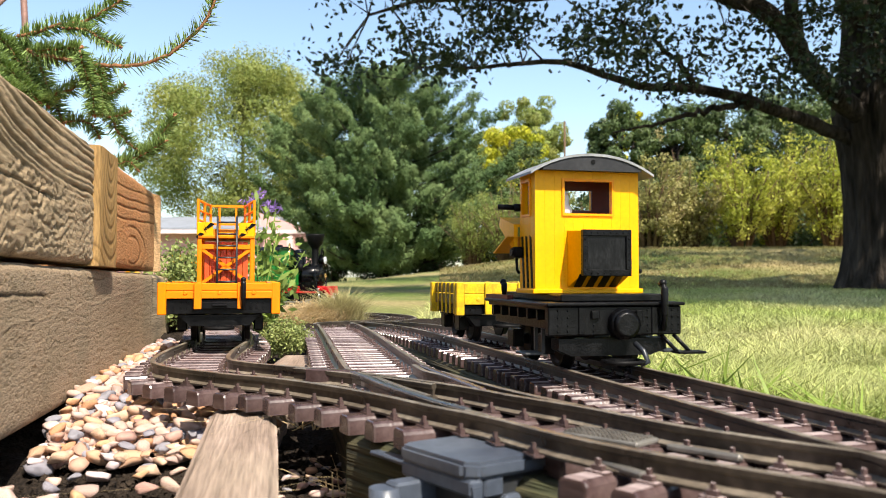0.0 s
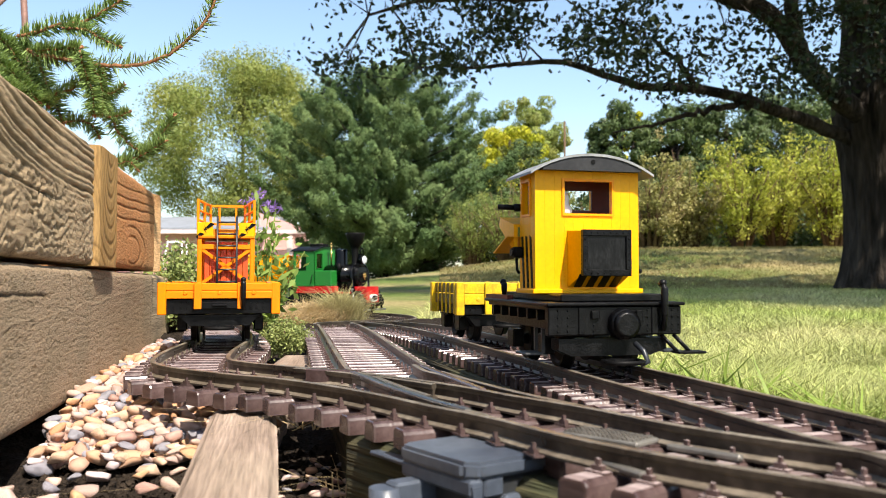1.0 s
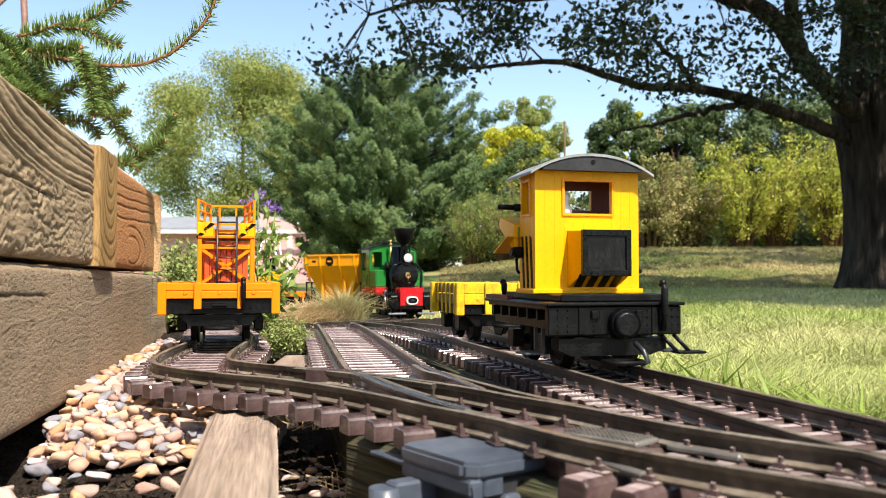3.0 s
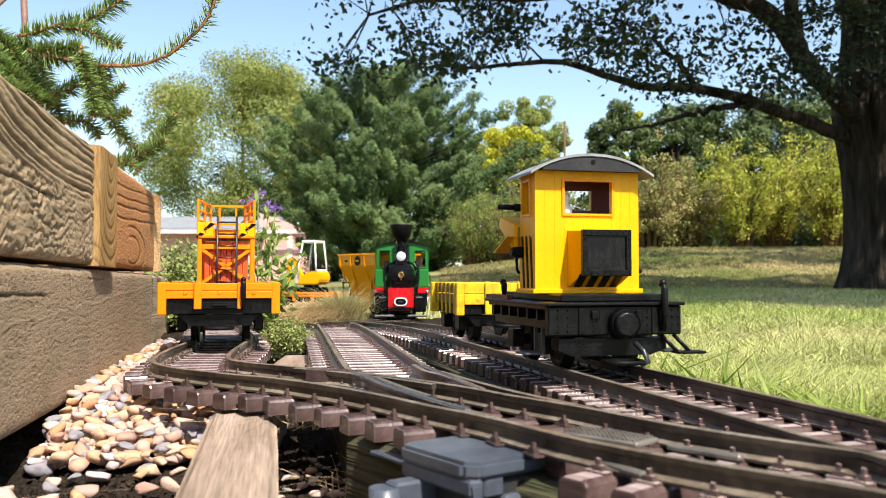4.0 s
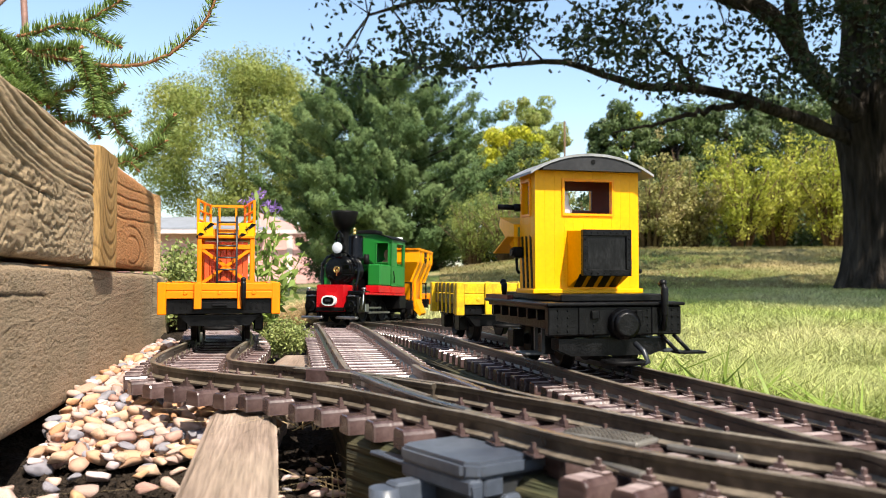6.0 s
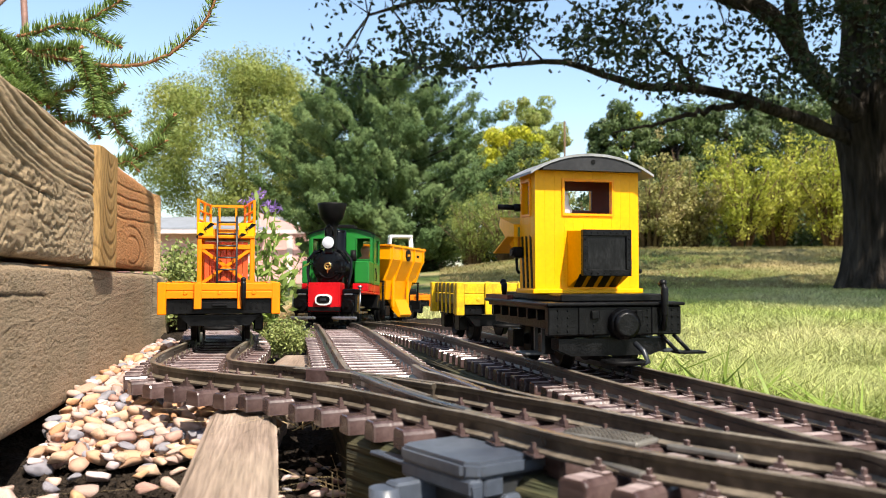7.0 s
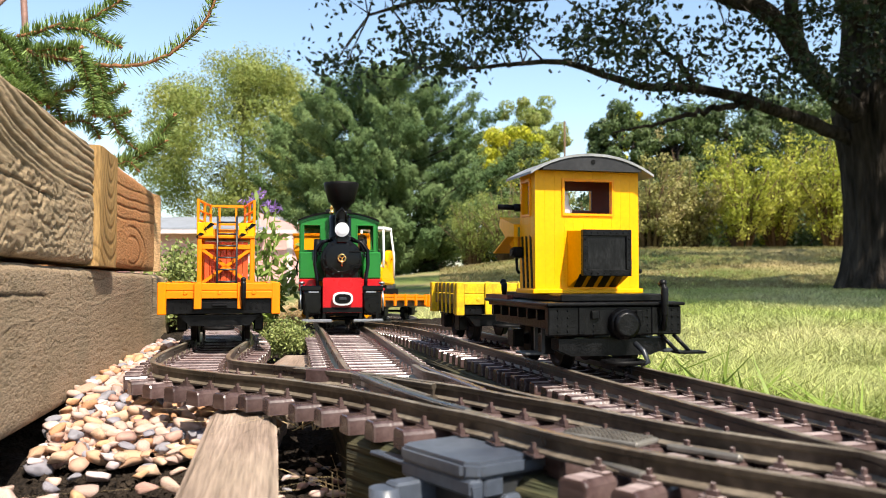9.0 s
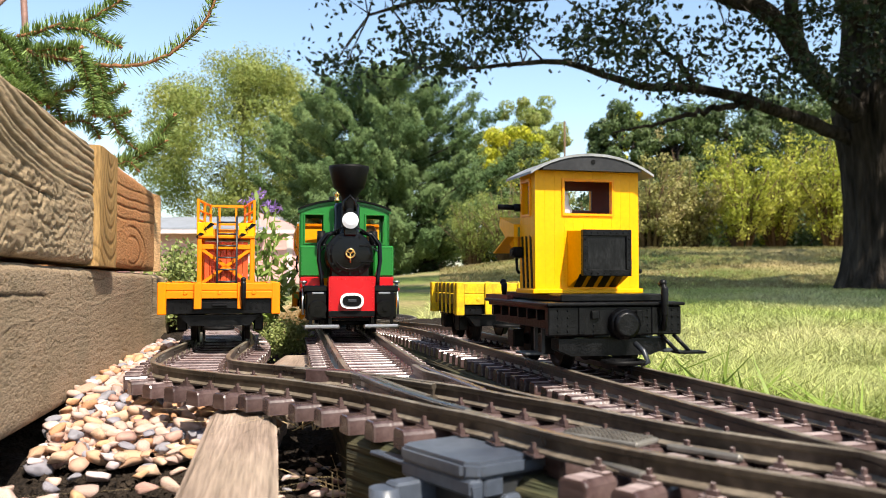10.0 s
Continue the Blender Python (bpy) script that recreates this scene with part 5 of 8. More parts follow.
def locomotive():
    """Small tank engine, forward along y, front at y = 0."""
    w = thing("steam_locomotive", Matrix(), "green and red tank locomotive with black boiler and flared chimney", "locomotive", "moving train")
    b = slab(bmesh.new(), [(-0.0215, 0.0155), (0.0215, 0.0155), (0.0215, 0.0515), (0.0205, 0.0540), (-0.0205, 0.0540), (-0.0215, 0.0515)], "y", -0.030, -0.001)
    front = part("front_box", b, M_RED, w, "red riveted front box")
    rv = bmesh.new()
    rivets(rv, [(sx * 0.0201, -0.001, z) for sx in (-1, 1) for z in np.linspace(0.0235, 0.0515, 9)], 0.0006)
    rivets(rv, [(x, -0.001, 0.0515) for x in np.linspace(-0.0175, 0.0175, 10)], 0.0006)
    part("rivets", rv, M_RED, front)
    part("lower_band", box(bmesh.new(), -0.0217, 0.0217, -0.004, 0.0004, 0.0160, 0.0215, 0.0004), M_BLACK, front)

    def oval(rx, rz, y0, y1, z=0.0310):
        o = bmesh.new()
        pts = []
        for i in range(28):
            a = 2 * math.pi * i / 28
            c, s_ = math.cos(a), math.sin(a)
            pts.append((math.copysign(abs(c) ** 0.7, c) * rx, z + math.copysign(abs(s_) ** 0.8, s_) * rz))
        return slab(o, pts, "y", y0, y1)
    part("coupling_ring", oval(0.0110, 0.0074, -0.001, 0.0045), M_WHITE, front, "white oval coupling ring")
    part("coupling_pocket", oval(0.0088, 0.0051, -0.001, 0.0052), M_BLACK, front)
    part("coupling_pin", box(bmesh.new(), -0.004, 0.004, 0.0050, 0.0062, 0.0295, 0.0325, 0.0004), M_GREYBLACK, front)
    for sx in (-1, 1):
        a, c = sorted((sx * 0.011, sx * 0.0445))
        part("rail_guard", box(bmesh.new(), a, c, -0.004, 0.003, 0.0050, 0.0088, 0.0012), M_STEEL, w, "grey steel rail guard bar")
        g = bmesh.new()
        for x in (sx * 0.02, sx * 0.038):
            box(g, x - 0.0015, x + 0.0015, -0.006, -0.003, 0.006, 0.020)
        box(g, *sorted((sx * 0.0220, sx * 0.0430)), -0.030, -0.006, 0.0130, 0.0390, 0.002)
        cyl(g, (sx * 0.0315, -0.0065, 0.0235), (sx * 0.0315, 0.001, 0.0235), 0.0090, 0.0080, 20)
        box(g, *sorted((sx * 0.0220, sx * 0.0455)), -0.040, -0.012, 0.0392, 0.0455, 0.0012)
        cyl(g, (sx * 0.0315, 0.001, 0.0235), (sx * 0.0315, 0.004, 0.0235), 0.0030, 0.0025, 10)
        rivets(g, [(sx * 0.0315 + 0.0066 * math.cos(k), 0.0009, 0.0235 + 0.0066 * math.sin(k)) for k in np.linspace(0, 5.4, 7)], 0.0008)
        box(g, *sorted((sx * 0.0235, sx * 0.0400)), -0.028, -0.0058, 0.0335, 0.0385, 0.001)
        part("cylinder", g, M_GLOSSBLACK, w, "black cylinder block")
        part("valve_cover", box(bmesh.new(), *sorted((sx * 0.0255, sx * 0.0370)), -0.010, -0.0050, 0.0370, 0.0392, 0.0006), M_STEEL, w)
        part("running_board", box(bmesh.new(), *sorted((sx * 0.0195, sx * 0.0480)), -0.172, -0.022, 0.0400, 0.0432, 0.0006), M_RED, w)
        part("red_valance", box(bmesh.new(), *sorted((sx * 0.0250, sx * 0.0475)), -0.172, -0.068, 0.0435, 0.0545, 0.0010), M_RED, w)
        lamp = bmesh.new()
        cyl(lamp, (sx * 0.0445, -0.020, 0.0432), (sx * 0.0445, -0.020, 0.0475), 0.0016)
        cyl(lamp, (sx * 0.0445, -0.020, 0.0475), (sx * 0.0445, -0.020, 0.0500), 0.0034)
        tube(lamp, [(sx * 0.045, -0.018, 0.043), (sx * 0.0455, -0.016, 0.030), (sx * 0.045, -0.012, 0.018)], 0.0012, 6)
        part("side_post", lamp, M_STEEL, w)
        rods = bmesh.new()
        box(rods, sx * 0.0340 - 0.001, sx * 0.0340 + 0.001, -0.140, -0.060, 0.0125, 0.0155, 0.0003)
        box(rods, sx * 0.0365 - 0.001, sx * 0.0365 + 0.001, -0.100, -0.030, 0.0200, 0.0225, 0.0003)
        box(rods, sx * 0.0365 - 0.003, sx * 0.0365 + 0.003, -0.050, -0.038, 0.0150, 0.0270, 0.0006)
        part("drive_rod", rods, M_STEEL, w, "bare steel rods")
        pipe = bmesh.new()
        tube(pipe, [(sx * 0.010, -0.034, 0.098), (sx * 0.022, -0.034, 0.0955), (sx * 0.0295, -0.033, 0.086), (sx * 0.0300, -0.032, 0.070), (sx * 0.0275, -0.030, 0.055), (sx * 0.0265, -0.026, 0.040)], 0.0021, 8)
        part("steam_pipe", pipe, M_GLOSSBLACK, w, "black curved steam pipe")
        tank = bmesh.new()
        box(tank, *sorted((sx * 0.0270, sx * 0.0478)), -0.112, -0.070, 0.0545, 0.0865, 0.0015)
        rivets(tank, [(x * sx, -0.0700, 0.0845) for x in np.linspace(0.031, 0.0455, 6)], 0.0006)
        rivets(tank, [(x * sx, -0.0700, 0.0565) for x in np.linspace(0.031, 0.0455, 6)], 0.0006)
        rivets(tank, [(0.0460 * sx, -0.0700, z) for z in np.linspace(0.061, 0.080, 6)], 0.0006)
        part("side_tank", tank, M_GREEN, w)
        post = bmesh.new()
        cyl(post, (sx * 0.0265, -0.066, 0.086), (sx * 0.0265, -0.066, 0.1010), 0.0048, 0.0042, 14)
        part("sand_pipe", post, M_BLACK, w)
        tube_h = tube(bmesh.new(), [(sx * 0.0500, -0.120, 0.060), (sx * 0.0510, -0.118, 0.068), (sx * 0.0500, -0.116, 0.078)], 0.0009, 6)
        part("handrail", tube_h, M_BLACK, w)
    for y in (-0.062, -0.098, -0.134):
        wheelset(w, y, 0.0155, "driving_wheel")
    wheelset(w, -0.022, 0.0095, "leading_wheel")
    fr = bmesh.new()
    box(fr, -0.017, 0.017, -0.172, -0.01, 0.012, 0.041)
    box(fr, -0.0475, 0.0475, -0.176, -0.150, 0.020, 0.0400, 0.001)
    part("frame", fr, M_BLACK, w)
    boil = bmesh.new()
    M = Matrix.Translation((0, -0.116, 0.0760)) @ Matrix.Rotation(-math.pi / 2, 4, "X")
    turned(boil, [(0.0225, 0.0), (0.0225, 0.050), (0.0232, 0.050), (0.0232, 0.052), (0.0228, 0.052), (0.0228, 0.0865), (0.0220, 0.0874), (0.0196, 0.0876), (0.0192, 0.0890), (0.0175, 0.0894), (0.006, 0.0900), (0.005, 0.0915)], 32, M)
    box(boil, -0.0190, 0.0190, -0.110, -0.036, 0.0430, 0.0660, 0.002)
    part("boiler", boil, M_GLOSSBLACK, w, "black boiler with smokebox door")
    wh = bmesh.new()
    ring = [(0.0042 * math.cos(a), -0.0205, 0.0765 + 0.0042 * math.sin(a)) for a in np.linspace(0, 2 * math.pi, 17)]
    tube(wh, ring, 0.0009, 6)
    for a in (0.5, 2.6, 4.71):
        tube(wh, [(0, -0.0215, 0.0765), (0.0042 * math.cos(a), -0.0205, 0.0765 + 0.0042 * math.sin(a))], 0.0007, 6)
    tube(wh, [(0, -0.022, 0.0765), (0, -0.0200, 0.0675)], 0.0008, 6)
    part("door_wheel", wh, M_BRASS, w, "small brass smokebox wheel")
    hr = bmesh.new()
    tube(hr, [(0.0262 * math.cos(a), -0.0300, 0.0770 + 0.0262 * math.sin(a)) for a in np.linspace(0.15, math.pi - 0.15, 17)], 0.0008, 6)
    for a in (0.35, 1.0, math.pi - 1.0, math.pi - 0.35):
        tube(hr, [(0.0225 * math.cos(a), -0.0310, 0.0760 + 0.0225 * math.sin(a)), (0.0262 * math.cos(a), -0.0300, 0.0770 + 0.0262 * math.sin(a))], 0.0007, 5)
    part("smokebox_handrail", hr, M_GLOSSBLACK, w)
    dg = bmesh.new()
    for k in range(12):
        a = 2 * math.pi * k / 12
        box(dg, -0.0012, 0.0012, -0.001, 0.0012, 0.0178, 0.0208, 0.0003, Matrix.Translation((0, -0.0275, 0.0760)) @ Matrix.Rotation(a, 4, "Y"))
    tube(dg, [(0.0150 * math.cos(a), -0.0250, 0.0760 + 0.0150 * math.sin(a)) for a in np.linspace(3.6, 5.8, 9)], 0.0008, 6)
    part("door_clamp", dg, M_GLOSSBLACK, w)
    for sx in (-1, 1):
        part("thin_pipe", tube(bmesh.new(), [(sx * 0.024, -0.046, 0.083), (sx * 0.0285, -0.036, 0.079), (sx * 0.0290, -0.034, 0.066), (sx * 0.0255, -0.030, 0.056)], 0.0010, 6), M_STEEL if sx < 0 else M_GLOSSBLACK, w)
    hi = bmesh.new()
    for z in (0.0690, 0.0840):
        box(hi, -0.023, -0.009, -0.0255, -0.0235, z - 0.0006, z + 0.0006)
    part("door_hinge", hi, M_BLACK, w)
    stk = bmesh.new()
    turned(stk, [(0.0115, 0.094), (0.0085, 0.0985), (0.0072, 0.102), (0.0072, 0.128), (0.0080, 0.134), (0.0125, 0.1405), (0.0150, 0.1420), (0.0200, 0.1615), (0.0200, 0.1640), (0.0186, 0.1640), (0.0160, 0.1560), (0.006, 0.150)], 32, Matrix.Translation((0, -0.044, 0)))
    part("chimney", stk, M_BLACK, w, "flared black chimney")
    hl = bmesh.new()
    cyl(hl, (0, -0.034, 0.1085), (0, -0.0215, 0.1085), 0.0075, 0.0090, 24)
    cyl(hl, (0, -0.034, 0.1175), (0, -0.029, 0.1175), 0.004, 0.004, 12)
    box(hl, -0.006, 0.006, -0.037, -0.024, 0.094, 0.101, 0.001)
    tube(hl, [(-0.005, -0.028, 0.118), (-0.005, -0.028, 0.128), (0, -0.028, 0.1335), (0.005, -0.028, 0.128), (0.005, -0.028, 0.118)], 0.0015, 8)
    head = part("headlight", hl, M_GLOSSBLACK, w)
    ln_ = bmesh.new()
    turned(ln_, [(0.0082, 0.0), (0.0080, 0.0012), (0.005, 0.0024), (0.001, 0.0029)], 24, Matrix.Translation((0, -0.0218, 0.1085)) @ Matrix.Rotation(-math.pi / 2, 4, "X"))
    part("lens", ln_, M_LENS, head, "milky white lamp lens")
    dome = bmesh.new()
    turned(dome, [(0.0160, 0.090), (0.0140, 0.099), (0.0135, 0.101), (0.0135, 0.1265), (0.0120, 0.1305), (0.004, 0.132)], 24, Matrix.Translation((0, -0.080, 0)))
    part("steam_dome", dome, M_GLOSSBLACK, w)
    bell = bmesh.new()
    cyl(bell, (0.009, -0.099, 0.097), (0.009, -0.099, 0.135), 0.0018)
    turned(bell, [(0.003, 0.1345), (0.003, 0.1365), (0.0022, 0.1375), (0.0022, 0.141), (0.003, 0.142), (0.001, 0.1455)], 12, Matrix.Translation((0.009, -0.099, 0)))
    part("whistle", bell, M_BRASS, w, "small brass whistle")
    # cab with open windows
    hw, y0, y1, z0, ze, zc = 0.0480, -0.112, -0.168, 0.0545, 0.1270, 0.1365

    def arch(x):
        return ze + (zc - ze) * (1 - (abs(x) / hw) ** 2.2)
    for y in (y0, y1 + 0.002):
        for sx in (-1, 1):
            a, b2, lo, hi2 = 0.0225, 0.0425, 0.0910, 0.1215
            for x0, x1, c0, c1 in ((0.0, a, z0, None), (b2, hw, z0, None), (a, b2, z0, lo), (a, b2, hi2, None)):
                xs = np.linspace(x0, x1, 6)
                lower = [(sx * x0, c0), (sx * x1, c0)]
                upper = [(sx * x1, c1), (sx * x0, c1)] if c1 else [(sx * x, arch(x)) for x in xs[::-1]]
                part("cab_wall", slab(bmesh.new(), lower + upper, "y", y - 0.002, y), M_GREEN, w)
    for sx in (-1, 1):
        a, b2 = sorted((sx * hw, sx * (hw - 0.002)))
        for q0, q1, c0, c1 in ((y1, y0, z0, 0.0865), (y1, y1 + 0.006, 0.0865, ze), (y0 - 0.022, y0, 0.0865, ze), (y1, y0, ze - 0.006, ze)):
            part("cab_wall", box(bmesh.new(), a, b2, q0, q1, c0, c1), M_GREEN, w)
    for sx in (-1, 1):
        r = bmesh.new()
        for q in ((0.0212, 0.0438, 0.0895, 0.0913), (0.0212, 0.0438, 0.1212, 0.1230), (0.0212, 0.0230, 0.0910, 0.1215), (0.0420, 0.0438, 0.0910, 0.1215)):
            box(r, *sorted((sx * q[0], sx * q[1])), y0 - 0.0010, y0 + 0.0012, q[2], q[3], 0.0003)
        part("window_frame", r, M_GREEN, w)
    rf = bmesh.new()
    top = [(x, arch(min(abs(x), hw)) + 0.0002 - (0.001 if abs(x) > hw else 0)) for x in np.linspace(-hw - 0.0015, hw + 0.0015, 21)]
    slab(rf, [(x, z + 0.0016) for x, z in top] + [(x, z) for x, z in top[::-1]], "y", y1 - 0.006, y0 + 0.004)
    part("roof", rf, M_BLACK, w, "dark arched roof")
    tr = bmesh.new()
    slab(tr, [(x, z - 0.0006) for x, z in top] + [(x, z - 0.0032) for x, z in top[::-1]], "y", y0 + 0.0002, y0 + 0.0016)
    part("roof_trim", tr, M_GREEN, w)
    hatch = box(bmesh.new(), -0.016, 0.016, -0.150, -0.125, 0.1380, 0.1430, 0.001)
    part("roof_hatch", hatch, M_BLACK, w)
    cr = bmesh.new()
    for sx in (-1, 1):
        rivets(cr, [(sx * x, y0, 0.0890) for x in np.linspace(0.020, 0.046, 9)], 0.0005)
        rivets(cr, [(sx * 0.0463, y0, z) for z in np.linspace(0.0925, 0.1230, 9)], 0.0005)
        rivets(cr, [(sx * 0.0465, y0, z) for z in np.linspace(0.058, 0.085, 8)], 0.0005)
        rivets(cr, [(sx * 0.0480 + sx * 0.0002, y, z) for y in np.linspace(-0.164, -0.116, 12) for z in (0.0570, 0.0850)], 0.0005, "x", 0.0006 * sx)
    rivets(cr, [(x, y0, arch(abs(x)) - 0.0045) for x in np.linspace(-0.044, 0.044, 23)], 0.0005)
    part("cab_rivets", cr, M_GREEN, w)
    d = bmesh.new()
    turned(d, [(0.001, 0.060), (0.011, 0.062), (0.012, 0.080), (0.010, 0.094), (0.0045, 0.0975), (0.0065, 0.1015), (0.007, 0.107), (0.0045, 0.112), (0.001, 0.113)], 14, Matrix.Translation((-0.030, -0.142, 0)))
    part("driver_doll", d, M_SKIN, w, "small painted driver doll")
    part("backhead", box(bmesh.new(), -0.02, 0.02, -0.122, -0.114, 0.0545, 0.095, 0.002), M_BLACK, w)
    hook_coupler(w, -0.192, 0.012)
    return w


def hopper_wagon():
    w = thing("hopper_wagon", Matrix(), "amber yellow hopper wagon with sloped sides and black frame", "wagon", "moving train")
    part("frame", box(bmesh.new(), -0.024, 0.024, -0.150, 0.0, 0.022, 0.030, 0.001), M_BLACK, w)
    for y in (-0.0015, -0.1485):
        part("end_beam", box(bmesh.new(), -0.042, 0.042, y - 0.0025, y + 0.0025, 0.018, 0.032, 0.0008), M_BLACK, w)
    hb = bmesh.new()
    secs = [(0.0490, 0.071, 0.1180), (0.0490, 0.071, 0.0960), (0.0350, 0.054, 0.0640), (0.0300, 0.044, 0.0340)]
    rings = []
    for x, y, z in secs:
        rings.append([hb.verts.new((sx * x, sy * y - 0.075, z)) for sx, sy in ((-1, -1), (1, -1), (1, 1), (-1, 1))])
    inner = [hb.verts.new((sx * 0.0470, sy * 0.069 - 0.075, 0.1180)) for sx, sy in ((-1, -1), (1, -1), (1, 1), (-1, 1))]
    low = [hb.verts.new((sx * 0.030, sy * 0.047 - 0.075, 0.0700)) for sx, sy in ((-1, -1), (1, -1), (1, 1), (-1, 1))]
    for a, b in list(zip(rings, rings[1:])) + [(inner, rings[0]), (low, inner)]:
        for i in range(4):
            hb.faces.new((a[i], a[(i + 1) % 4], b[(i + 1) % 4], b[i]))
    hb.faces.new(rings[-1]), hb.faces.new(low)
    bmesh.ops.recalc_face_normals(hb, faces=hb.faces)
    part("hopper_body", hb, M_AMBER, w)
    rim = bmesh.new()
    for sx in (-1, 1):
        box(rim, *sorted((sx * 0.0480, sx * 0.0510)), -0.148, -0.002, 0.1155, 0.1190, 0.0005)
        for y in (-0.0030, -0.1470):
            box(rim, -0.0510, 0.0510, y - 0.0015, y + 0.0015, 0.1155, 0.1190, 0.0005)
        for y in (-0.012, -0.050, -0.100, -0.138):
            slab(rim, [(sx * 0.0485, 0.116), (sx * 0.0512, 0.116), (sx * 0.0512, 0.098), (sx * 0.0375, 0.062), (sx * 0.0345, 0.064), (sx * 0.0485, 0.097)], "y", y - 0.0012, y + 0.0012)
    part("rim_and_ribs", rim, M_AMBER, w)
    for sx in (-1, 1):
        ch = bmesh.new()
        slab(ch, [(sx * 0.024, 0.034), (sx * 0.037, 0.034), (sx * 0.047, 0.010), (sx * 0.044, 0.006), (sx * 0.030, 0.020)], "y", -0.098, -0.052)
        part("chute", ch, M_AMBER, w)
        for y in (-0.046, -0.104):
            part("chute_leg", box(bmesh.new(), *sorted((sx * 0.0345, sx * 0.0385)), y - 0.002, y + 0.002, 0.022, 0.074, 0.0005), M_AMBER, w)
        em = cyl(bmesh.new(), (sx * 0.0488, -0.075, 0.1050), (sx * 0.0506, -0.075, 0.1050), 0.0095, seg=24)
        badge = part("round_badge", em, M_BLACK, w, "round dark badge")
        part("badge_bar", box(bmesh.new(), *sorted((sx * 0.0506, sx * 0.0510)), -0.080, -0.070, 0.1035, 0.1065), M_AMBER, badge)
        part("number_bar", box(bmesh.new(), *sorted((sx * 0.0488, sx * 0.0493)), -0.122, -0.112, 0.1030, 0.1070), M_BLACK, w, "small dark lettering bar")
        gr = bmesh.new()
        for y in (-0.004, -0.146):
            for x in (0.022, 0.038):
                box(gr, sx * x - 0.0012, sx * x + 0.0012, y - 0.0012, y + 0.0012, 0.030, 0.062)
            box(gr, *sorted((sx * 0.020, sx * 0.040)), y - 0.0012, y + 0.0012, 0.0605, 0.063)
        part("end_rail", gr, M_BLACK, w)
        for y in (-0.030, -0.120):
            part("axle_box", box(bmesh.new(), sx * 0.031 - 0.004, sx * 0.031 + 0.004, y - 0.008, y + 0.008, 0.008, 0.024, 0.001), M_BLACK, w)
    for y in (-0.030, -0.120):
        wheelset(w, y)
    hook_coupler(w, -0.002, 0.012)
    hook_coupler(w, -0.164, 0.012)
    return w


def mini_excavator():
    w = thing("toy_excavator", Matrix(), "yellow toy mini excavator with white cab frame on the wagon", "toy excavator", "moving train")
    for sx in (-1, 1):
        t = bmesh.new()
        pts = [(y, z) for y, z in ((-0.026, 0.003), (-0.022, 0.0), (0.022, 0.0), (0.026, 0.003), (0.026, 0.009), (0.022, 0.012), (-0.022, 0.012), (-0.026, 0.009))]
        slab(t, pts, "x", *sorted((sx * 0.015, sx * 0.027)))
        part("crawler_track", t, M_BLACK, w)
    part("turntable", cyl(bmesh.new(), (0, 0, 0.008), (0, 0, 0.016), 0.016, seg=20), M_BLACK, w)
    b = bmesh.new()
    slab(b, [(-0.020, 0.016), (0.026, 0.016), (0.033, 0.022), (0.033, 0.033), (0.024, 0.038), (0.004, 0.036), (-0.020, 0.024)], "x", -0.023, 0.023)
    bmesh.ops.bevel(b, geom=list(b.edges), offset=0.002, segments=2, affect="EDGES")
    part("body", b, M_YELLOW, w)
    cabf = bmesh.new()
    corners = [(-0.022, -0.019), (0.022, -0.019), (0.022, 0.024), (-0.022, 0.024)]
    tops = [(-0.019, -0.010), (0.019, -0.010), (0.019, 0.019), (-0.019, 0.019)]
    for (x, y), (u, v) in zip(corners, tops):
        tube(cabf, [(x, y, 0.024 if y < 0 else 0.036), (x, y * 0.95, 0.050), (u, v, 0.081)], 0.0018, 6)
    box(cabf, -0.021, 0.021, -0.012, 0.021, 0.0805, 0.0845, 0.001)
    box(cabf, -0.0225, 0.0225, 0.0215, 0.0245, 0.036, 0.040)
    part("cab_frame", cabf, M_WHITE, w, "white cab frame")
    part("seat", box(bmesh.new(), -0.008, 0.008, 0.004, 0.016, 0.036, 0.058, 0.002), M_BLACK, w)
    arm = bmesh.new()
    slab(arm, [(-0.018, 0.018), (-0.018, 0.028), (-0.038, 0.056), (-0.046, 0.059), (-0.058, 0.055), (-0.056, 0.048), (-0.044, 0.050), (-0.030, 0.030)], "x", -0.005, 0.005)
    part("boom", arm, M_YELLOW, w)
    st = bmesh.new()
    slab(st, [(-0.060, 0.056), (-0.052, 0.054), (-0.046, 0.018), (-0.051, 0.014), (-0.056, 0.020)], "x", -0.004, 0.004)
    part("stick", st, M_YELLOW, w)
    bk = bmesh.new()
    slab(bk, [(-0.054, 0.018), (-0.044, 0.016), (-0.034, 0.010), (-0.036, 0.001), (-0.048, 0.003)], "x", -0.010, 0.010)
    part("bucket", bk, M_GREYBLACK, w)
    for ob in w.children:
        for v in ob.data.vertices:
            v.co.z *= 1.36
    return w


LOCO = locomotive()
HOPPER = hopper_wagon()
FLAT = low_wagon("flat_wagon", Matrix(), "orange low-sided flat wagon carrying a toy excavator", "wagon", 0.215, 0.088, 0.0420, M_ORANGE, (0.022, 0.032), None, 5)
tagged(FLAT, group="moving train")
DIGGER = mini_excavator()


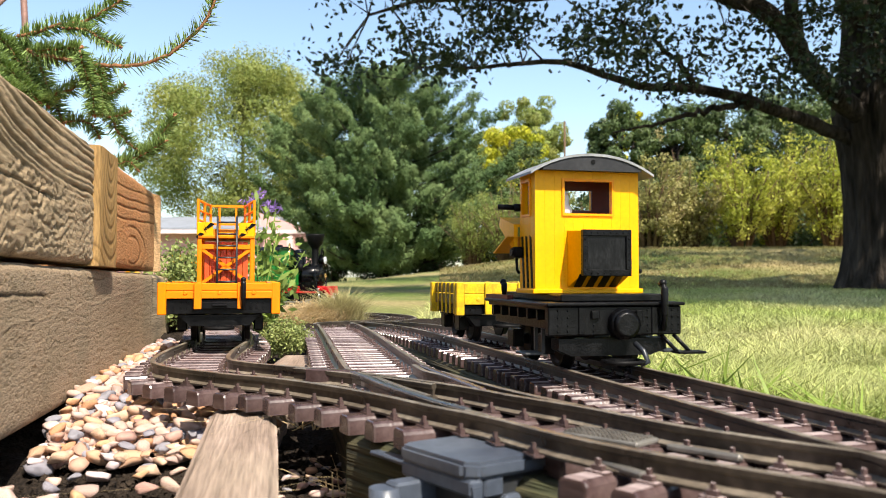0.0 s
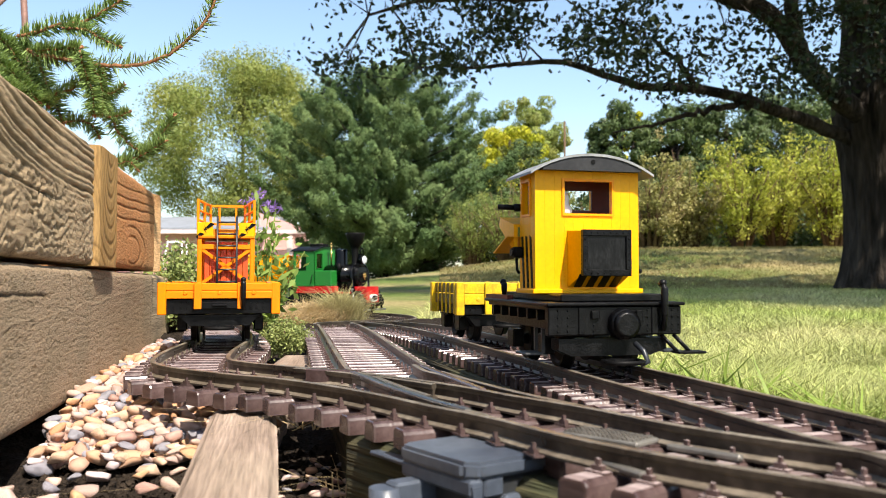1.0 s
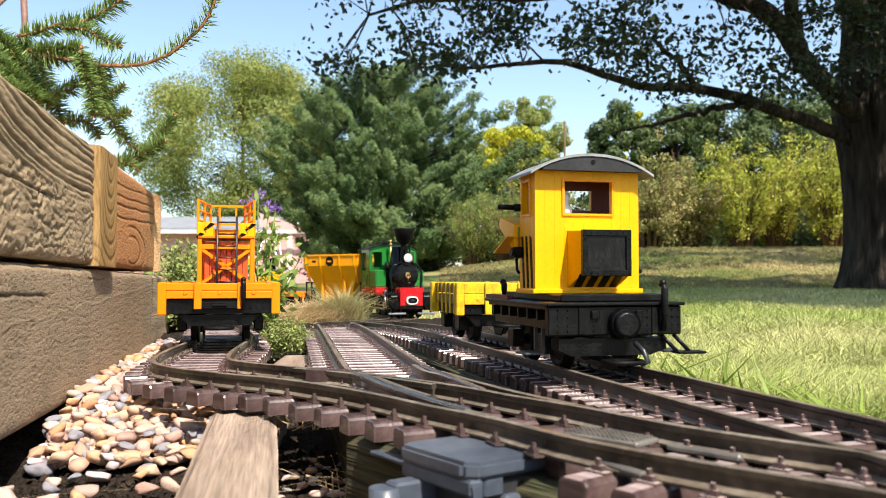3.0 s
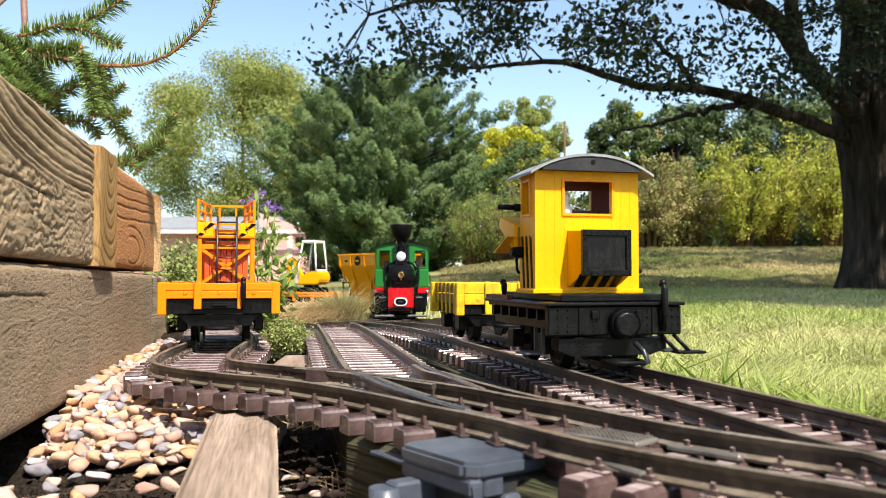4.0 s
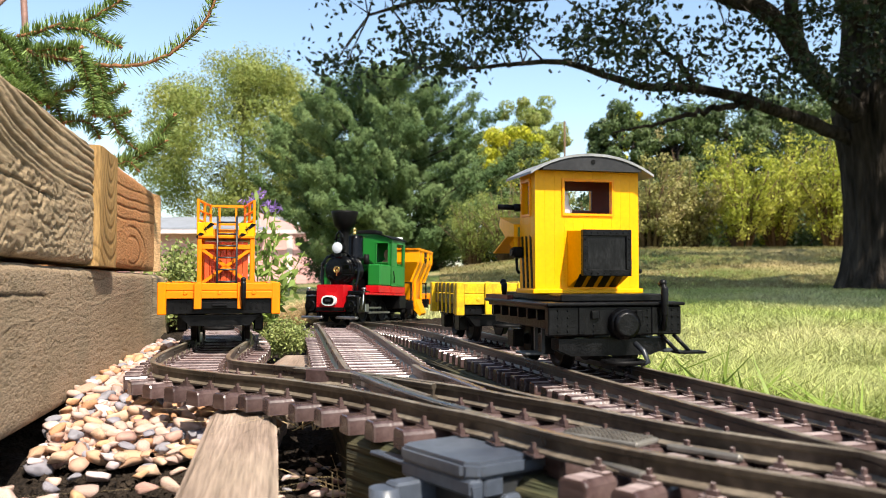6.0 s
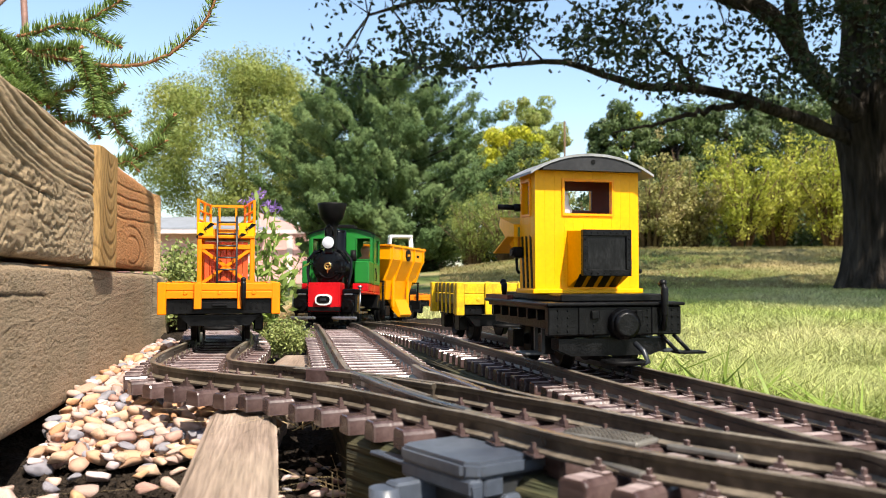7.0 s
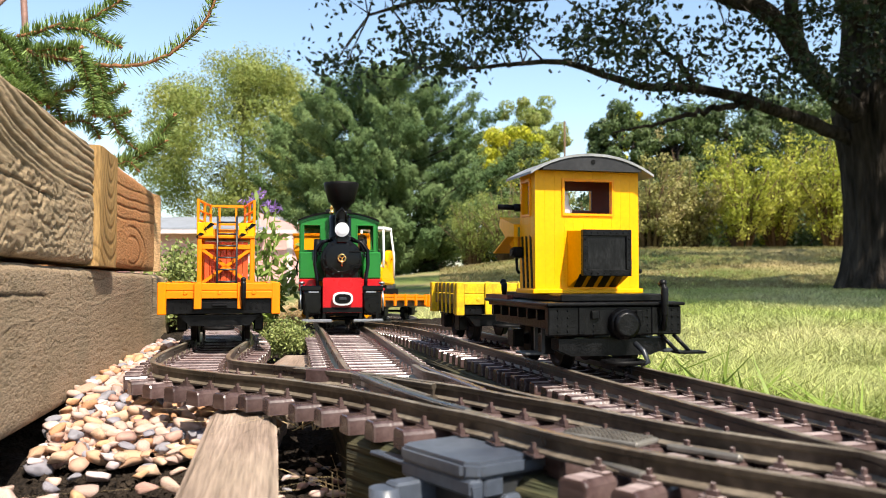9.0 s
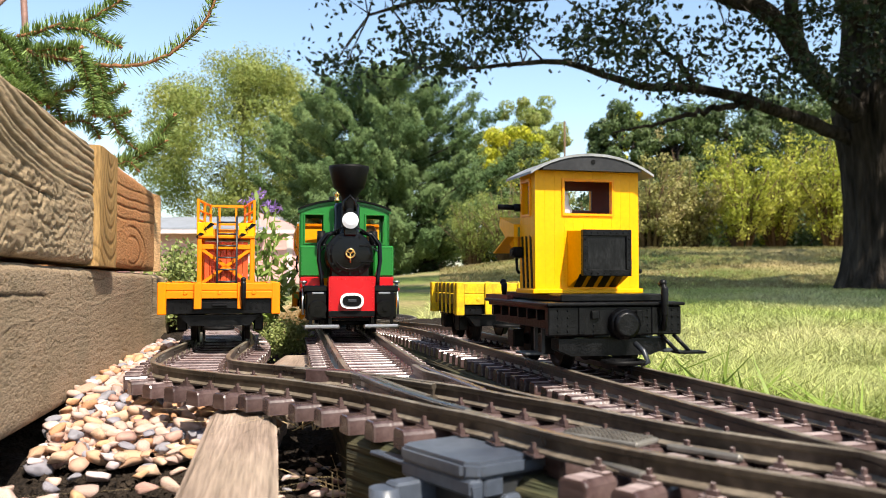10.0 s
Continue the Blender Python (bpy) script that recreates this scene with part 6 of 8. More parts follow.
# ---- stones, switch motor ----
def pebble_stone(name, single):
    """Smooth stone whose colour differs from pebble to pebble, with mottling."""
    m = bpy.data.materials.new(name)
    m.use_nodes = True
    n, ln = m.node_tree.nodes, m.node_tree.links
    ramp = n.new("ShaderNodeValToRGB")
    ramp.color_ramp.interpolation = "CONSTANT"
    cols = [(0.50, 0.33, 0.215), (0.60, 0.47, 0.36), (0.52, 0.29, 0.14), (0.55, 0.42, 0.31), (0.27, 0.275, 0.275), (0.56, 0.37, 0.21), (0.62, 0.55, 0.48), (0.46, 0.35, 0.27), (0.60, 0.38, 0.19), (0.46, 0.30, 0.22), (0.58, 0.44, 0.32), (0.28, 0.29, 0.285), (0.62, 0.45, 0.28)]
    e = ramp.color_ramp.elements
    while len(e) < len(cols):
        e.new(0.5)
    cols = [(c[0] * 0.87, c[1] * 0.80, c[2] * 0.90) for c in cols]
    for i, c in enumerate(cols):
        e[i].position = i / len(cols)
        e[i].color = (*c, 1)
    ln.new((n.new("ShaderNodeObjectInfo").outputs["Random"] if single else n.new("ShaderNodeNewGeometry").outputs["Random Per Island"]), ramp.inputs[0])
    nz = n.new("ShaderNodeTexNoise")
    nz.inputs["Scale"].default_value = 130
    nz.inputs["Detail"].default_value = 5
    ln.new(n.new("ShaderNodeTexCoord").outputs["Object"], nz.inputs["Vector"])
    hs = n.new("ShaderNodeHueSaturation")
    mr = n.new("ShaderNodeMapRange")
    mr.inputs[1].default_value, mr.inputs[2].default_value, mr.inputs[3].default_value, mr.inputs[4].default_value = 0.3, 0.7, 0.70, 1.18
    ln.new(nz.outputs[0], mr.inputs[0]), ln.new(mr.outputs[0], hs.inputs["Value"]), ln.new(ramp.outputs[0], hs.inputs["Color"])
    b = n["Principled BSDF"]
    b.inputs["Roughness"].default_value = 0.8
    b.inputs["Specular IOR Level"].default_value = 0.25
    ln.new(hs.outputs[0], b.inputs["Base Color"])
    bp = n.new("ShaderNodeBump")
    bp.inputs["Strength"].default_value, bp.inputs["Distance"].default_value = 0.3, 0.001
    ln.new(nz.outputs[0], bp.inputs["Height"]), ln.new(bp.outputs[0], b.inputs["Normal"])
    return m


def pebbles():
    """A bed of flat, rounded river pebbles: the near top ones singly, the rest below joined."""
    g = np.random.default_rng(4)
    base = bmesh.new()
    bmesh.ops.create_icosphere(base, subdivisions=2, radius=1)
    bv = np.array([v.co[:] for v in base.verts])
    bf = np.array([[v.index for v in f.verts] for f in base.faces])
    base.free()

    def shape():
        """A worn stone of unit half-length: blunt, lopsided, now and then with a flat broken side."""
        v = bv * (1 + 0.20 * np.sin(bv @ g.normal(size=3) * 1.7 + g.uniform(0, 6)) + 0.09 * np.sin(bv @ g.normal(size=3) * 3.3))[:, None]
        v = np.sign(v) * np.abs(v) ** 0.80
        for _ in range(int(g.integers(6, 11))):
            d = g.normal(size=3)
            d /= np.linalg.norm(d)
            over = np.maximum(v @ d - g.uniform(0.38, 0.70), 0)
            v = v - 0.95 * over[:, None] * d
        return v * np.array([1, g.uniform(0.62, 0.92), g.uniform(0.36, 0.62)])
    shapes = [shape() for _ in range(14)]
    bed = thing("pebble_bed", Matrix.Translation((-0.2, 0.6, -0.05)), "bed of rounded tan, orange and grey river pebbles", "pebbles", kind="structure")
    o = np.array([-0.2, 0.6, -0.05])
    rest, loose = pebble_stone("river_pebble", False), pebble_stone("loose_river_pebble", True)
    meshes = [mesh_np("pebble", q, bf, loose, True) for q in shapes]
    vs, fs, k, single = [], [], 0, 0

    def floor(y):
        return -0.0485 + 0.021 * min(1, max(0, (y - 0.45) / 0.10)) - 0.045 * max(0, 0.47 - y)
    placed = []
    for layer, count, gap in ((0, 6500, 0.52), (1, 7000, 0.64), (2, 4200, 0.80)):
        done = []
        for i in range(count):
            y = g.uniform(0.375, 0.98)
            wx = -0.2165 - (y - 0.424) * 0.203 + 0.003
            tx = float(np.interp(y, LEFT[::-1, 1], LEFT[::-1, 0])) + (0.020 if 0.50 < y < 0.66 else 0.0)
            board = -0.111 + (0.475 - y) * 0.2 - 0.023
            tx = min(tx, board if y < 0.50 else -0.10)
            if tx <= wx:
                continue
            x = g.uniform(wx, tx)
            soil_edge = 0.463 - 0.12 * (x + 0.2) + 0.02 * noise.noise((x * 60, y * 60, 2))
            if y < soil_edge and g.random() < 0.985:
                continue
            if layer == 2 and (y < 0.478 or g.random() < 0.25):
                continue
            s = g.uniform(0.0046, 0.0080) * (1.3 if g.random() < 0.25 else 1.0)
            near = [p for p in done if abs(p[0] - x) < 0.016 and abs(p[1] - y) < 0.016]
            if any(math.hypot(p[0] - x, p[1] - y) < (p[2] + s) * 0.72 * gap for p in near):
                continue
            done.append((x, y, s))
            z = floor(y) + layer * 0.0036 + g.uniform(-0.0008, 0.0012)
            e = Euler((g.normal() * 0.22, g.normal() * 0.22, g.uniform(0, 6.28)))
            if layer and single < 330 and y < 0.66:
                single += 1
                ob = new("pebble", meshes[int(g.integers(14))])
                ob.parent = bed
                ob.matrix_local = Matrix.LocRotScale(Vector((x, y, z)) - Vector(o), e, Vector((s, s, s)))
                continue
            vs.append(shapes[int(g.integers(14))] * s @ np.array(e.to_matrix()).T + (x, y, z) - o)
            fs.append(bf + k)
            k += len(bv)
    for i in range(90):
        x, y = g.uniform(-0.085, -0.02), g.uniform(0.36, 0.50)
        vs.append(shapes[i % 14] * g.uniform(0.002, 0.0042) + np.array([x, y, -0.0535 + g.uniform(0, 0.004)]) - o)
        fs.append(bf + k)
        k += len(bv)
    ob = new("small_pebbles", mesh_np("small_pebbles", np.concatenate(vs), np.concatenate(fs), rest, True))
    ob.parent = bed
    tagged(ob, "packed smaller pebbles below", kind="stuff")


pebbles()


def crumbs():
    """Crumbs of soil and bark chips in the bed beside the board."""
    g = np.random.default_rng(8)
    pts = np.stack([g.uniform(-0.24, 0.05, 2600), g.uniform(0.34, 0.52, 2600), np.zeros(2600)], 1)
    pts[:, 2] = -0.050 - 0.030 * np.maximum(0, (0.55 - pts[:, 1]) / 0.4) + g.uniform(0, 0.004, 2600)
    ob = new("soil_crumbs", leaves("soil_crumbs", pts, 0.0055, M_SOIL, 3, 0.8))
    tagged(ob, "dark crumbs of soil and bark chips", "soil", kind="stuff")
    base = bmesh.new()
    bmesh.ops.create_icosphere(base, subdivisions=1, radius=1)
    bv = np.array([v.co[:] for v in base.verts])
    bf = np.array([[v.index for v in f.verts] for f in base.faces])
    base.free()
    n = 2200
    c = np.stack([g.uniform(-0.245, 0.0, n), g.uniform(0.36, 0.49, n), np.zeros(n)], 1)
    c[:, 2] = -0.050 - 0.030 * np.maximum(0, (0.55 - c[:, 1]) / 0.4) + g.uniform(-0.001, 0.003, n)
    size = g.uniform(0.0011, 0.0034, n) * np.where(g.random(n) < 0.12, 1.5, 1.0)
    v = c[:, None, :] + bv[None] * size[:, None, None] * g.uniform(0.65, 1.3, (n, len(bv), 1))
    f = bf[None] + (np.arange(n) * len(bv))[:, None, None]
    ob = new("soil_lumps", mesh_np("soil_lumps", v.reshape(-1, 3), f.reshape(-1, 3), M_SOIL))
    tagged(ob, "dark brown lumps of loose soil beside the board", "soil", kind="stuff")


crumbs()


def cyl_part(a, b, r):
    c = bmesh.new()
    cyl(c, a, b, r, r * 0.9, 12)
    return c


def switch_motor():
    """Grey motor housing set askew beside the turnout, with an overhanging lid, a slot and two round posts."""
    w = thing("switch_motor", Matrix.Translation((0.0092, 0.2880, -0.0262)) @ Matrix.Rotation(radians(36), 4, "Z") @ Matrix.Scale(1.2, 4), "dusty dark grey plastic switch motor beside the turnout sleepers", "switch motor")
    body = part("housing", box(bmesh.new(), 0.006, 0.037, 0.003, 0.036, -0.016, 0.0085, 0.0012), M_GREYBLACK, w)
    part("front_plate", box(bmesh.new(), 0.0135, 0.0405, 0.0004, 0.0042, -0.010, 0.0035, 0.0012), M_MOTOR, w, "blue-grey plate under the slot")
    part("guide_rib", slab(bmesh.new(), [(0.0012, 0.0075), (0.0048, 0.0075), (0.0062, -0.010), (0.0040, -0.010)], "y", 0.0006, 0.004), M_MOTOR, w)
    t = bmesh.new()
    slab(t, [(0.0, 0.004), (0.004, 0.0), (0.040, 0.0), (0.0425, 0.003), (0.0425, 0.036), (0.040, 0.039), (0.004, 0.039), (0.0, 0.036)], "z", 0.0092, 0.0143)
    bmesh.ops.bevel(t, geom=list(t.edges), offset=0.0012, segments=2, affect="EDGES")
    part("lid", t, M_MOTOR, w, "dusty overhanging lid with sky sheen in its colour")
    part("lid_skirt", box(bmesh.new(), 0.0008, 0.006, 0.001, 0.037, 0.0045, 0.0094, 0.0008), M_MOTOR, w)
    part("slot_cheek", box(bmesh.new(), 0.0062, 0.0135, 0.001, 0.0045, 0.0035, 0.0094, 0.0008), M_MOTOR, w)
    part("slot_cheek", box(bmesh.new(), 0.0385, 0.0415, 0.001, 0.0045, 0.0035, 0.0094, 0.0006), M_MOTOR, w)
    part("slot_back", box(bmesh.new(), 0.013, 0.039, 0.0042, 0.0055, 0.003, 0.0094), M_GLOSSBLACK, w)
    part("screw", cyl_part((0.0215, -0.0004, 0.0022), (0.0215, 0.0008, 0.0022), 0.0009), M_STEEL, w)
    for x, y, top in ((-0.0075, 0.0095, 0.0000), (-0.0105, 0.0285, 0.0040)):
        c = bmesh.new()
        cyl(c, (x, y, -0.014), (x, y, top), 0.0052, 0.0047, 18)
        part("post", c, M_MOTOR, w)
        part("post_arm", box(bmesh.new(), x + 0.002, 0.008, y - 0.0035, y + 0.0035, top - 0.007, top + 0.0012, 0.0008), M_MOTOR, w)
    part("throw_bar", box(bmesh.new(), 0.012, 0.018, 0.034, 0.075, 0.003, 0.0048, 0.0006), M_MOTOR, w)


switch_motor()


# ---- trees and plants ----
def to_world(ax, up, y):
    """A point seen at the slopes ax (sideways) and up (over the eye's level) at the distance y."""
    return Vector((ax * y, y, 0.0545 + up * y))


def bezier(pts, n):
    return [Vector(p) for p in spline([tuple(p) for p in pts], 1e9 if n < 2 else max(1e-3, sum((Vector(a) - Vector(b)).length for a, b in zip(pts, pts[1:])) / n))]


def oak():
    """Big shade tree: furrowed trunk, long low limb, rising limbs, twigs and many separate leaves."""
    t = thing("oak_tree", Matrix.Translation((4.16, 8.0, -0.12)), "large dark oak with furrowed trunk and long low limbs", "tree", "garden trees")
    o = Vector((4.16, 8.0, -0.12))
    bm = bmesh.new()
    rings = []
    for i in range(46):
        z = 5.2 * i / 45
        r = 0.325 + 0.14 * math.exp(-z * 4.5) - 0.022 * z + 0.10 * math.exp(-((z - 1.75) / 0.5) ** 2)
        ring = []
        for k in range(64):
            a = 2 * math.pi * k / 64
            furrow = 0.016 * math.sin(a * 23 + 3 * noise.noise((a * 2, z * 1.5, 2))) + 0.020 * noise.noise((math.cos(a) * 7, math.sin(a) * 7, z * 2.2))
            ring.append(bm.verts.new(((r + furrow) * math.cos(a) - 0.06 * z * 0.35, (r + furrow) * math.sin(a), z)))
        rings.append(ring)
    for p, q in zip(rings, rings[1:]):
        for k in range(64):
            f = bm.faces.new((p[k], p[(k + 1) % 64], q[(k + 1) % 64], q[k]))
            f.smooth = True
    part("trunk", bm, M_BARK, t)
    g = np.random.default_rng(11)
    W = to_world
    limbs = [([W(0.505, 0.150, 8.0), W(0.45, 0.178, 7.8), W(0.372, 0.207, 7.5), W(0.30, 0.224, 7.3), W(0.23, 0.226, 7.1), W(0.178, 0.243, 7.0), W(0.12, 0.257, 6.9), W(0.04, 0.247, 6.8), W(-0.03, 0.25, 6.7)], 0.070, 0.008),
             ([W(0.50, 0.185, 7.9), W(0.455, 0.225, 7.6), W(0.42, 0.27, 7.4), W(0.392, 0.31, 7.2), W(0.33, 0.335, 7.0), W(0.24, 0.345, 6.9), W(0.12, 0.335, 6.7), W(0.0, 0.33, 6.5), W(-0.09, 0.31, 6.4)], 0.11, 0.010)]
    limbs += [([W(0.425, 0.265, 7.4), W(0.415, 0.32, 7.3), W(0.40, 0.40, 7.2), W(0.33, 0.50, 7.0)], 0.07, 0.03),
             ([W(0.50, 0.30, 7.9), W(0.47, 0.36, 7.7), W(0.44, 0.45, 7.4), W(0.36, 0.6, 7.0)], 0.14, 0.05),
             ([W(0.36, 0.205, 7.5), W(0.30, 0.195, 7.3), W(0.25, 0.180, 7.2), W(0.20, 0.172, 7.1)], 0.035, 0.007),
             ([W(0.30, 0.222, 7.3), W(0.28, 0.255, 7.2), W(0.245, 0.285, 7.1), W(0.20, 0.31, 7.0)], 0.03, 0.008),
             ([W(0.54, 0.26, 8.0), W(0.62, 0.36, 7.9), W(0.75, 0.5, 7.7), W(0.9, 0.6, 7.4)], 0.16, 0.05)]
    ends = []
    for pts, r0, r1 in limbs:
        line = bezier(pts, 26)
        b = bmesh.new()
        tube(b, [p - o + Vector(g.normal(size=3)) * 0.012 for p in line], r0, 10, r1)
        part("limb", b, M_BARK, t)
        ends += line[4:]
    tw, pts = bmesh.new(), []

    def low(ax):
        """Lower edge of the leaf mass, by the slope sideways."""
        return float(np.interp(ax, [-0.16, -0.13, -0.06, 0.0, 0.05, 0.10, 0.18, 0.24, 0.30, 0.36, 0.42, 0.50, 0.6], [0.27, 0.235, 0.240, 0.238, 0.255, 0.295, 0.250, 0.225, 0.200, 0.190, 0.210, 0.245, 0.25]))
    n = 0
    while n < 430:
        ax = g.uniform(-0.14, 0.14) if g.random() < 0.45 else g.uniform(0.10, 0.56)
        up = low(ax) + abs(g.normal()) * 0.075 if g.random() < 0.85 else g.uniform(0.3, 0.6)
        hole = noise.noise((ax * 17, up * 17, 3.3))
        if hole > (-0.10 if 0.12 < ax < 0.30 else 0.04) and up < 0.37:
            continue
        y = g.uniform(5.9, 7.9)
        c = W(ax, up, y)
        n += 1
        near = min(ends, key=lambda q: (q - c).length)
        if n % 2 == 0 and (near - c).length < 0.75:
            mid = (near + c) / 2 + Vector(g.normal(size=3)) * 0.06
            tube(tw, [near - o, mid - o, c - o], 0.009, 4, 0.003)
        k = int(g.integers(18, 40))
        sp = g.normal(size=(k, 3)) * np.array([0.13, 0.13, 0.075])
        pts.append(np.array(c - o) + sp)
    part("twig_mass", tw, M_BARK, t, kind="stuff")
    # Crown above the view, added and laid out to shade lawn and bank.
    up_pts = np.stack([g.uniform(-4.9, 4.6, 19000), g.uniform(-4.2, 4.3, 19000), g.uniform(0, 2.2, 19000)], 1)
    tree_gap = [noise.noise((p[0] * 0.5, p[1] * 0.8, 5.5)) for p in up_pts]
    # Gaps let sunlit strips through to the bank.
    up_pts = up_pts[[p[1] < -1.0 or (p[1] > 1.3 and q > -0.18) or q > 0.24 for p, q in zip(up_pts, tree_gap)]]
    front = np.stack([g.uniform(-1.3, 4.6, 15000), g.uniform(-8.2, -4.2, 15000), g.uniform(0, 2.2, 15000)], 1)
    up_pts = np.concatenate([up_pts, front])
    up_pts[:, 2] += np.maximum(3.3, 0.40 * (up_pts[:, 1] + 8.0))
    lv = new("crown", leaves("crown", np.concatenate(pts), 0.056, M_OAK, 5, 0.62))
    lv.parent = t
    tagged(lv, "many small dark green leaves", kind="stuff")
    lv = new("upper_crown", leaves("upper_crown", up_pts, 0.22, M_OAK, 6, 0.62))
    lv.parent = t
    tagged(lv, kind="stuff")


oak()


def outwards(p, c):
    q = p - c
    return q / np.maximum(np.linalg.norm(q, axis=1), 1e-6)[:, None]


def clump_points(g, centres, radii, per, flat=0.8):
    out = []
    for c, r in zip(centres, radii):
        d = g.normal(size=(per, 3))
        d /= np.linalg.norm(d, axis=1)[:, None]
        out.append(np.array(c) + d * (r * g.uniform(0.45, 1.05, per) ** 0.6)[:, None] * np.array([1, 1, flat]))
    return np.concatenate(out), np.repeat(np.array(centres), per, 0)


def broadleaf(name, x, y, base, height, rx, lowest, material, label, seed, clumps=90, per=90, size=0.3, gaps=0.0, trunk_r=0.22, skew=0.0):
    """Deciduous tree: forked trunk, limbs reaching into clumps of leaves with gaps between them."""
    g = np.random.default_rng(seed)
    t = thing(name, Matrix.Translation((x, y, base)), label, "tree", "garden trees")
    cz, rz = (height + lowest) / 2, (height - lowest) / 2
    cs, rs = [], []
    while len(cs) < clumps:
        d = g.normal(size=3)
        d /= np.linalg.norm(d)
        r = g.uniform(0.35, 1.0) ** 0.5
        c = np.array([d[0] * rx * r + skew * d[2] * rx, d[1] * rx * r, cz + d[2] * rz * r])
        if gaps and noise.noise((c[0] * 0.6, c[1] * 0.6, c[2] * 0.6 + seed)) > gaps:
            continue
        cs.append(c)
        rs.append(g.uniform(0.13, 0.27) * rx)
    bm = bmesh.new()
    tube(bm, [(0, 0, -0.3), (0.05, 0, lowest * 0.6), (0, 0.1, cz), (0.1, 0, height * 0.86)], trunk_r, 10, trunk_r * 0.2)
    part("trunk", bm, M_BARK, t)
    bm = bmesh.new()
    for c in cs[::2]:
        s = Vector((0, 0, max(lowest * 0.6, c[2] - g.uniform(0.2, 0.5) * rz)))
        tube(bm, [s, (s + Vector(c)) / 2 + Vector((0, 0, -0.05 * rx)), Vector(c)], trunk_r * 0.10, 5, trunk_r * 0.03)
    part("limb_mass", bm, M_BARK, t, kind="stuff")
    cp, cc = clump_points(g, cs, rs, per)
    lv = new("crown", leaves("crown", cp, size, material, seed, 0.6, None, outwards(cp, cc)))
    lv.parent = t
    tagged(lv, kind="stuff")


broadleaf("deciduous_tree", -10.7, 45, -0.4, 12.2, 5.2, 2.3, M_DECID, "tall olive-green deciduous tree behind the house", 21, 320, 380, 0.13, 0.08, 0.2)
broadleaf("deciduous_tree", 4.6, 46, -0.3, 10.4, 2.3, 1.5, M_DECID, "green deciduous tree rising behind yellowing trees", 22, 150, 260, 0.16)
broadleaf("yellowing_tree", 2.6, 34, -0.3, 6.9, 1.85, 0.6, M_YTREE, "yellow-green autumn tree beside the pine", 23, 150, 240, 0.12)
broadleaf("dark_shrub_tree", 2.95, 30, -0.2, 5.1, 1.45, 0.3, M_HEDGE, "dark green rounded evergreen before the yellow tree", 24, 130, 240, 0.09)
broadleaf("yellowing_tree", 7.6, 34, 0.2, 7.1, 1.1, 1.0, M_YTREE, "yellow-green tree behind the shrubs", 26, 70, 200, 0.12, 0.3)
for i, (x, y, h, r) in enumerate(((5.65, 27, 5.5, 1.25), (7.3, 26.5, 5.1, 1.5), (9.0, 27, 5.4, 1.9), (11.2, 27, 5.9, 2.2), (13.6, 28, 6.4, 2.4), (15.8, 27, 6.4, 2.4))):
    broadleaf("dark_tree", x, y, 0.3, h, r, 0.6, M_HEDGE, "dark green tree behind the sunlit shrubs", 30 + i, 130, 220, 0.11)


def utility_pole():
    """A thin far pole with a short cross arm."""
    p = thing("utility_pole", Matrix.Translation((6.35, 44, -0.4)), "thin pale wooden utility pole far behind the trees", "pole")
    part("pole", cyl(bmesh.new(), (0, 0, 0), (0, 0, 8.55), 0.075, 0.05, 10), M_TWIG, p)
    part("pole_cap", cyl(bmesh.new(), (0, 0, 8.55), (0, 0, 8.62), 0.06, 0.02, 10), M_STEEL, p)


utility_pole()


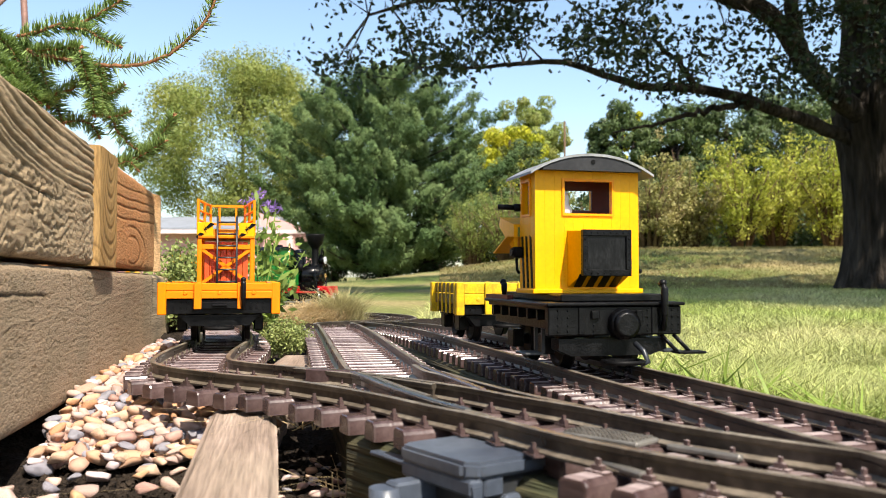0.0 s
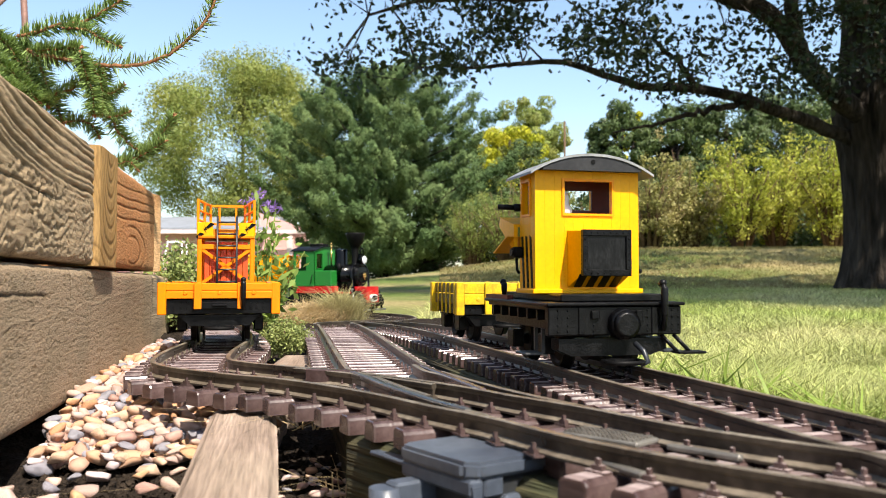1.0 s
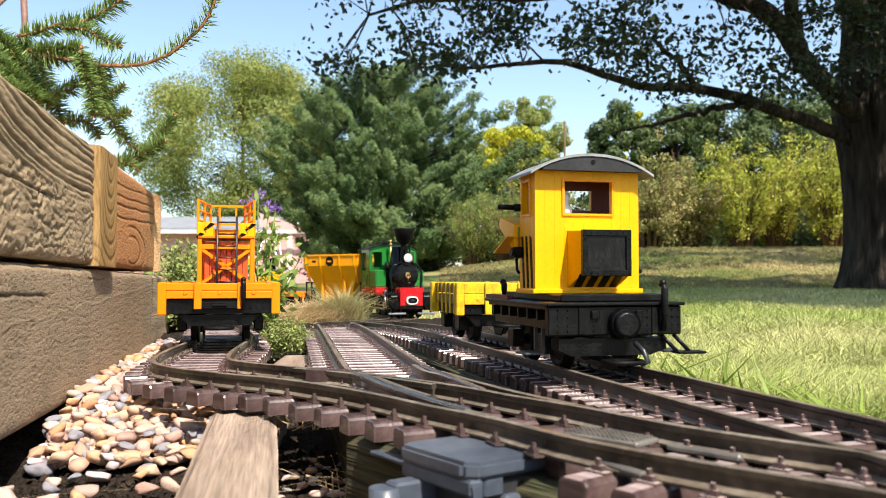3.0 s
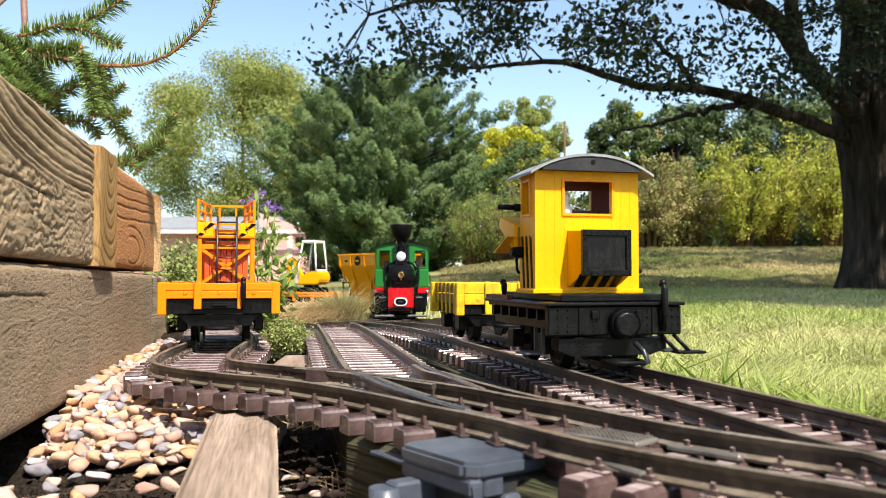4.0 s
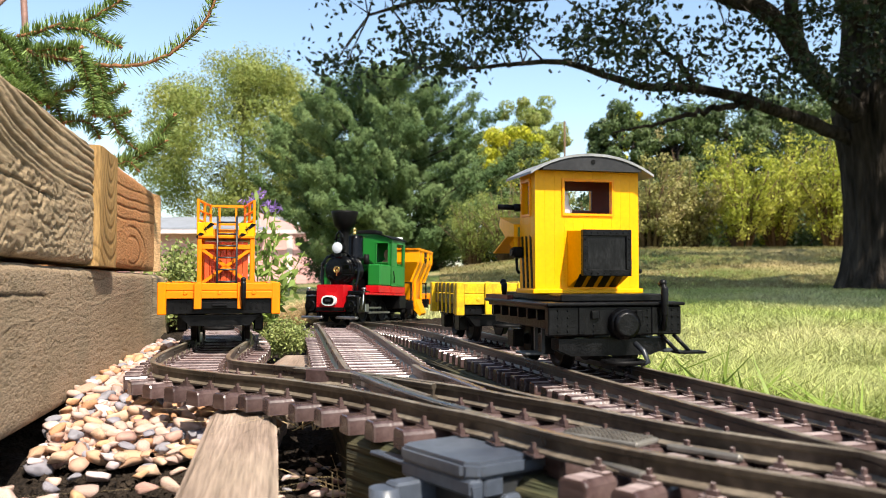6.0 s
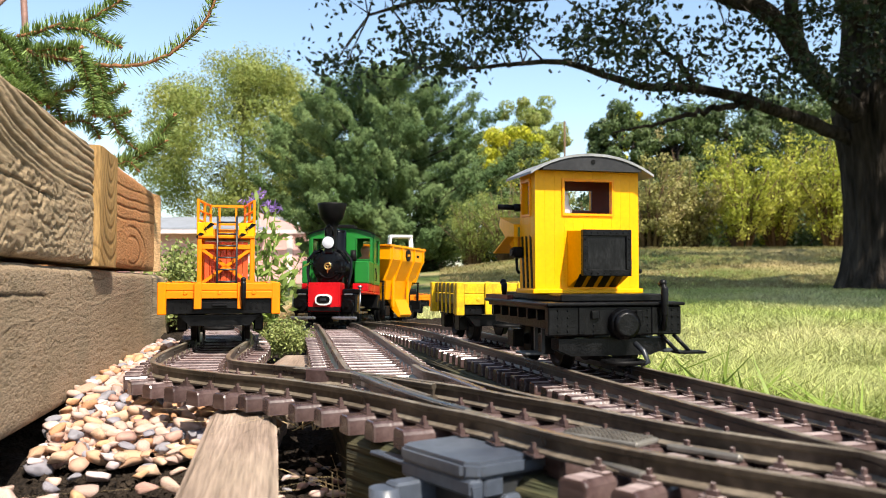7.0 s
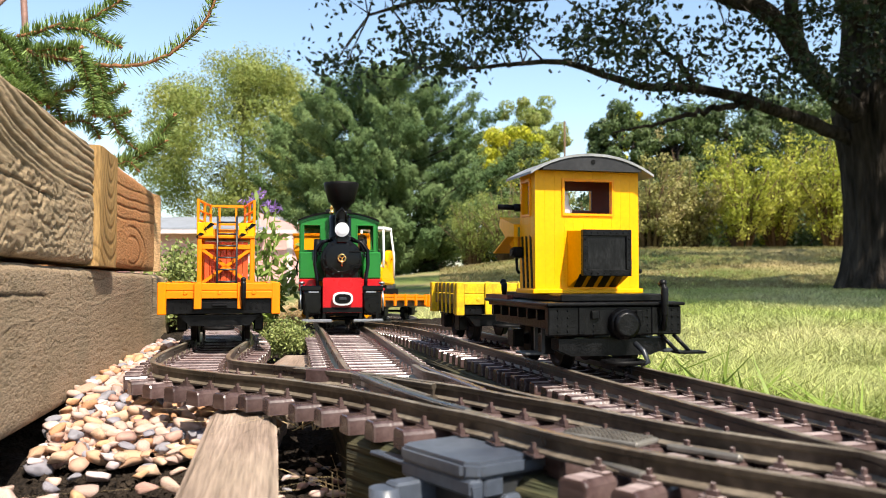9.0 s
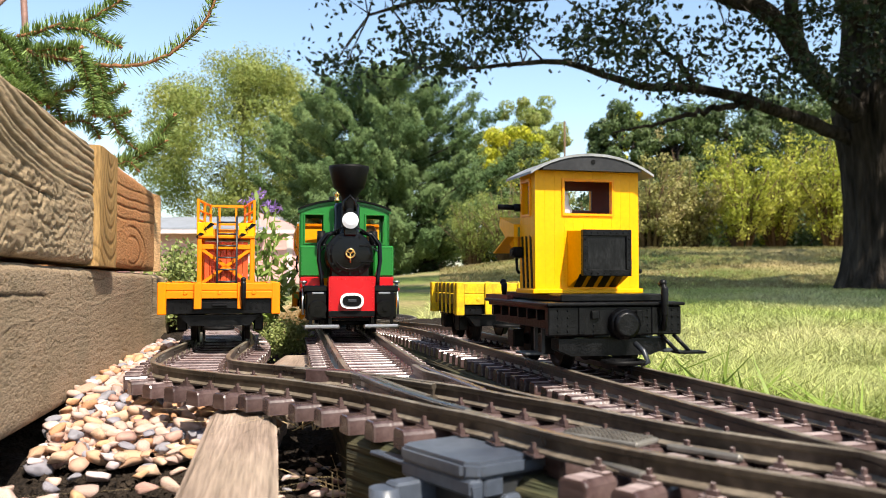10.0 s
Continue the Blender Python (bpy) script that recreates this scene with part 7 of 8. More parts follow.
def pine():
    """Broad white pine: tiers of upturned boughs, each ending in plumes of long needles with dark gaps between."""
    g = np.random.default_rng(6)
    t = thing("pine_tree", Matrix.Translation((-1.85, 26, -0.35)), "broad blue-green white pine with layered boughs", "tree", "garden trees")
    bm = bmesh.new()
    tube(bm, [(0, 0, -0.2), (0.05, 0, 2.5), (0, 0, 6.6)], 0.2, 10, 0.03)
    part("trunk", bm, M_BARK, t)
    bo, plumes = bmesh.new(), []
    tiers = 12
    for k in range(tiers):
        u = k / (tiers - 1)
        for j in range(15 - int(6 * u)):
            z = 0.75 + 5.3 * u + g.uniform(-0.22, 0.22)
            a = j * 6.283 / (15 - int(6 * u)) + k * 1.3 + g.uniform(-0.3, 0.3)
            reach = (3.35 * (1 - u ** 2.4) ** 0.62 + 0.55) * min(1, 0.72 + 0.9 * u) * g.uniform(0.70, 1.12)
            d, across = Vector((math.cos(a), math.sin(a), 0)), Vector((-math.sin(a), math.cos(a), 0))
            rise = reach * g.uniform(0.10, 0.30) + 0.55 * u
            bend = lambda v: d * reach * v + Vector((0, 0, z - 0.10 * reach * v * (1 - v) + rise * v * v))
            tube(bo, [bend(v) for v in (0, 0.35, 0.7, 1.0)], 0.045 * (1 - u) + 0.014, 5, 0.008)
            for _ in range(int(7 + reach * 4.6)):
                v = 1.0 - 0.85 * g.random() ** 1.35
                c = bend(v) + across * g.normal() * 0.20 * reach * (1.25 - v) + Vector((0, 0, g.normal() * 0.05))
                plumes.append((c, (d * 0.7 + across * g.normal() * 0.5 + Vector((0, 0, 0.55 + 0.3 * g.random()))).normalized(), g.uniform(0.28, 0.50)))
    part("bough_mass", bo, M_BARK, t, kind="stuff")
    P, D = [], []
    for c, ax, size in plumes:
        n = 150
        along_ = g.random(n)[:, None]
        q = g.normal(size=(n, 3))
        q /= np.linalg.norm(q, axis=1)[:, None]
        core = np.array(c) + np.array(ax) * along_ * size
        P.append(core + q * size * 0.42 * (1.05 - 0.6 * along_))
        D.append(core - np.array(ax) * 0.35 * size)
    P, D = np.concatenate(P), np.concatenate(D)
    lv = new("needles", leaves("needles", P, 0.13, M_PINE, 2, 0.20, None, outwards(P, D)))
    lv.parent = t
    tagged(lv, kind="stuff")


pine()


def shrub(x, y, base, h, r, seed, material, label, size=0.085, n=1500):
    """Multi-stemmed bush: arching stems from one base, leaves in loose sprays."""
    g = np.random.default_rng(seed)
    t = thing("shrub", Matrix.Translation((x, y, base)), label, "shrub", "bank shrubs")
    bm, pts, cen = bmesh.new(), [], []
    for i in range(34):
        a = g.uniform(0, 6.28)
        rr = r * g.uniform(0.3, 1.05)
        tip = Vector((math.cos(a) * rr, math.sin(a) * rr, h * g.uniform(0.45, 1.0) * (1 - 0.25 * (rr / r) ** 2)))
        mid = Vector((math.cos(a) * rr * 0.4, math.sin(a) * rr * 0.4, tip.z * 0.55))
        root = Vector((math.cos(a) * 0.12, math.sin(a) * 0.12, -0.1))
        tube(bm, [root, mid, tip], 0.026, 5, 0.006)
        for k in range(5):
            u = 0.36 + 0.165 * k + g.uniform(-0.1, 0.1)
            p = np.array(root * (1 - u) ** 2 + mid * 2 * u * (1 - u) * 1.1 + tip * u ** 2) + g.normal(size=3) * 0.08 * r
            q = g.normal(size=(n // 170, 3))
            q /= np.linalg.norm(q, axis=1)[:, None]
            cen += [p] * len(q)
            pts += list(p + q * (r * 0.155 * g.uniform(0.35, 1.2, len(q)))[:, None])
    part("stem_mass", bm, M_TWIG, t, kind="stuff")
    lv = new("foliage", leaves("foliage", np.array(pts), size, material, seed, 0.5, None, outwards(np.array(pts), np.array(cen))))
    lv.parent = t
    tagged(lv, kind="stuff")


for i, (x, y, h, r) in enumerate(((4.15, 17.0, 1.95, 0.95), (5.1, 17.6, 2.2, 1.05), (5.9, 16.7, 2.15, 0.95), (6.8, 17.3, 2.6, 1.15), (7.7, 16.8, 2.55, 1.1), (8.7, 17.3, 2.6, 1.25), (9.9, 17.2, 2.5, 1.3))):
    dry = i in (0, 1, 5)
    shrub(x, y, ground_z(x, y), h, r, 50 + i, M_SHRUB_DRY if dry else M_SHRUB, "brownish olive shrub with bare arching stems on the bank" if dry else "sunlit yellow-green shrub with arching stems on the bank", 0.066, 8600)
for i, (x, y, h, r) in enumerate(((0.75, 22.0, 2.0, 0.9), (1.6, 21.5, 2.2, 1.0), (2.6, 20.5, 2.4, 1.1))):
    shrub(x, y, ground_z(x, y), h, r, 60 + i, M_DECID, "loose olive-green shrub at the edge of the lawn", 0.06, 6000)
# Added dark row that stands in for the shade between the shrubs.
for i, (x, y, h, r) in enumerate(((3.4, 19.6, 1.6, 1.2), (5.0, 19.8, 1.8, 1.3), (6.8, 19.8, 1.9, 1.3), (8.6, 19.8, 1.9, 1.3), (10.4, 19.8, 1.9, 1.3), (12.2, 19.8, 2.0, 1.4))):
    shrub(x, y, ground_z(x, y) - 0.1, h, r, 80 + i, M_DKGREEN, "dark green shrub added behind the sunlit shrubs for their shaded gaps", 0.12, 2600)
# Added low row: dark foliage in place of shade at the stems.
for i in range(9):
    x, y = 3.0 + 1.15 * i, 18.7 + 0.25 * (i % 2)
    shrub(x, y, ground_z(x, y) - 0.35, 1.05, 0.95, 110 + i, M_DKGREEN, "low dark undergrowth added for the shade at the foot of the shrubs", 0.10, 3600)
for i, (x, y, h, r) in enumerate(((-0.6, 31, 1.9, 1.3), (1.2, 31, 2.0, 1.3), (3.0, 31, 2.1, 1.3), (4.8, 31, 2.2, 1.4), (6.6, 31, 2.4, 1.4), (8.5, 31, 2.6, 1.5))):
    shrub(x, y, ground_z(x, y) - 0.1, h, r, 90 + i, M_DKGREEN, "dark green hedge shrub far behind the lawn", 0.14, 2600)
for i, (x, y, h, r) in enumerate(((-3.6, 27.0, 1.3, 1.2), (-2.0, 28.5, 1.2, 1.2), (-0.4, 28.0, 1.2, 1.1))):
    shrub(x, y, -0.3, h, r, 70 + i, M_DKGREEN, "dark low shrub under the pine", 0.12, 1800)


def house():
    h = thing("house", Matrix.Translation((-10.4, 38, -0.4)), "low pink-sided house with a grey shingle roof far behind", "house")
    b = bmesh.new()
    box(b, -4.6, 4.3, 0, 6, 0, 2.55)
    part("wall", b, M_PINK, h)
    for z in np.linspace(0.3, 2.4, 12):
        part("siding_board", box(bmesh.new(), -4.6, 4.3, -0.018, -0.004, z, z + 0.178), M_PINK, h)
    part("roof", slab(bmesh.new(), [(-0.6, 2.5), (-0.6, 2.62), (3.0, 3.35), (6.6, 2.62), (6.6, 2.5), (3.0, 3.2)], "x", -5.0, 2.6), M_SHINGLE, h, "grey shingle roof")
    part("fascia", box(bmesh.new(), -5.0, 4.5, -0.66, -0.58, 2.36, 2.52), M_TRIM, h)
    part("corner_board", box(bmesh.new(), 3.4, 3.65, -0.06, -0.032, 0, 2.5), M_TRIM, h)
    gb = slab(bmesh.new(), [(2.2, 2.5), (4.6, 2.5), (2.2, 3.3)], "y", -0.2, 0.0)
    part("gable", gb, M_PINK, h)


house()


def spruce():
    """Near spruce boughs: brown shoots with rows of stiff needles all round, buds at the tips."""
    g = np.random.default_rng(9)
    t = thing("spruce_branch", Matrix.Translation((-0.60, 0.95, 0.40)), "overhanging green spruce boughs with bare brown tips", "branch")
    o = Vector((-0.60, 0.95, 0.40))
    V, F = [], []

    def sprig(pts, r, dens, length):
        line = bezier([to_world(*q) for q in pts], 40)
        b = bmesh.new()
        tube(b, [p - o + Vector(g.normal(size=3)) * 0.0004 for p in line], r, 7, r * 0.75)
        for p in line[::2]:
            cyl(b, p - o, p - o + Vector(g.normal(size=3)).normalized() * r * 1.5, r * 0.45, r * 0.2, 5)
        part("shoot", b, M_SHOOT, t)
        tip_d = (line[-1] - line[-2]).normalized()
        bud = bmesh.new()
        for k in range(3):
            d = (tip_d + Vector(g.normal(size=3)) * 0.35).normalized()
            e = line[-1] - o
            cyl(bud, e - d * 0.001, e + d * 0.0025, r * 0.9, r * 0.8, 7)
            cyl(bud, e + d * 0.0025, e + d * 0.0045, r * 0.8, r * 0.2, 7)
        part("bud", bud, M_SHOOT, t)
        for i, p in enumerate(line[:-1]):
            d = line[i + 1] - p
            span = d.length
            d.normalize()
            for _ in range(max(1, int(span * 4500 * dens + g.random()))):
                q = p + d * g.uniform(0, span) - o
                side = Vector(g.normal(size=3))
                side = (side - d * side.dot(d)).normalized()
                tip = q + (side * 0.9 + d * g.uniform(0.25, 0.6) + Vector((0, 0, 0.12))).normalized() * length * g.uniform(0.95, 1.3)
                w = (tip - q).cross(Vector(g.normal(size=3))).normalized() * 0.00052
                u = (tip - q).cross(w).normalized() * 0.0005
                m = q + (tip - q) * 0.55 + u * 0.8
                k = len(V)
                V.extend([q - w * 0.8, q + w * 0.8, m + w, m - w, tip, q + u, m + u * 2])
                F.extend([(k, k + 1, k + 2, k + 3), (k + 3, k + 2, k + 4, k + 4), (k, k + 5, k + 6, k + 3), (k + 5, k + 1, k + 2, k + 6)])

    sprig([(-0.487, 0.265, 0.86), (-0.457, 0.260, 0.86), (-0.413, 0.252, 0.86), (-0.369, 0.251, 0.86), (-0.331, 0.262, 0.86), (-0.304, 0.282, 0.86), (-0.284, 0.304, 0.86), (-0.274, 0.326, 0.86), (-0.269, 0.343, 0.86)], 0.0022, 0.36, 0.0145)
    sprig([(-0.506, 0.286, 0.88), (-0.482, 0.291, 0.88), (-0.457, 0.300, 0.88), (-0.427, 0.304, 0.88), (-0.405, 0.316, 0.88), (-0.388, 0.326, 0.88), (-0.379, 0.336, 0.88)], 0.002, 0.95, 0.015)
    sprig([(-0.454, 0.296, 0.87), (-0.427, 0.294, 0.87), (-0.408, 0.284, 0.87), (-0.386, 0.274, 0.87)], 0.0014, 1.1, 0.0125)
    sprig([(-0.490, 0.268, 0.86), (-0.465, 0.270, 0.86), (-0.432, 0.272, 0.86)], 0.0014, 1.6, 0.0125)
    sprig([(-0.432, 0.268, 0.85), (-0.424, 0.239, 0.85), (-0.416, 0.217, 0.85), (-0.414, 0.193, 0.85)], 0.0014, 2.1, 0.0125)
    sprig([(-0.422, 0.256, 0.86), (-0.409, 0.237, 0.86), (-0.404, 0.213, 0.86), (-0.405, 0.193, 0.86)], 0.0013, 1.5, 0.012)
    sprig([(-0.405, 0.250, 0.87), (-0.400, 0.223, 0.87), (-0.396, 0.198, 0.87), (-0.386, 0.173, 0.87), (-0.369, 0.155, 0.87), (-0.358, 0.148, 0.87)], 0.0018, 1.2, 0.0125)
    sprig([(-0.392, 0.137, 0.87), (-0.374, 0.139, 0.87), (-0.358, 0.143, 0.87), (-0.342, 0.157, 0.87), (-0.329, 0.175, 0.87), (-0.319, 0.190, 0.87)], 0.0015, 1.3, 0.011)
    sprig([(-0.358, 0.143, 0.86), (-0.344, 0.151, 0.86), (-0.330, 0.160, 0.86)], 0.0013, 1.6, 0.01)
    sprig([(-0.386, 0.132, 0.86), (-0.372, 0.136, 0.86), (-0.362, 0.127, 0.86)], 0.0013, 1.4, 0.011)
    sprig([(-0.482, 0.261, 0.90), (-0.474, 0.234, 0.90), (-0.462, 0.209, 0.90), (-0.451, 0.183, 0.90)], 0.0018, 1.3, 0.015)
    sprig([(-0.539, 0.293, 0.88), (-0.516, 0.273, 0.88), (-0.506, 0.258, 0.88), (-0.487, 0.231, 0.88), (-0.470, 0.204, 0.88)], 0.0016, 1.9, 0.014)
    sprig([(-0.539, 0.263, 0.87), (-0.522, 0.250, 0.87), (-0.502, 0.233, 0.87), (-0.480, 0.208, 0.87)], 0.0016, 2.3, 0.014)
    sprig([(-0.542, 0.247, 0.86), (-0.519, 0.227, 0.86), (-0.502, 0.217, 0.86)], 0.0016, 2.3, 0.014)
    sprig([(-0.549, 0.280, 0.89), (-0.516, 0.276, 0.89), (-0.496, 0.270, 0.89), (-0.482, 0.265, 0.89)], 0.0026, 1.5, 0.014)
    sprig([(-0.470, 0.204, 0.88), (-0.459, 0.217, 0.88), (-0.440, 0.223, 0.88), (-0.427, 0.234, 0.88)], 0.0014, 1.2, 0.013)
    sprig([(-0.451, 0.183, 0.89), (-0.430, 0.185, 0.89), (-0.416, 0.179, 0.89), (-0.408, 0.167, 0.89)], 0.0014, 1.1, 0.012)
    sprig([(-0.400, 0.216, 0.86), (-0.389, 0.220, 0.86), (-0.380, 0.227, 0.86)], 0.0012, 1.3, 0.0085)
    sprig([(-0.396, 0.189, 0.86), (-0.384, 0.191, 0.86), (-0.373, 0.195, 0.86)], 0.0012, 1.6, 0.009)
    sprig([(-0.496, 0.270, 0.87), (-0.472, 0.260, 0.87), (-0.449, 0.260, 0.87), (-0.432, 0.268, 0.87)], 0.002, 1.0, 0.014)
    faces = [f for f in F if len(set(f)) == 4]
    tris = [f[:3] for f in F if len(set(f)) == 3]
    me = bpy.data.meshes.new("needles")
    me.from_pydata([v[:] for v in V], [], faces + tris)
    me.materials.append(M_NEEDLE)
    lv = new("needles", me)
    lv.parent = t
    tagged(lv, "stiff green needles", kind="stuff")


spruce()


def garden_tower():
    t = thing("garden_tower", Matrix.Translation((-1.05, 2.0, -0.05)), "rusty red-brown metal lattice legs behind the spruce", "garden ornament")
    m = mat("rusty_metal", (0.20, 0.11, 0.09), 0.7, 0.3, 0.2, 30, 200, 0.3, 0.001, (0.13, 0.07, 0.055), 0.7)
    for a, b in (((0.10, 0, 0), (0.035, 0, 1.0)), ((-0.24, 0, 0), (-0.10, 0, 1.0))):
        part("leg", tube(bmesh.new(), [a, b], 0.008, 6), m, t)
    for z in (0.18, 0.40, 0.61, 0.80):
        u = z
        part("cross_bar", tube(bmesh.new(), [(-0.24 + 0.14 * u, 0, z), (0.10 - 0.065 * u, 0, z)], 0.007, 6), m, t)
        part("diagonal", tube(bmesh.new(), [(-0.24 + 0.14 * u, 0, z), (0.10 - 0.065 * (u + 0.18), 0, z + 0.2)], 0.005, 6), m, t)


garden_tower()


def blades(name, xy, zs, height, width, material, seed, lean=0.45):
    """Grass: one bent, pointed blade at each point."""
    g = np.random.default_rng(seed)
    n = len(xy)
    h = height * g.uniform(0.5, 1.25, n)
    a, w = g.uniform(0, 6.283, n), width * g.uniform(0.7, 1.3, n)
    base = np.c_[xy, zs]
    side = np.c_[np.cos(a), np.sin(a), np.zeros(n)] * w[:, None] / 2
    la = g.uniform(0, 6.283, n)
    le = np.abs(g.normal(size=n)) * lean
    dirv = np.c_[np.cos(la) * le, np.sin(la) * le, np.ones(n)]
    m = base + dirv * (h * 0.55)[:, None]
    tip = base + np.c_[np.cos(la) * le * 2.1, np.sin(la) * le * 2.1, np.ones(n) * 0.92] * h[:, None]
    v = np.stack([base - side, base + side, m + side * 0.8, m - side * 0.8, tip], 1).reshape(-1, 3)
    k = np.arange(n)[:, None] * 5
    f = np.concatenate([k + [0, 1, 2], k + [0, 2, 3], k + [3, 2, 4]])
    return mesh_np(name, v, f, material)


def lawn():
    g = np.random.default_rng(12)
    spec = [("lawn_grass", 44000, 0.40, 1.6, 0.030, 0.0018, 1), ("lawn_grass", 52000, 1.4, 4.2, 0.034, 0.0032, 2), ("lawn_grass", 52000, 4.0, 10.5, 0.040, 0.007, 3), ("bank_grass", 46000, 8.5, 17.5, 0.040, 0.011, 4)]
    for name, n, y0, y1, h, w, seed in spec:
        y = y0 * (y1 / y0) ** g.random(n * 2)
        x = g.uniform(-0.18, 0.60, n * 2) * y
        edge = 0.1049 + (0.459 - y) * 0.2506 + 0.062
        edge = np.where(y > 1.2, -0.05, edge)
        keep = (x > edge) & ((y < 1.25) | (np.abs(x + 0.1) > 0.16) | (y > 1.75))
        x, y = x[keep][:n], y[keep][:n]
        z = np.array([ground_z(a, b) for a, b in zip(x, y)])
        tall = np.array([1 + 0.5 * noise.noise((a * 6, b * 6, 1)) for a, b in zip(x, y)])
        ob = new(name, blades(name, np.c_[x, y], z - 0.004, h * tall, w, M_BANK if name == "bank_grass" else M_GRASS, seed, 0.5))
        tagged(ob, "dry tan grass of the bank" if name == "bank_grass" else "green and straw-coloured lawn grass blades", "grass", kind="stuff")


lawn()


M_DRYGREEN = leaf("seeding_grass", (0.36, 0.33, 0.14), (0.55, 0.43, 0.25), 0.4, 0.3)


def tuft(name, x, y, z, r, h, n, material, label, seed, width=0.0016, lean=0.6):
    g = np.random.default_rng(seed)
    a, q = g.uniform(0, 6.28, n), r * np.sqrt(g.random(n))
    ob = new(name, blades(name, np.c_[np.cos(a) * q, np.sin(a) * q * 0.7], np.zeros(n), h * (1.1 - 0.6 * q / r), width, material, seed, lean))
    ob.location = (x, y, z)
    return tagged(ob, label, "grass tuft")


tuft("dry_grass_tuft", -0.235, 1.42, -0.030, 0.072, 0.044, 7500, M_DRY, "tuft of dry straw-coloured grass beside the track", 3, 0.0016, 0.42)
tuft("dry_grass_tuft", -0.178, 1.44, -0.032, 0.044, 0.070, 3600, M_DRYGREEN, "tall seeding green grass tuft beside the track", 4, 0.0013, 0.38)
tuft("dry_grass_tuft", -0.275, 1.36, -0.028, 0.06, 0.036, 3200, M_DRY, "low dry straw-coloured grass beside the track", 5, 0.0016, 0.6)


tuft("dead_straw", -0.088, 0.485, -0.030, 0.035, 0.022, 46, M_DRY, "few loose dry straws lying by the sleepers", 6, 0.0012, 2.2)
tuft("dead_straw", -0.040, 0.430, -0.055, 0.020, 0.030, 50, M_DRY, "few loose dry straws beside the board", 7, 0.0010, 1.6)
M_WEED = leaf("broad_weed_blade", (0.24, 0.33, 0.06), (0.36, 0.44, 0.10), 0.4, 0.4)
for i in range(16):
    y = 0.40 + 0.030 * i
    x = 0.1049 + (0.459 - y) * 0.2506 + 0.085 + 0.05 * noise.noise((i * 1.7, 2.2, 0)) + 0.02
    tuft("weed_tuft", x, y, -0.058, 0.034, 0.058 + 0.016 * noise.noise((i * 3.1, 0.4, 1)), 90 + (i * 17) % 50, M_WEED, "tuft of broad green grass blades beside the rail", 20 + i, 0.0034, 0.38)


def cushion(name, x, y, z, r, h, n, material, label, seed, size=0.006):
    """Low creeping herb: fine twigs and tiny leaves in a rounded mound."""
    g = np.random.default_rng(seed)
    t = thing(name, Matrix.Translation((x, y, z)), label, "plant", "bed plants")
    bm = bmesh.new()
    pts = []
    for i in range(60):
        a, q = g.uniform(0, 6.28), r * math.sqrt(g.random())
        tip = Vector((math.cos(a) * q, math.sin(a) * q, h * (1 - 0.5 * (q / r) ** 2) * g.uniform(0.6, 1.1)))
        tube(bm, [tip * 0.1, tip * 0.6 + Vector((0, 0, 0.1 * h)), tip], 0.0006, 4, 0.0003)
        for _ in range(n // 60):
            u = g.uniform(0.4, 1.05)
            pts.append(np.array(tip) * u + g.normal(size=3) * 0.006)
    part("stem_mass", bm, M_TWIG, t, kind="stuff")
    lv = new("foliage", leaves("foliage", np.array(pts), size, material, seed, 0.55))
    lv.parent = t
    tagged(lv, kind="stuff")


cushion("thyme_cushion", -0.166, 0.905, -0.026, 0.027, 0.030, 5400, M_THYME, "small grey-green thyme cushion between the tracks", 1, 0.0034)
cushion("thyme_bush", -0.37, 1.16, -0.03, 0.065, 0.145, 6600, M_THYME, "grey-green fine-leaved bush beside the timber wall", 2, 0.007)


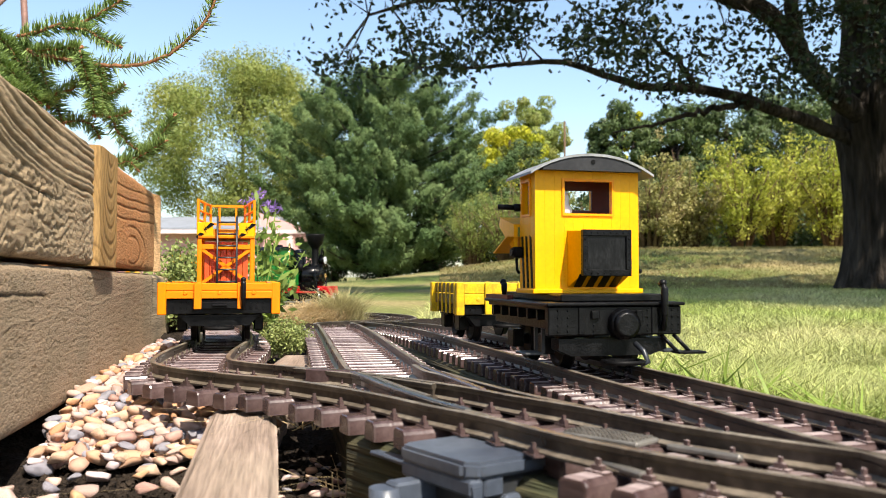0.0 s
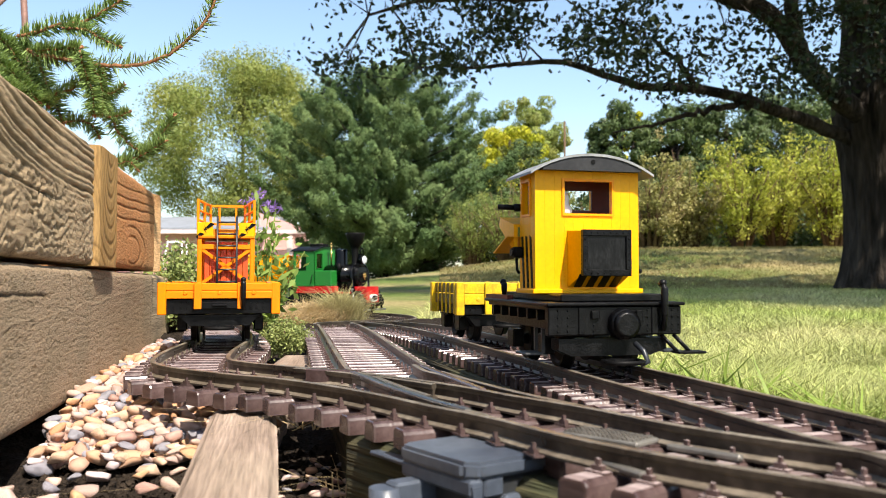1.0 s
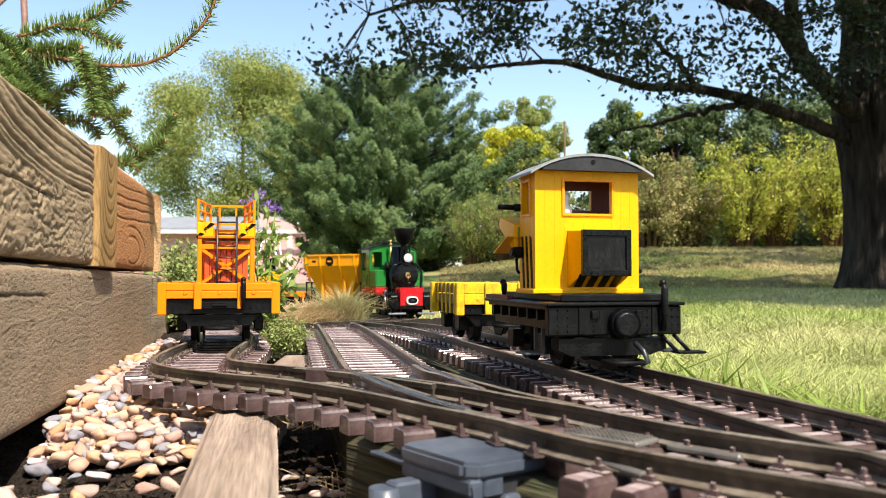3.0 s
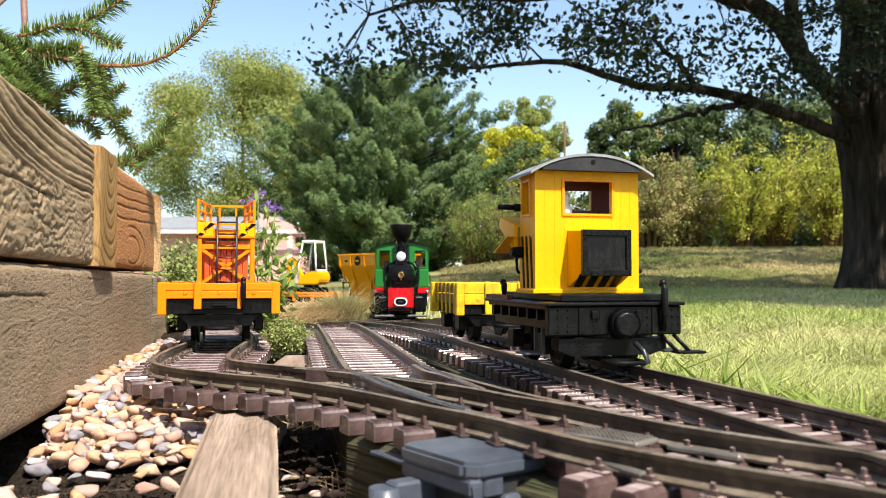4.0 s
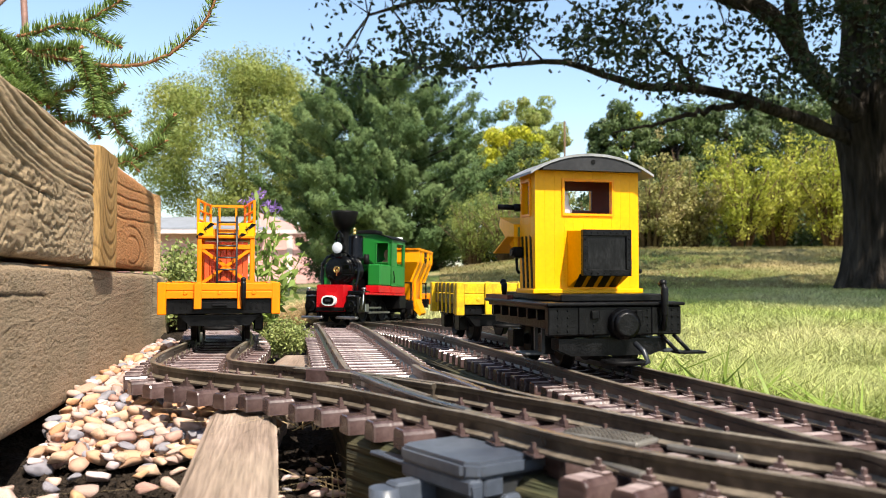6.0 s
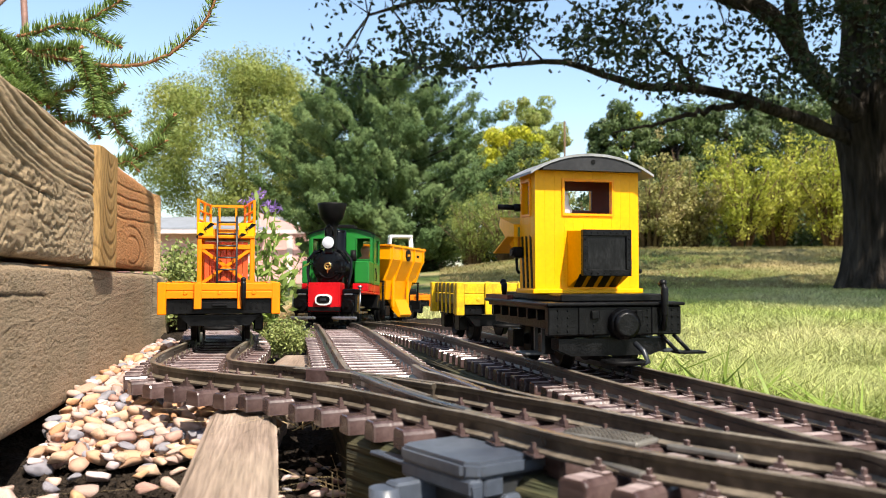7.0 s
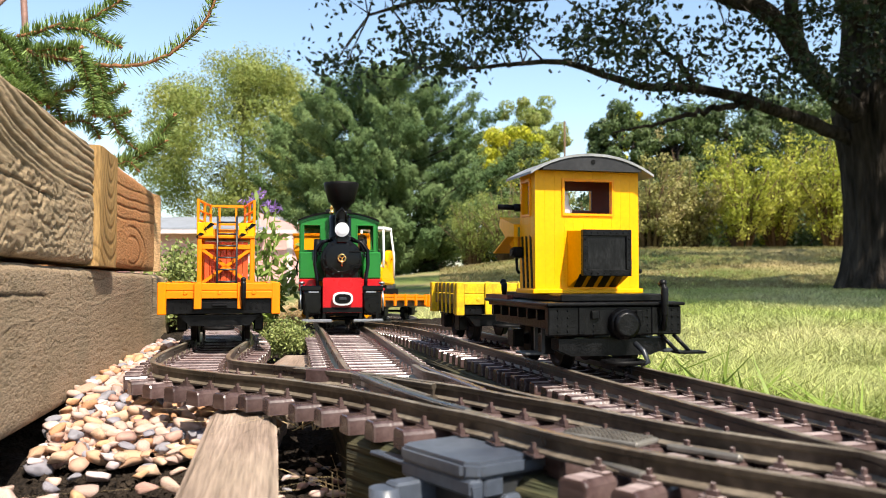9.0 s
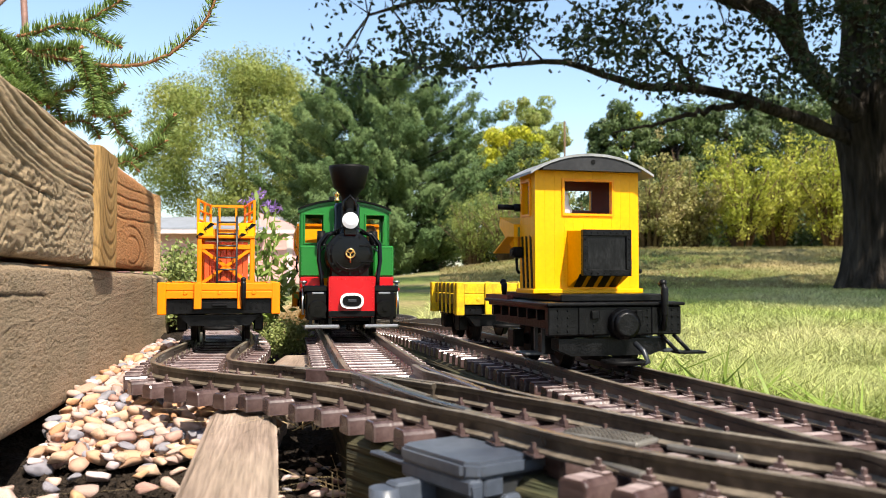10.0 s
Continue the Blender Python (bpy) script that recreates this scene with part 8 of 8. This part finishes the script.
def flower_plant():
    g = np.random.default_rng(14)
    t = thing("flowering_plant", Matrix.Translation((-0.245, 1.12, -0.03)), "leafy green plant with ragged purple flower heads", "plant", "bed plants")
    stems, lv, fl = bmesh.new(), [], []
    tops = [(0.000, 0.0, 0.193), (0.012, 0.01, 0.178), (-0.016, 0.02, 0.186), (0.024, 0.0, 0.176), (0.030, -0.02, 0.14), (-0.02, -0.01, 0.13), (0.015, 0.03, 0.15), (0.040, 0.01, 0.11), (0.062, 0.0, 0.118), (0.050, -0.01, 0.085), (0.040, 0.02, 0.08)]
    for i, (x, y, z) in enumerate(tops):
        line = [Vector((0.1 * x, 0.1 * y, 0)), Vector((0.45 * x, 0.5 * y, z * 0.5)), Vector((x, y, z))]
        tube(stems, line, 0.0011, 5, 0.0007)
        for _ in range(44):
            u = g.uniform(0.2, 0.98)
            lv.append(np.array(line[0] * (1 - u) ** 2 + line[1] * 2 * u * (1 - u) + line[2] * u * u) + g.normal(size=3) * np.array([0.008, 0.008, 0.005]))
        if i < 4:
            fl += list(np.array(line[2]) + g.normal(size=(34, 3)) * np.array([0.0048, 0.0048, 0.0036]))
    part("stem", stems, M_HERB, t)
    a = new("foliage", leaves("foliage", np.array(lv), 0.0155, M_HERB, 3, 0.42))
    b = new("flower_head", leaves("flower_head", np.array(fl), 0.0115, M_PURPLE, 4, 0.16))
    a.parent = b.parent = t
    tagged(a, kind="stuff"), tagged(b, "purple ragged petals", kind="stuff")


flower_plant()


# ---- what moves ----
RUN = [(0.0, 1.356), (0.5, 1.412), (1.0, 1.462), (1.5, 1.510), (2.0, 1.560), (2.5, 1.613), (3.25, 1.690), (4.0, 1.766), (4.5, 1.819), (5.0, 1.881), (5.5, 1.950), (6.25, 2.022), (7.0, 2.092), (7.5, 2.146), (8.0, 2.190), (8.5, 2.236), (9.0, 2.290), (9.5, 2.353), (10.0, 2.421)]


def motions():
    times = [0.25 * k for k in range(41)]

    def ahead(t):
        return float(np.interp(t, [r[0] for r in RUN], [r[1] for r in RUN]))
    walk(LOCO, [(t, on_track(MAIN, ahead(t), 0.075, 0.130)) for t in times])
    walk(HOPPER, [(t, on_track(MAIN, ahead(t) - 0.196, 0.030, 0.120)) for t in times])
    walk(FLAT, [(t, on_track(MAIN, ahead(t) - 0.366, 0.052, 0.163)) for t in times])
    walk(DIGGER, [(t, on_track(MAIN, ahead(t) - 0.366, 0.052, 0.163) @ pose(0, -0.092, 0.0352)) for t in times])


motions()
